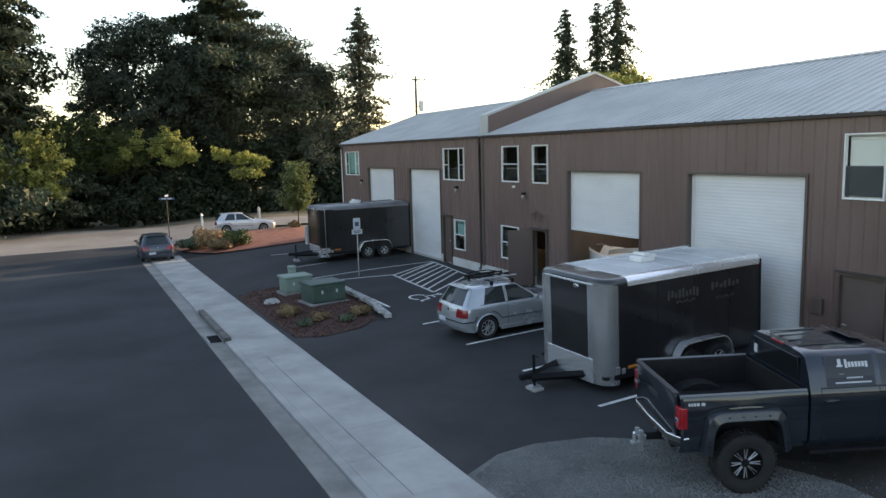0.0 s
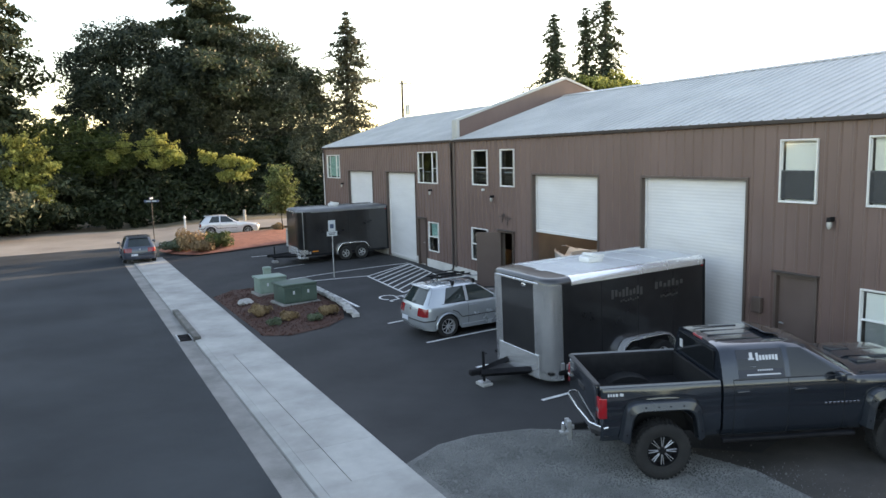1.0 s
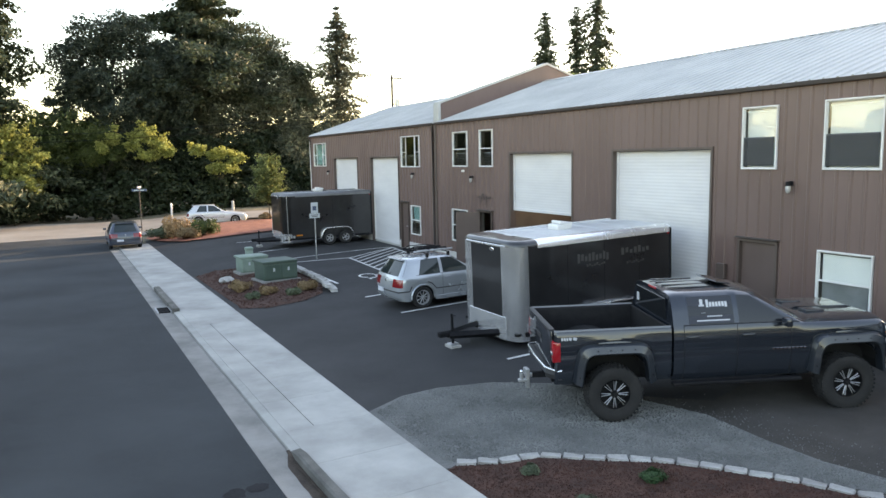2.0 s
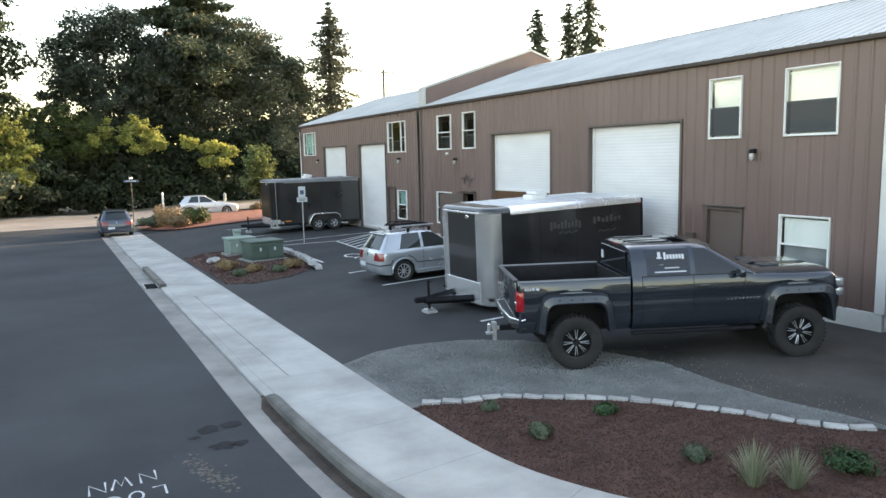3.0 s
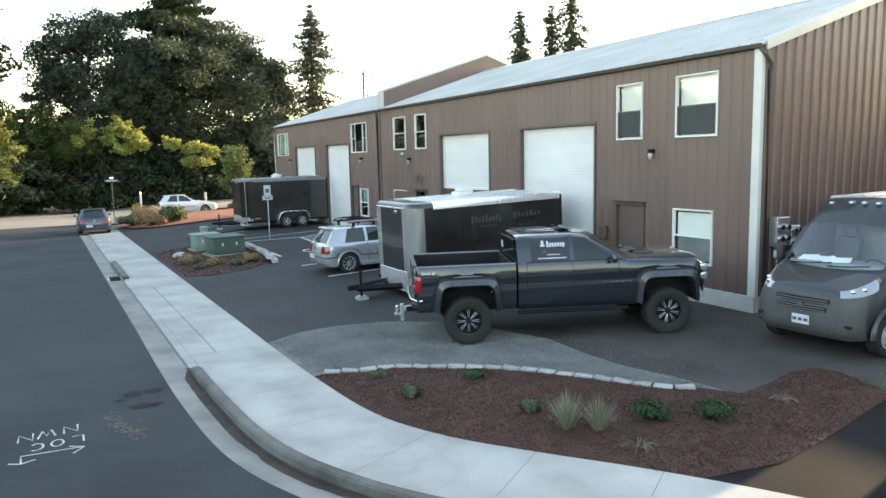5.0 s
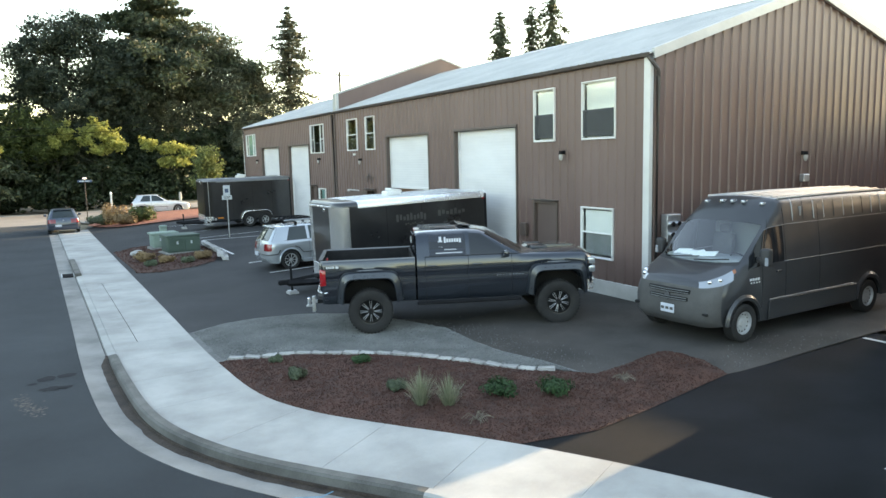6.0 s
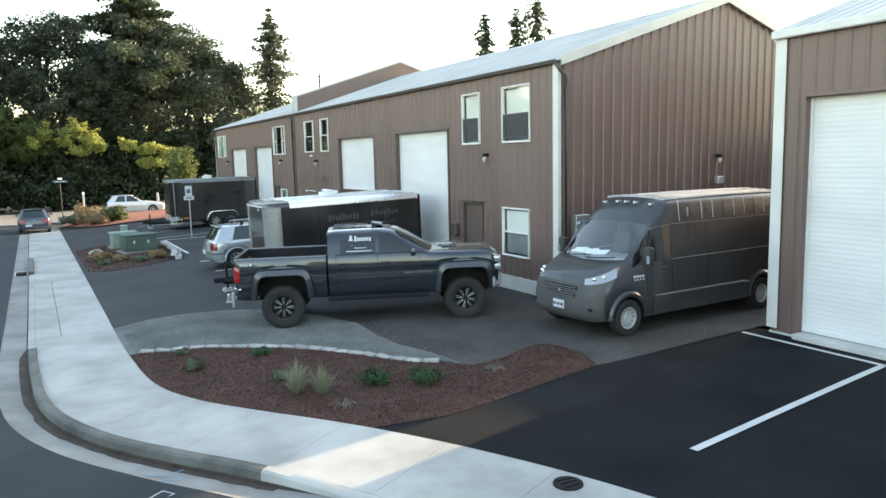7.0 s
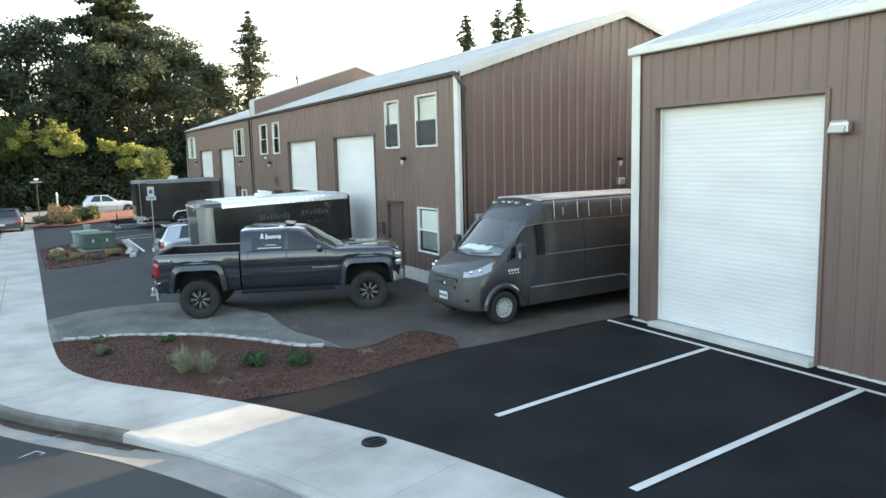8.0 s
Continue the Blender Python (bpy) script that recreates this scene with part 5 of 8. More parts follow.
        seam_along(t, H, 12, 6, 30, sg, "belt_moulding", 0.012)
        # handles, mirror, running board
        for x in (1.28, 2.20):
            bm = bmesh.new()
            box(bm, (x, sg * 1.01, 1.40), (0.20, 0.04, 0.045), 0.012, seg=2)
            part("door_handle", bm, M_TRUCK, t, smooth=40)
        bm = bmesh.new()
        box(bm, (2.78, sg * 1.10, 1.61), (0.11, 0.19, 0.15), 0.035, seg=2)
        box(bm, (2.82, sg * 1.0, 1.60), (0.08, 0.12, 0.06), 0.01)
        part("side_mirror", bm, M_TRUCK, t, "charcoal door mirror", 40)
        bm = bmesh.new()
        box(bm, (2.02, sg * 0.99, 0.56), (2.15, 0.12, 0.06), 0.02, seg=2)
        part("running_board", bm, M_BLACK, t)
        # body-side nameplate and decals as plain bars
        for k in range(9):
            bm = bmesh.new()
            box(bm, (2.62 + 0.066 * k, sg * 1.002, 1.10), (0.036, 0.012, 0.036), 0.003)
            part("badge_letter", bm, M_CHROME, t, "bright badge stroke")
        for k in range(5):
            bm = bmesh.new()
            box(bm, (-0.98 + 0.085 * k, sg * 0.992, 1.46), (0.06, 0.006, 0.045), 0.002, m=pose(0, 0, 0, 0, 12, 0))
            part("bed_decal", bm, M_DECAL, t, "pale slanted decal bar")
    # shop sign in the rear door window
    def sign_pt(s, q):
        i0, i1 = 8, 11
        a = np.array(H[i0, 12]) * (1 - s) + np.array(H[i1, 12]) * s
        b = np.array(H[i0, 14]) * (1 - s) + np.array(H[i1, 14]) * s
        p = a * (1 - q) + b * q
        return Vector((p[0], -p[1] - 0.006, p[2]))
    def bar(s0, s1, q0, q1, mat, nm, lb, lift=0.0):
        bm = bmesh.new()
        off = Vector((0, -lift, lift * 0.3))
        f = [sign_pt(*w) + off for w in ((s0, q0), (s1, q0), (s1, q1), (s0, q1))]
        bk = [w + Vector((0, 0.004, 0)) for w in f]
        skin(bm, [f, bk])
        part(nm, bm, mat, t, lb)
    bar(-0.30, 1.10, 0.04, 0.99, M_SIGNFILM, "window_sign", "dark blue sign film in the door window", 0.002)
    for k, (q0, q1) in enumerate(((0.60, 0.88), (0.64, 0.80), (0.64, 0.80), (0.64, 0.80), (0.64, 0.80), (0.64, 0.80), (0.56, 0.80))):
        bar(0.30 + 0.10 * k, 0.375 + 0.10 * k, q0, q1, M_DECAL, "sign_bar", "pale lettering bar", 0.006)
    for k in range(6):
        bar(0.50 + 0.075 * k, 0.55 + 0.075 * k, 0.50, 0.55, M_DECAL, "sign_bar", "pale lettering bar", 0.006)
    for k in range(7):
        bar(0.30 + 0.07 * k, 0.345 + 0.07 * k, 0.27, 0.32, M_DECAL, "sign_bar", "pale lettering bar", 0.006)
    bar(-0.05, 1.0, 0.12, 0.165, M_DECAL, "sign_bar", "pale lettering bar", 0.006)
    for s0, s1, q0, q1 in ((0.06, 0.24, 0.66, 0.72), (0.10, 0.20, 0.72, 0.90), (0.12, 0.30, 0.58, 0.62), (0.22, 0.34, 0.50, 0.54), (0.10, 0.26, 0.42, 0.46)):
        bar(s0, s1, q0, q1, M_DECAL, "sign_mark", "pale swirl mark as a plain shape", 0.006)
    # sunroof deflector, roof ribs
    bm = bmesh.new()
    box(bm, (2.04, 0, 2.175), (0.26, 0.80, 0.018), 0.008, m=pose(0, 0, 0, 0, 9, 0))
    part("sunroof_glass", bm, M_TGLASS, t, "sunroof glass tilted open")
    for y in (-0.42, -0.14, 0.14, 0.42):
        bm = bmesh.new()
        box(bm, (1.45, y, 2.135), (0.75, 0.035, 0.02), 0.006)
        part("roof_rib", bm, M_TRUCK, t)
    bm = bmesh.new()
    box(bm, (0.99, 0, 2.085), (0.05, 0.36, 0.05), 0.012)
    part("brake_light", bm, M_REDLENS, t, "red high brake light")
    bm = bmesh.new()
    box(bm, (0.955, 0, 1.82), (0.02, 1.32, 0.38), 0.006, m=pose(0, 0, 0, 0, -3, 0))
    part("rear_window", bm, M_TGLASS, t, "dark rear window")
    for sg in (1, -1):
        bm = bmesh.new()
        box(bm, (3.62, sg * 0.36, 1.615), (0.34, 0.24, 0.05), 0.02, seg=2, m=pose(0, 0, 0, 0, 2, 0))
        part("hood_scoop", bm, M_FLARE, t, "raised hood scoop", 40)
    bm = bmesh.new()
    prism(bm, [(3.35, 1.60), (3.45, 1.635), (4.35, 1.625), (4.55, 1.585), (4.55, 1.56), (3.35, 1.58)], "y", -0.16, 0.16)
    part("hood_bulge", bm, M_TRUCK, t, smooth=30)
    bm = bmesh.new()
    box(bm, (0.940, 0.60, 1.80), (0.012, 0.10, 0.16), 0.003)
    part("window_sticker", bm, M_DECAL, t, "pale sticker on the rear window")
    # face
    bm = bmesh.new()
    box(bm, (4.79, 0, 1.14), (0.06, 1.20, 0.54), 0.03, seg=2)
    part("grille", bm, M_BLACK, t, "black grille")
    for z in (0.98, 1.16, 1.34):
        bm = bmesh.new()
        box(bm, (4.82, 0, z), (0.04, 1.16, 0.05), 0.012)
        part("grille_bar", bm, M_CHROME, t)
    for sg in (1, -1):
        for z in (1.34, 1.14):
            bm = bmesh.new()
            box(bm, (4.74, sg * 0.79, z), (0.20, 0.34, 0.17), 0.03, seg=2)
            part("headlight", bm, M_VANLENS, t, "clear headlight", 40)
        bm = bmesh.new()
        box(bm, (4.60, sg * 0.945, 1.30), (0.16, 0.05, 0.10), 0.02)
        part("marker_light", bm, M_AMBER, t)
    bm = bmesh.new()
    prism(bm, [(4.60, 0.62), (4.86, 0.62), (4.90, 0.72), (4.88, 0.88), (4.60, 0.88)], "y", -0.70, 0.70)
    part("front_bumper", bm, M_CHROME, t, "chrome front bumper")
    for sg in (1, -1):
        bm = bmesh.new()
        skin(bm, [[(4.60, sg * 0.70, 0.62), (4.86, sg * 0.70, 0.64), (4.90, sg * 0.70, 0.72), (4.88, sg * 0.70, 0.88), (4.60, sg * 0.70, 0.88)],
                  [(4.52, sg * 0.99, 0.66), (4.62, sg * 0.99, 0.66), (4.65, sg * 1.0, 0.75), (4.63, sg * 0.99, 0.88), (4.52, sg * 0.99, 0.88)]])
        part("bumper_corner", bm, M_ALU, t, "bright bumper corner", 30)
        bm = bmesh.new()
        rod(bm, (4.86, sg * 0.55, 0.70), (4.905, sg * 0.55, 0.70), 0.05, n=14)
        part("fog_lamp", bm, M_CLEARLENS, t)
    # frame, axles
    bm = bmesh.new()
    for sg in (1, -1):
        box(bm, (1.7, sg * 0.42, 0.60), (5.6, 0.09, 0.16), 0.01)
    part("chassis", bm, M_BLACK, t)
    for x in (0, 3.886):
        bm = bmesh.new()
        rod(bm, (x, -0.8, HZ), (x, 0.8, HZ), 0.05)
        part("axle", bm, M_BLACK, t)
        pocket_flare(t, x, HZ, M_FLARE)
        wheel_house(t, x, 0.62, 0.575, 0.55, 0.985)
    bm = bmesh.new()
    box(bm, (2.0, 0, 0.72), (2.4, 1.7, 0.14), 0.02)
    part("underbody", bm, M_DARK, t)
    bm = bmesh.new()
    rod(bm, (-1.0, -0.62, 0.60), (-0.55, -0.62, 0.62), 0.035)
    part("exhaust", bm, M_STEEL, t)
    for ob in t.children:
        # short tail and nose, low beltline
        for v in ob.data.vertices:
            v.co.x += 0.24 * min(1, max(0, (-0.72 - v.co.x) / 0.46)) - 0.15 * min(1, max(0, (v.co.x - 4.45) / 0.25))
            v.co.z -= 0.085 * min(1, max(0, (v.co.z - 0.9) / 0.5)) + 0.03 * min(1, max(0, (v.co.z - 1.62) / 0.3))
    place_wheels(t, wheel(t, R, 0.31, 0.26, "truck"), [(0, -0.90, HZ), (3.886, -0.90, HZ), (0, 0.90, HZ), (3.886, 0.90, HZ)])
    return t


def van():
    t = thing("cargo_van", "tall graphite cargo van parked nose out between the buildings", "van", pose(-0.93, -2.37, 0.0, 0, 0, 182.6))
    HZ, R, WB, FX = 0.345, 0.345, 3.95, 0.11

    def col(xs, ys, zs):
        return list(zip(xs, ys, zs))

    def side(x, ys, zs):
        return [(x, b, c) for b, c in zip(ys, zs)]
    yb = [0.99, 1.02, 1.03]
    cols = [
        col([.84, .97, .965, .93, .885, .875, .87, .865], [0] * 8, [.30, .45, .72, 1.03, 1.10, 1.105, 1.11, 1.115]),
        col([.80, .93, .925, .88, .825, .82, .83, .84], [.64, .66, .66, .63, .58, .42, .24, 0], [.30, .45, .72, 1.02, 1.12, 1.135, 1.145, 1.15]),
        col([.62, .74, .745, .66, .55, .58, .62, .64], [.90, .93, .935, .895, .815, .60, .34, 0], [.32, .47, .74, 1.06, 1.215, 1.24, 1.25, 1.255]),
        col([.42, .47, .47, .40, .32, .36, .40, .42], [.98, 1.0, 1.01, .985, .89, .69, .40, 0], [.34, .52, .82, 1.15, 1.31, 1.335, 1.34, 1.34]),
        col([.16, .16, .16, .13, .06, .10, .24, .28], [.99, 1.02, 1.03, 1.0, .935, .86, .50, 0], [.30, .60, .95, 1.27, 1.42, 1.44, 1.395, 1.385]),
        col([-.30, -.30, -.30, -.30, -.50, -.57, -.54, -.52], yb + [1.01, .93, .83, .5, 0], [.30, .60, .98, 1.34, 1.98, 2.05, 2.085, 2.095]),
        col([-.44, -.44, -.44, -.44, -.62, -.76, -.72, -.70], yb + [1.01, .925, .85, .55, 0], [.30, .60, .98, 1.36, 2.01, 2.22, 2.29, 2.305]),
        side(-1.02, yb + [1.015, .935, .88, .74, 0], [.30, .60, .98, 1.37, 2.04, 2.34, 2.49, 2.53]),
        side(-1.14, yb + [1.015, .94, .885, .75, 0], [.30, .60, .98, 1.37, 2.05, 2.36, 2.52, 2.56]),
        side(-3.0, yb + [1.015, .945, .89, .76, 0], [.30, .60, .98, 1.37, 2.05, 2.37, 2.535, 2.575]),
        side(-4.95, yb + [1.01, .94, .88, .75, 0], [.32, .60, .98, 1.37, 2.05, 2.36, 2.52, 2.56]),
        col([-5.05, -5.06, -5.06, -5.06, -5.05, -5.03, -5.02, -5.02], [.95, .98, .99, .97, .90, .84, .72, 0], [.34, .60, .98, 1.37, 2.03, 2.32, 2.43, 2.52]),
    ]
    zones = [("front_bumper", M_BUMPER, 0, 2.25, 0, 3, False, "grey moulded plastic bumper"),
             ("headlight", M_VANLENS, 1.0, 3.0, 3, 4, True, "clear swept headlight"),
             ("indicator", M_AMBERDIM, 3.0, 3.25, 3.5, 4, True, "dull amber indicator"),
             ("windshield", M_VGLASS, 4, 5, 5, 7, False, "raked windshield with papers behind it"),
             ("cowl", M_PLASTIC, 3.5, 4, 4.5, 7, False, "black plastic cowl"),
             ("side_window", M_TGLASS, 5.75, 7, 3, 4, True, "dark door glass"),
             ("quarter_window", M_TGLASS, 4.25, 5.5, 3, 4, True, "small dark quarter glass"),
             ("roof_panel", M_VANROOF, 7.5, 10.75, 6, 7, False, "pale roof panel")]
    H, n, vs, _ = hull(t, cols, M_VANP, zones, [(FX, HZ, 0.43), (-WB, HZ, 0.42)], belt=3, n=8, vsub=2, label="graphite van body", caps=(False, True))
    for sg in (1, -1):
        for ci in (5.6, 7.4, 8.7):
            seam(t, H, int(ci * 8), 0, 10, sg)
        seam_along(t, H, 6, 7 * 8, 10 * 8, sg, "door_track", 0.007, M_RAIL)
        seam_along(t, H, 8, 5 * 8, 10 * 8, sg, "roof_joint", 0.006, M_RAIL)
        bm = bmesh.new()
        box(bm, (-2.02, sg * 1.026, 0.50), (2.9, 0.03, 0.36), 0.012)
        part("rub_strip", bm, M_VANP, t)
        bm = bmesh.new()
        box(bm, (-1.95, sg * 1.046, 0.705), (2.75, 0.012, 0.014), 0.002)
        part("rub_strip_edge", bm, M_STEEL, t)
        # roof bows bent over the high roof's edge, highlights painted in pale
        for k in range(11):
            x = -1.34 - 0.34 * k
            bm = bmesh.new()
            tube(bm, [(x, sg * 0.942, 2.10), (x, sg * 0.928, 2.20), (x - 0.01, sg * 0.905, 2.31), (x - 0.04, sg * 0.862, 2.42), (x - 0.09, sg * 0.79, 2.505)], [0.006, 0.008, 0.009, 0.012, 0.010], 6)
            part("roof_bow", bm, M_VANROOF if k % 3 != 1 else M_VANP, t, "worn pale bow over the roof edge" if k % 3 != 1 else "", 40)
        bm = bmesh.new()
        tube(bm, [(-1.1, sg * 0.775, 2.525), (-3.0, sg * 0.785, 2.54), (-4.95, sg * 0.775, 2.525)], 0.02, 6)
        part("roof_rail", bm, M_VANROOF, t, smooth=40)
        # tall twin mirror
        bm = bmesh.new()
        box(bm, (-0.20, sg * 1.20, 1.53), (0.15, 0.19, 0.32), 0.045, seg=3)
        box(bm, (-0.24, sg * 1.08, 1.47), (0.08, 0.18, 0.10), 0.02)
        mir = part("side_mirror", bm, M_PLASTIC, t, "black twin door mirror", 40)
        bm = bmesh.new()
        box(bm, (-0.128, sg * 1.255, 1.455), (0.03, 0.07, 0.15), 0.012)
        part("mirror_lens", bm, M_VANLENS, mir)
        # reflector bowls behind the headlight lens
        for hx, hy, hz, hr in ((0.745, 0.755, 1.12, 0.045), (0.60, 0.862, 1.155, 0.042)):
            bm = bmesh.new()
            bmesh.ops.create_uvsphere(bm, u_segments=14, v_segments=8, radius=hr, matrix=pose(hx, sg * hy, hz))
            part("lamp_bowl", bm, M_CHROME, t, smooth=60)
        bm = bmesh.new()
        box(bm, (-0.85, sg * 1.03, 1.20), (0.16, 0.03, 0.04), 0.01)
        part("door_handle", bm, M_PLASTIC, t)
        for k in range(2):
            for j in range(4):
                bm = bmesh.new()
                box(bm, (-0.02 - 0.075 * j - 0.02 * k, sg * 1.032, 1.12 - 0.062 * k), (0.055 - 0.02 * k, 0.012, 0.045 - 0.02 * k), 0.003, m=pose(0, 0, 0, 0, 8, 0))
                part("door_decal", bm, M_DECAL, t, "pale badge stroke on the door")
    # twin-slot grille with a plain bright mark between
    for z, w, h, x in ((0.915, 0.98, 0.105, 0.935), (0.785, 0.90, 0.09, 0.952)):
        bm = bmesh.new()
        box(bm, (x + 0.006, 0, z), (0.07, w, h), 0.025, seg=2)
        bmesh.ops.bisect_plane(bm, geom=bm.verts[:] + bm.edges[:] + bm.faces[:], plane_co=(0, 0, 0), plane_no=(0, 1, 0))
        for v in bm.verts:
            v.co.x -= 0.048 * abs(v.co.y) / 0.48
        part("grille_slot", bm, M_DARK, t, "black grille slot", 40)
        for dz in (-0.02, 0.02):
            bm = bmesh.new()
            tube(bm, [(x + 0.044 - 0.048 * abs(y / 0.48), y, z + dz) for y in (-w * 0.46, -w * 0.23, 0, w * 0.23, w * 0.46)], 0.006, 5)
            part("grille_bar", bm, M_RAIL, t)
    bm = bmesh.new()
    rod(bm, (0.93, 0, 0.83), (0.985, 0, 0.83), 0.075, 0.055, 8)
    box(bm, (0.97, 0, 0.76), (0.03, 0.05, 0.09), 0.015)
    part("grille_badge", bm, M_CHROME, t, "bright shield-shaped badge", 40)
    bm = bmesh.new()
    box(bm, (0.925, 0, 0.39), (0.05, 1.05, 0.09), 0.025, seg=2)
    for v in bm.verts:
        v.co.x -= 0.06 * (abs(v.co.y) / 0.5) ** 2
    part("lower_intake", bm, M_DARK, t)
    for y in (-0.72, 0.72):
        bm = bmesh.new()
        box(bm, (0.875, y, 0.56), (0.06, 0.26, 0.05), 0.012, m=pose(0, 0, 0, 0, 0, 14 if y < 0 else -14))
        part("bumper_slot", bm, M_DARK, t)
    bm = bmesh.new()
    box(bm, (0.985, 0.02, 0.58), (0.02, 0.31, 0.16), 0.006)
    pl = part("number_plate", bm, M_PLATE, t, "pale number plate")
    for k in range(3):
        bm = bmesh.new()
        box(bm, (0.998, -0.08 + 0.10 * k, 0.58), (0.004, 0.07, 0.05))
        part("plate_bar", bm, M_DECALDK, pl)
    # five cab roof lights
    for y in (-0.62, -0.24, 0.0, 0.24, 0.62):
        bm = bmesh.new()
        box(bm, (-0.86 - 0.06 * abs(y), y, 2.455 - 0.03 * (y / 0.62) ** 2), (0.14, 0.085, 0.07), 0.025, seg=2)
        part("roof_light", bm, M_VANLENS, t, "small clear cab roof light", 40)
    for k in range(7):
        bm = bmesh.new()
        y = -0.6 + 0.2 * k
        box(bm, (-3.0, y, 2.578 - 0.05 * abs(y)), (3.7, 0.05, 0.02), 0.008)
        part("roof_rib", bm, M_VANROOF, t)
    # forehead scuffs and aerial
    bm = bmesh.new()
    rod(bm, (-0.70, 0.0, 2.27), (-0.76, 0.0, 2.33), 0.012, n=6)
    part("aerial", bm, M_BLACK, t)
    # cab inside
    bm = bmesh.new()
    box(bm, (-0.24, 0, 1.27), (0.56, 1.74, 0.36), 0.06, seg=2)
    part("dashboard", bm, M_DASH, t)
    for y, rz, x in ((0.06, 20, -0.10), (-0.36, -15, -0.06), (-0.16, 60, -0.08), (-0.54, 10, -0.09)):
        bm = bmesh.new()
        box(bm, (x, y, 1.485), (0.22, 0.30, 0.012), 0.002, m=pose(0, 0, 0, 4, 14, rz))
        part("dash_paper", bm, M_PAPER, t, "white papers on the dashboard")
    for y in (-0.5, 0.5):
        bm = bmesh.new()
        box(bm, (-1.0, y, 0.95), (0.5, 0.5, 0.16), 0.05, seg=2)
        box(bm, (-1.26, y, 1.38), (0.14, 0.48, 0.74), 0.05, seg=2, m=pose(0, 0, 0, 0, -10, 0))
        box(bm, (-1.33, y, 1.84), (0.10, 0.26, 0.18), 0.04, seg=2)
        part("seat", bm, M_SEAT, t, smooth=40)
    bm = bmesh.new()
    tube(bm, [(-0.42 + 0.10 * math.sin(a), 0.5 + 0.19 * math.cos(a), 1.36 + 0.16 * math.sin(a)) for a in (2 * math.pi * k / 16 for k in range(17))], 0.014, 6)
    part("steering_wheel", bm, M_BLACK, t, smooth=50)
    bm = bmesh.new()
    box(bm, (-1.6, 0, 1.4), (0.04, 1.85, 1.9))
    part("bulkhead", bm, M_DASH, t)
    for y0, y1 in ((-0.72, 0.06), (0.02, 0.70)):
        bm = bmesh.new()
        tube(bm, [(0.27 - 0.18 * abs(y0) ** 3, y0, 1.415), (0.24, (y0 + y1) / 2, 1.44), (0.20 - 0.10 * abs(y1) ** 3, y1, 1.475)], 0.012, 6)
        part("wiper", bm, M_BLACK, t)
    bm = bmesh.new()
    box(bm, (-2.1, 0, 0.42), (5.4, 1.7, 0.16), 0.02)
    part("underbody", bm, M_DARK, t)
    for c in t.children:
        if c.name.startswith("windshield"):
            c.visible_shadow = False
    for x in (FX, -WB):
        arch_lip(t, x, HZ, 0.415, 0.52, 1.0, 1.045, M_VANP, "arch_flare", 0, 180)
        wheel_house(t, x, HZ, 0.43, 0.6, 1.0)
    place_wheels(t, wheel(t, R, 0.22, 0.21, "steel", False), [(FX, 0.92, HZ), (FX, -0.92, HZ), (-WB, 0.92, HZ), (-WB, -0.92, HZ)])
    return t


def hatch(name, label, m, paint, wb=2.51, hw=0.87, top=1.44, tail=0.0, rack=False, style="alloy"):
    """Compact three-door hatchback; rear axle at the origin, nose to +x. tail: how far the rear glass leans further forward."""
    t = thing(name, label, "car", m)
    HZ, R = 0.31, 0.31
    L, d, q = wb + 0.86, top - 1.44, hw / 0.87

    def c(xs, ys, zs):
        return [(x, y * q, z + (d if z > 1.2 else 0)) for x, y, z in zip(xs, ys, zs)]

    def s(x, ys, zs):
        return c([x] * 8, ys, zs)
    k1 = tail
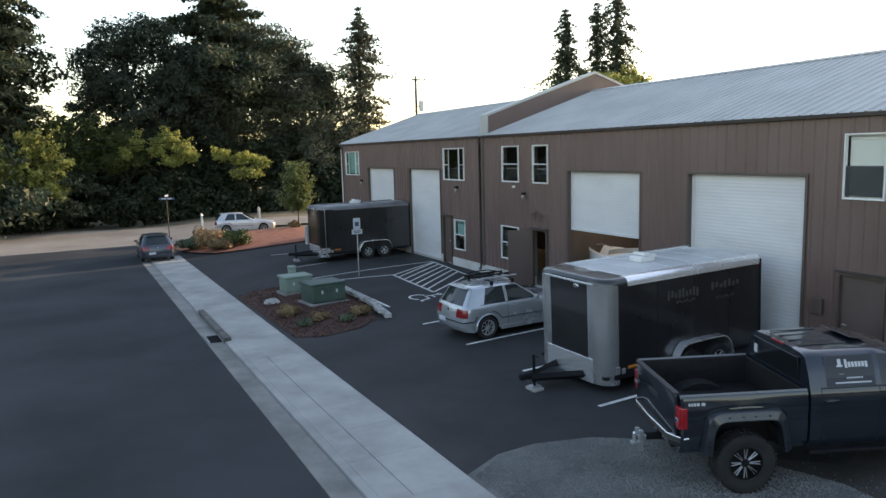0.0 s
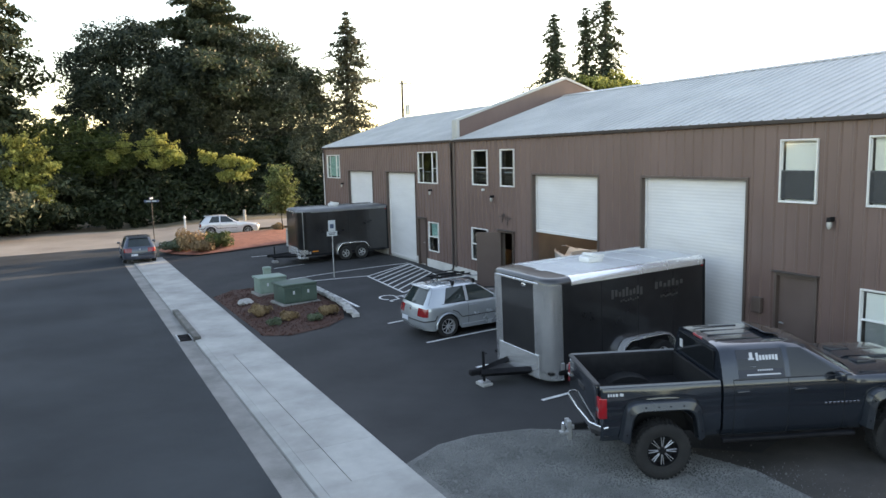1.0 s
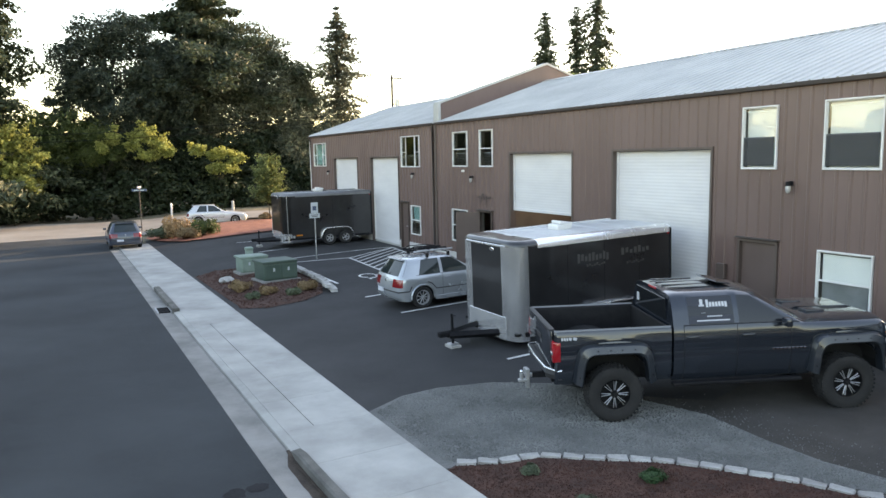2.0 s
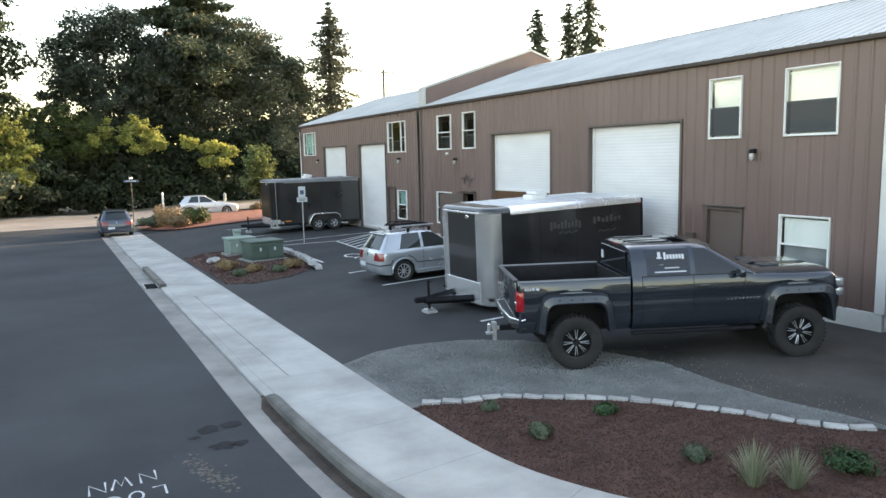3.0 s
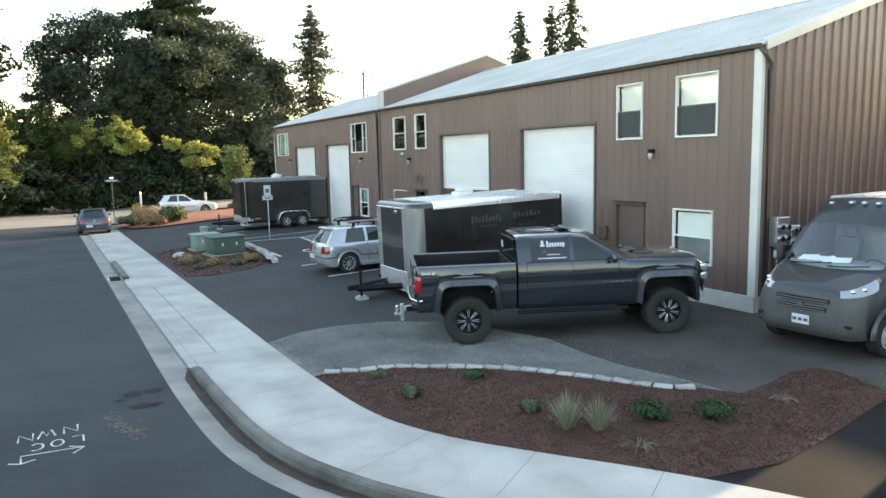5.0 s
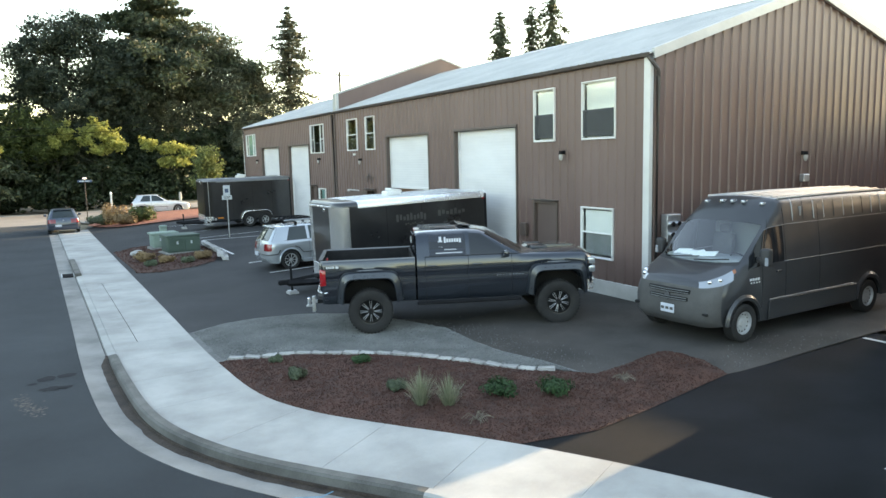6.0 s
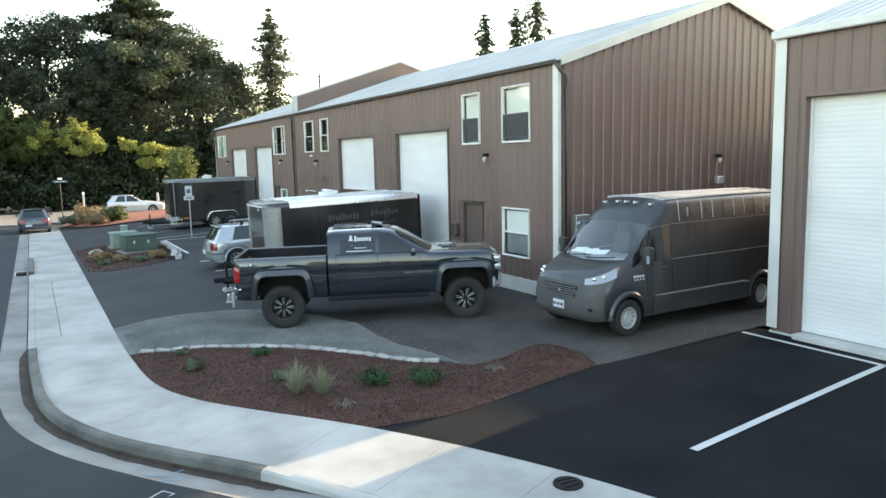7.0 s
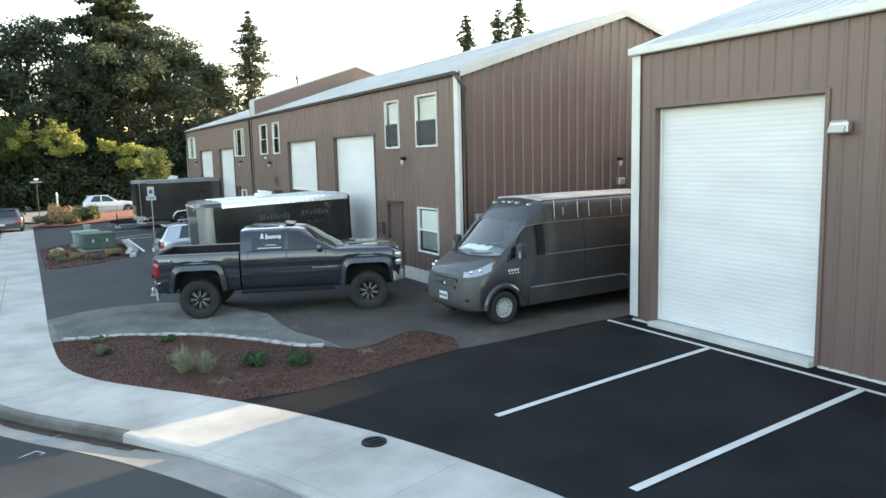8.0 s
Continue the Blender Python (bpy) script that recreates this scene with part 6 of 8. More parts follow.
    cols = [
        c([-.70, -.79, -.785, -.73, -.69, -.43 + k1, -.41 + k1, -.39 + k1], [0] * 8, [.24, .40, .64, .87, .95, 1.345, 1.37, 1.385]),
        c([-.64, -.735, -.73, -.68, -.635, -.385 + k1, -.37 + k1, -.39 + k1], [.64, .70, .70, .685, .65, .52, .47, 0], [.24, .40, .64, .87, .95, 1.335, 1.375, 1.40]),
        c([-.48, -.54, -.54, -.53, -.49, -.27 + k1, -.26 + k1, -.27 + k1], [.79, .835, .845, .83, .785, .60, .52, 0], [.23, .42, .65, .875, .955, 1.345, 1.39, 1.415]),
        c([-.10, -.10, -.10, -.10, -.10, .06 + k1, .07, .07], [.83, .865, .87, .852, .81, .64, .53, 0], [.22, .42, .65, .875, .955, 1.37, 1.41, 1.435]),
        s(.60, [.83, .865, .87, .857, .817, .655, .535, 0], [.20, .42, .65, .875, .955, 1.385, 1.425, 1.45]),
        s(.69, [.83, .865, .87, .857, .817, .655, .535, 0], [.20, .42, .65, .875, .955, 1.385, 1.425, 1.45]),
        c([1.66] * 5 + [1.08] * 3, [.83, .865, .87, .85, .805, .635, .52, 0], [.20, .42, .65, .87, .945, 1.36, 1.405, 1.425]),
        c([1.76] * 5 + [1.14, 1.16, 1.20], [.83, .865, .87, .845, .795, .615, .49, 0], [.20, .42, .65, .865, .935, 1.34, 1.375, 1.395]),
        c([1.84] * 5 + [1.87, 1.93, 1.99], [.83, .865, .87, .84, .77, .69, .49, 0], [.20, .42, .65, .86, .925, .945, .965, .975]),
        s(wb, [.83, .865, .87, .835, .76, .66, .45, 0], [.24, .42, .62, .80, .85, .87, .885, .89]),
        c([L - .26, L - .22, L - .22, L - .26, L - .29, L - .27, L - .25, L - .23], [.78, .81, .81, .785, .72, .62, .43, 0], [.24, .40, .58, .70, .745, .765, .785, .79]),
        c([L - .10, L - .03, L - .03, L - .07, L - .10, L - .09, L - .07, L - .05], [.60, .64, .64, .62, .58, .50, .36, 0], [.24, .38, .55, .66, .695, .71, .72, .725]),
        c([L - .05, L + .02, L + .02, L - .02, L - .04, L - .045, L - .045, L - .05], [0] * 8, [.24, .38, .55, .65, .69, .70, .705, .71]),
    ]
    n = 6
    zones = [("hatch_glass", M_CARGLASS, 0, 5 / 6, 4, 5, False, "dark hatch glass"), ("tail_light", M_REDDARK, 0.5, 1.67, 2, 3, True, "red tail light"),
             ("rear_side_window", M_CARGLASS, 3, 4, 4, 5, True, "dark side glass"), ("front_side_window", M_CARGLASS, 5, 6, 4, 5, True, "dark door glass"),
             ("windshield", M_CARGLASS, 7, 8, 5, 7, False, "windshield"), ("headlight", M_CLEARLENS, 10.2, 11.4, 2.5, 4, True, "clear headlight")]
    H, n, vs, _ = hull(t, cols, paint, zones, [(0, HZ, 0.365), (wb, HZ, 0.365)], belt=3, n=n, vsub=2, label="body", caps=(False, False))
    for sg in (1, -1):
        for ci in (4.75, 6.9):
            seam(t, H, int(ci * n), 1, 8, sg, r=0.004)
        seam(t, H, 9, 8, 12, sg, "hatch_seam", 0.004)
        seam_along(t, H, 3, 20, 46, sg, "rub_strip", 0.014)
        seam_along(t, H, 3, 0, 15, sg, "bumper_strip", 0.020)
        seam_along(t, H, 8, 17, 37, sg, "belt_moulding", 0.007)
        seam_along(t, H, 1, 22, 46, sg, "sill_trim", 0.012, paint)
        bm = bmesh.new()
        box(bm, (1.56, sg * (hw + 0.07), 1.0), (0.11, 0.17, 0.12), 0.035, seg=2)
        part("side_mirror", bm, paint, t, smooth=40)
        bm = bmesh.new()
        box(bm, (0.80, sg * hw * 0.985, 0.83), (0.18, 0.03, 0.03), 0.008)
        part("door_handle", bm, paint, t)
    bm = bmesh.new()
    box(bm, (-0.80, 0.28 * q, 0.50), (0.02, 0.34, 0.12), 0.004)
    part("number_plate", bm, M_PLATE, t, "pale number plate")
    bm = bmesh.new()
    rod(bm, (-0.745, 0, 0.80), (-0.765, 0, 0.80), 0.045, n=14)
    part("hatch_badge", bm, M_CHROME, t)
    bm = bmesh.new()
    tube(bm, [(-0.70, 0.0, 0.975), (-0.62, -0.16, 1.03), (-0.55, -0.30, 1.08)], 0.008, 5)
    part("rear_wiper", bm, M_BLACK, t)
    bm = bmesh.new()
    box(bm, (L + 0.005, 0, 0.56), (0.05, hw * 0.85, 0.09), 0.02)
    part("grille", bm, M_BLACK, t)
    bm = bmesh.new()
    box(bm, (-0.40 + k1, 0, 1.385 + d), (0.15, hw * 1.12, 0.03), 0.012, m=pose(0, 0, 0, 0, -6, 0))
    part("roof_spoiler", bm, paint, t)
    bm = bmesh.new()
    rod(bm, (-0.16 + k1, 0, 1.42 + d), (-0.36 + k1, 0, 1.56 + d), 0.008, n=6)
    part("roof_aerial", bm, M_BLACK, t)
    if rack:
        for x in (0.30, 1.0):
            bm = bmesh.new()
            rod(bm, (x, -hw * .74, top + .085), (x, hw * .74, top + .085), 0.018)
            part("rack_bar", bm, M_BLACK, t)
            for y in (-0.60, 0.60):
                bm = bmesh.new()
                box(bm, (x, y, top + .03), (0.09, 0.06, 0.12), 0.015)
                part("rack_foot", bm, M_BLACK, t)
        for y in (-0.33, 0.05, 0.38):
            bm = bmesh.new()
            box(bm, (0.66, y, top + .125), (1.30, 0.06, 0.04), 0.010)
            part("bike_tray", bm, M_BLACK if y > -0.2 else M_STEEL, t, "roof bike carrier tray")
            bm = bmesh.new()
            tube(bm, [(0.05, y, top + .15), (0.25, y + .05, top + .21), (0.85, y + .06, top + .20), (1.1, y, top + .15)], 0.016, 6)
            part("bike_clamp", bm, M_BLACK, t)
    bm = bmesh.new()
    box(bm, (wb / 2, 0, 0.30), (wb + 0.7, hw * 1.7, 0.14), 0.02)
    part("underbody", bm, M_DARK, t)
    for x in (0, wb):
        arch_lip(t, x, HZ, 0.355, 0.395, hw - 0.035, hw - 0.004, paint, "arch_lip", -4, 184)
        wheel_house(t, x, HZ, 0.36, hw * .6, hw * .985)
    place_wheels(t, wheel(t, R, 0.19, 0.215, style, False), [(0, -hw * .87, HZ), (wb, -hw * .87, HZ), (0, hw * .87, HZ), (wb, hw * .87, HZ)])
    return t


def box_trailer(m, length, width, height, label, lettered):
    """Enclosed cargo trailer: origin on the ground under the middle of the box, nose to -x."""
    t = thing("cargo_trailer", label, "trailer", m)
    z0, z1 = 0.34, height
    l, w = length / 2, width / 2
    rc = 0.34
    # outline with rounded front corners
    arc = [(-l + rc - rc * math.cos(a), -w + rc - rc * math.sin(a)) for a in (radians(90 * k / 8) for k in range(9))][::-1]
    front = [(-l + 0.70, -w)] + [(x, y) for x, y in arc] + [(x, -y) for x, y in arc[::-1]] + [(-l + 0.70, w)]
    # sides: flat skins between corner and rear post
    zr = z1 - 0.12
    for sg in (1, -1):
        bm = bmesh.new()
        box(bm, ((rc - 0.04) / 2, sg * (w - 0.012), (z0 + zr) / 2), (length - rc - 0.10 + 0.04, 0.024, zr - z0), 0.003)
        part("side_panel", bm, M_TRAILER, t, "glossy black side skin")
        for k in range(1, 4):
            bm = bmesh.new()
            x = -l + rc + (length - rc) * k / 4 + 0.03
            box(bm, (x, sg * (w + 0.001), (z0 + zr) / 2), (0.012, 0.006, zr - z0 - 0.04))
            part("panel_joint", bm, M_DARK, t)
        bm = bmesh.new()
        box(bm, (0.02, sg * (w + 0.004), z0 + 0.03), (length - rc - 0.1, 0.03, 0.10), 0.008)
        part("bottom_rail", bm, M_BLACK, t)
        # bright roof edge
        bm = bmesh.new()
        prism(bm, [(sg * (w + 0.012), zr - 0.05), (sg * (w + 0.010), zr + 0.03), (sg * (w - 0.03), zr + 0.10), (sg * (w - 0.11), zr + 0.135), (sg * (w - 0.22), zr + 0.135), (sg * (w - 0.22), zr - 0.02)], "x", -l + 0.62, l - 0.02)
        part("roof_edge_trim", bm, M_ALU if lettered else M_DULLTRIM, t, "polished aluminium roof edge" if lettered else "dull grey roof edge", 40)
        bm = bmesh.new()
        box(bm, (l - 0.03, sg * (w - 0.03), (z0 + zr) / 2 + 0.03), (0.08, 0.085, zr - z0 + 0.06), 0.01)
        part("rear_post", bm, M_BLACK, t)
        for x in (l - 0.04,):
            bm = bmesh.new()
            box(bm, (x - 0.06, sg * (w + 0.006), zr - 0.08), (0.07, 0.02, 0.035), 0.006)
            part("clearance_light", bm, M_REDLENS, t)
    # polished front corners
    for sg in (1, -1):
        bm = bmesh.new()
        pts = [(-l + rc - rc * math.cos(a), sg * (w - rc + rc * math.sin(a))) for a in (radians(90 * k / 8) for k in range(9))]
        pts = [(-l, sg * (w - rc - 0.22))] + pts + [(-l + rc + 0.03, sg * w)]
        outer = [(x, y) for x, y in pts]
        vr = [[bm.verts.new((x, y + sg * 0.004, z)) for x, y in outer] for z in ((z0 - 0.14, zr) if lettered else (z0 - 0.14, z0 + 0.30))]
        for k in range(len(outer) - 1):
            bm.faces.new((vr[0][k], vr[0][k + 1], vr[1][k + 1], vr[1][k]))
        g = bmesh.ops.solidify(bm, geom=bm.faces[:], thickness=0.02)
        bmesh.ops.recalc_face_normals(bm, faces=bm.faces)
        part("corner_sheet", bm, M_ALU, t, "polished aluminium nose corner", 40)
        if not lettered:
            bm = bmesh.new()
            vr = [[bm.verts.new((x, y, z)) for x, y in outer] for z in (z0 + 0.28, zr)]
            for k in range(len(outer) - 1):
                bm.faces.new((vr[0][k], vr[0][k + 1], vr[1][k + 1], vr[1][k]))
            bmesh.ops.solidify(bm, geom=bm.faces[:], thickness=0.02)
            bmesh.ops.recalc_face_normals(bm, faces=bm.faces)
            part("corner_skin", bm, M_TRAILER, t, "black rounded nose corner", 40)
            bm = bmesh.new()
            box(bm, (-l + 0.20, sg * (w - 0.02), (z0 + zr) / 2 + 0.15), (0.016, 0.05, zr - z0 - 0.3), 0.004)
            part("corner_strip", bm, M_STEEL, t, "thin bright strip on the nose corner")
    # black nose panel with bright stone guard below
    bm = bmesh.new()
    box(bm, (-l + 0.010, 0, (z0 + 0.42 + zr) / 2), (0.03, 2 * (w - rc - 0.21), zr - z0 - 0.30), 0.004)
    part("nose_panel", bm, M_TRAILER, t, "black nose panel")
    bm = bmesh.new()
    box(bm, (-l + 0.002, 0, z0 + 0.115), (0.045, 2 * (w - rc) - 0.1, 0.53), 0.006)
    part("stone_guard", bm, M_ALU, t, "bright diamond-plate stone guard")
    bm = bmesh.new()
    box(bm, (-l - 0.012, 0, zr + 0.005), (0.03, 2 * (w - rc), 0.05), 0.01)
    part("nose_band", bm, M_ALU, t, "bright band under the roof nose")
    bm = bmesh.new()
    bmesh.ops.create_uvsphere(bm, u_segments=12, v_segments=8, radius=1.0)
    bmesh.ops.scale(bm, vec=(0.012, 0.10, 0.05), verts=bm.verts)
    bmesh.ops.translate(bm, vec=(-l - 0.008, -0.28, zr - 0.10), verts=bm.verts)
    part("maker_badge", bm, M_CHROME, t, "small oval badge", 60)
    # rounded roof nose, roof skin
    bm = bmesh.new()
    rings = []
    for k in range(7):
        a = radians(90 * k / 6)
        ins = 0.16 * (1 - math.cos(a)) if k else 0.0
        zz = zr + 0.16 * math.sin(a) * 0.8
        ring = []
        for x, y in front:
            cx, cy = -l + 0.6, 0.0
            f = 1 - ins / 0.9
            ring.append((cx + (x - cx) * (1 - ins * 1.2), cy + (y - cy) * (1 - ins * 0.75), zz))
        rings.append(ring)
    vr = [[bm.verts.new(p) for p in r] for r in rings]
    for a, b in zip(vr, vr[1:]):
        for k in range(len(a) - 1):
            bm.faces.new((a[k], a[k + 1], b[k + 1], b[k]))
    bm.faces.new(vr[-1])
    bmesh.ops.recalc_face_normals(bm, faces=bm.faces)
    part("roof_nose", bm, M_TRAILER if lettered else M_DULLTRIM, t, "dark rounded roof nose", 40)
    bm = bmesh.new()
    ys = [-w + 0.06, -w * 0.7, -w * 0.35, 0, w * 0.35, w * 0.7, w - 0.06]
    top = [0.06, 0.105, 0.125, 0.13, 0.125, 0.105, 0.06]
    rings = [[(x, y, zr + h) for y, h in zip(ys, top)] + [(x, y, zr - 0.03) for y in (ys[-1], ys[0])] for x in (-l + 0.60, l - 0.02)]
    skin(bm, rings)
    part("roof", bm, M_TROOF if lettered else M_DULLTRIM, t, "pale aluminium roof skin" if lettered else "dull grey roof skin", 30)
    for k in range(6):
        bm = bmesh.new()
        x = -l + 0.7 + (length - 0.9) * k / 5
        tube(bm, [(x, y, zr + h + 0.001) for y, h in zip(ys, top)], 0.008, 5)
        part("roof_seam", bm, M_TROOF, t)
    bm = bmesh.new()
    box(bm, (-0.1, 0.1, zr + 0.19), (0.44, 0.42, 0.14), 0.04, seg=2)
    box(bm, (-0.02, 0.1, zr + 0.275), (0.38, 0.40, 0.08), 0.03, seg=2, m=pose(0, 0, 0, 0, 10, 0))
    part("roof_vent", bm, M_VINYL, t, "white roof vent cover", 40)
    # floor, rear wall
    bm = bmesh.new()
    box(bm, (0, 0, z0 + 0.02), (length - 0.1, width - 0.1, 0.06))
    part("floor_pan", bm, M_BLACK, t)
    bm = bmesh.new()
    box(bm, (l - 0.02, 0, (z0 + zr) / 2), (0.04, width - 0.16, zr - z0), 0.004)
    part("ramp_door", bm, M_TRAILER, t)
    # tongue, jack, coupler
    for sg in (1, -1):
        bm = bmesh.new()
        tube(bm, [(-l + 0.3, sg * 0.62, z0 - 0.02), (-l - 1.05, sg * 0.05, z0 - 0.02)], 0.085, 4)
        part("tongue_rail", bm, M_BLACK, t)
    bm = bmesh.new()
    box(bm, (-l - 1.16, 0, z0 + 0.02), (0.32, 0.13, 0.14), 0.03)
    part("coupler", bm, M_BLACK, t)
    jack = new("jack")
    jack.parent = t
    bm = bmesh.new()
    rod(bm, (-l - 0.95, 0, 0.10), (-l - 0.95, 0, 0.80), 0.033)
    rod(bm, (-l - 0.95, 0, 0.78), (-l - 0.95, -0.16, 0.78), 0.012)
    part("jack_post", bm, M_BLACK, jack, smooth=40)
    bm = bmesh.new()
    box(bm, (-l - 0.95, 0, 0.10), (0.22, 0.20, 0.03), 0.008)
    part("jack_foot", bm, M_STEEL, jack)
    bm = bmesh.new()
    box(bm, (-l - 0.95, 0, 0.042), (0.26, 0.34, 0.084), 0.01)
    part("jack_block", bm, M_EDGE, jack, "pale block under the jack")
    bm = bmesh.new()
    box(bm, (-l - 0.5, 0, z0 - 0.02), (0.55, 0.5, 0.03))
    part("step_plate", bm, M_BLACK, t)
    # tandem axle under bright fenders
    ax = 0.35
    for sg in (1, -1):
        bm = bmesh.new()
        pts = []
        for k in range(13):
            a = radians(180 - 180 * k / 12)
            xx = ax + 0.45 * (-1 if k < 6 else 1) * (0 if k == 6 else 1) + 0.40 * math.cos(a)
            pts.append((xx, 0.36 + 0.50 * math.sin(a)))
        ring = []
        rings = [[(x, sg * (w + 0.012), z), (x, sg * (w + 0.22), z), (x, sg * (w + 0.225), z - 0.03), (x, sg * (w + 0.012), z - 0.025)] for x, z in pts]
        skin(bm, rings)
        part("fender", bm, M_ALU, t, "polished tandem fender", 35)
        bm = bmesh.new()
        box(bm, (-l + 0.75, sg * (w + 0.01), z0 + 0.20), (0.30, 0.016, 0.06), 0.004)
        part("side_marker", bm, M_AMBER, t)
    wh = wheel(t, 0.33, 0.20, 0.19, "trailer", False)
    place_wheels(t, wh, [(ax - 0.42, -w - 0.10, 0.33), (ax + 0.42, -w - 0.10, 0.33), (ax - 0.42, w + 0.10, 0.33), (ax + 0.42, w + 0.10, 0.33)])
    for x in (ax - 0.42, ax + 0.42):
        bm = bmesh.new()
        rod(bm, (x, -w, 0.33), (x, w, 0.33), 0.04)
        part("axle", bm, M_BLACK, t)
    # lettering on the side as plain bars, chrome vents low by the corner
    if lettered:
        for x0, zc, hh, n, st in ((-0.55, zr - 0.42, 0.20, 9, 0.105), (0.75, zr - 0.38, 0.16, 7, 0.13), (0.9, zr - 0.66, 0.05, 8, 0.07), (-0.3, zr - 0.60, 0.05, 8, 0.07)):
            for k in range(n):
                bm = bmesh.new()
                box(bm, (x0 + st * k, -w - 0.005, zc + 0.02 * math.sin(k * 2.1)), (st * 0.62, 0.006, hh * (0.75 + 0.25 * math.cos(k * 1.7))))
                part("side_decal", bm, M_DECALDK, t, "dull grey lettering bar")
    for k in range(2):
        bm = bmesh.new()
        box(bm, (-l + 0.34 + 0.14 * k, -w - 0.01, z0 + 0.14 + 0.03 * (1 - k)), (0.10, 0.02, 0.16 - 0.04 * k), 0.01)
        part("side_vent", bm, M_STEEL, t, "small bright side vent")
    return t


pickup()
van()
# odds and ends left in the truck bed
for _nm, _lb, _ct, _x, _y, _m, _sz in (("tow_strap", "crumpled red tow strap lying in the truck bed", "strap", -0.62, -0.62, M_REDLENS, (0.16, 0.12, 0.05)),
                                      ("crushed_can", "pale crushed drink can in the truck bed", "can", -0.30, -0.66, M_STEEL, (0.13, 0.07, 0.06)),
                                      ("crushed_can", "pale crushed drink can in the truck bed", "can", 0.12, -0.62, M_STEEL, (0.14, 0.07, 0.07))):
    _a = radians(-23.14)
    _t = thing(_nm, _lb, _ct, pose(-5.845 + _x * math.cos(_a) - _y * math.sin(_a), 2.277 + _x * math.sin(_a) + _y * math.cos(_a), -0.075 + 1.038, 0, 0, -23 + 40 * _x))
    _bm = bmesh.new()
    if _ct == "can":
        rod(_bm, (-_sz[0] / 2, 0, _sz[2] / 2), (_sz[0] / 2, 0, _sz[2] / 2), _sz[2] / 2, _sz[2] * 0.42, 12)
    else:
        tube(_bm, [(_sz[0] * math.cos(k * 1.1) * (0.3 + 0.02 * k), _sz[1] * math.sin(k * 1.1) * (0.5 + 0.03 * k), 0.012 + 0.003 * k) for k in range(14)], 0.013, 6)
    for _v in _bm.verts:
        _v.co += Vector((noise.noise(_v.co * 21), noise.noise(_v.co * 17 + Vector((3, 1, 2))), 0.0)) * 0.012
    part("body" if _ct == "can" else "webbing", _bm, _m, _t, smooth=40)
hatch("hatchback_car", "silver-blue compact hatchback with a roof bike rack", pose(-5.02, 11.78, -0.10, 0, -0.8, 2.5), M_SILVER, rack=True)
hatch("hatchback_car", "pale silver hatchback parked along the crossing street", pose(-5.70, 46.2, -0.30, 0, 0, -8), M_WHITECAR, wb=2.50, top=1.43, tail=0.08)
hatch("sedan_car", "small slate-blue sedan parked at the street end", pose(-11.15, 36.6, -0.56, 0, 0, 90), M_BLUECAR, wb=2.6, top=1.46, tail=0.1)
box_trailer(pose(-2.95, 6.92, -0.07, 0, -1.6, 0.3), 4.6, 2.4, 2.44, "black enclosed cargo trailer with polished corners and pale roof", True)
box_trailer(pose(-2.35, 28.2, -0.03, 0, -0.5, 0.5), 4.6, 2.4, 2.58, "black enclosed tandem trailer parked by the far door", False)

# ---- planting beds ----
M_GRASS = leafy("pale_ornamental_grass", (0.13, 0.16, 0.09), (0.46, 0.45, 0.33), 0.3)
M_SHRUB = leafy("low_green_shrub", (0.020, 0.050, 0.022), (0.055, 0.115, 0.045), 0.3)
M_GREYSHRUB = leafy("grey_green_shrub", (0.06, 0.085, 0.055), (0.15, 0.18, 0.11), 0.3)
M_DRYSHRUB = leafy("dry_shrub", (0.16, 0.10, 0.05), (0.36, 0.26, 0.14), 0.3)
# Darkened and blued to put shadow into the left oak's leaves.
M_OAK = leafy("shade_dark_oak_leaves", (0.022, 0.036, 0.028), (0.066, 0.086, 0.058), 0.3)
M_FIR = leafy("fir_needles", (0.026, 0.040, 0.024), (0.072, 0.092, 0.050), 0.25)
# Range pushed pale so the crowns carry low sun in their colour.
M_BRIGHT = leafy("sun_bright_leaves", (0.055, 0.080, 0.018), (0.50, 0.52, 0.17), 0.5)
M_YOUNG = leafy("young_tree_leaves", (0.045, 0.070, 0.024), (0.24, 0.29, 0.115), 0.4)
M_SPRUCE = leafy("grey_spruce_needles", (0.036, 0.046, 0.032), (0.115, 0.125, 0.085), 0.3)
# Pale end of the range paints leaf glints along with grey twigs.
M_OAKGREY = leafy("glint_grey_oak_leaves", (0.030, 0.044, 0.030), (0.150, 0.165, 0.110), 0.3)
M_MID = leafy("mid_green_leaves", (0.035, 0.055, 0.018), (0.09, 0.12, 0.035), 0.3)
# Near-black leaves hold the shade below and behind the trees.
M_IVY = leafy("shade_dark_ivy", (0.012, 0.020, 0.010), (0.032, 0.048, 0.020), 0.2)
M_BARK = surf("rough_bark", (0.045, 0.036, 0.028), (0.11, 0.09, 0.07), 3.0, 0.95, bump=0.9, bscale=14, stretch=(1, 1, 0.2))
# Bark darkened to sink the trunks into shade.
M_DARKBARK = surf("shade_dark_bark", (0.012, 0.013, 0.008), (0.035, 0.034, 0.022), 3.0, 0.95, bump=0.6, bscale=14)
M_TWIG = surf("dry_twig", (0.10, 0.08, 0.06), (0.22, 0.19, 0.15), 5.0, 0.9)


def gap_to(poly, x, y):
    """Distance from a point to an outline."""
    best = 1e9
    for (x0, y0), (x1, y1) in zip(poly, poly[1:] + poly[:1]):
        dx, dy = x1 - x0, y1 - y0
        t = max(0, min(1, ((x - x0) * dx + (y - y0) * dy) / (dx * dx + dy * dy + 1e-9)))
        best = min(best, math.hypot(x - x0 - t * dx, y - y0 - t * dy))
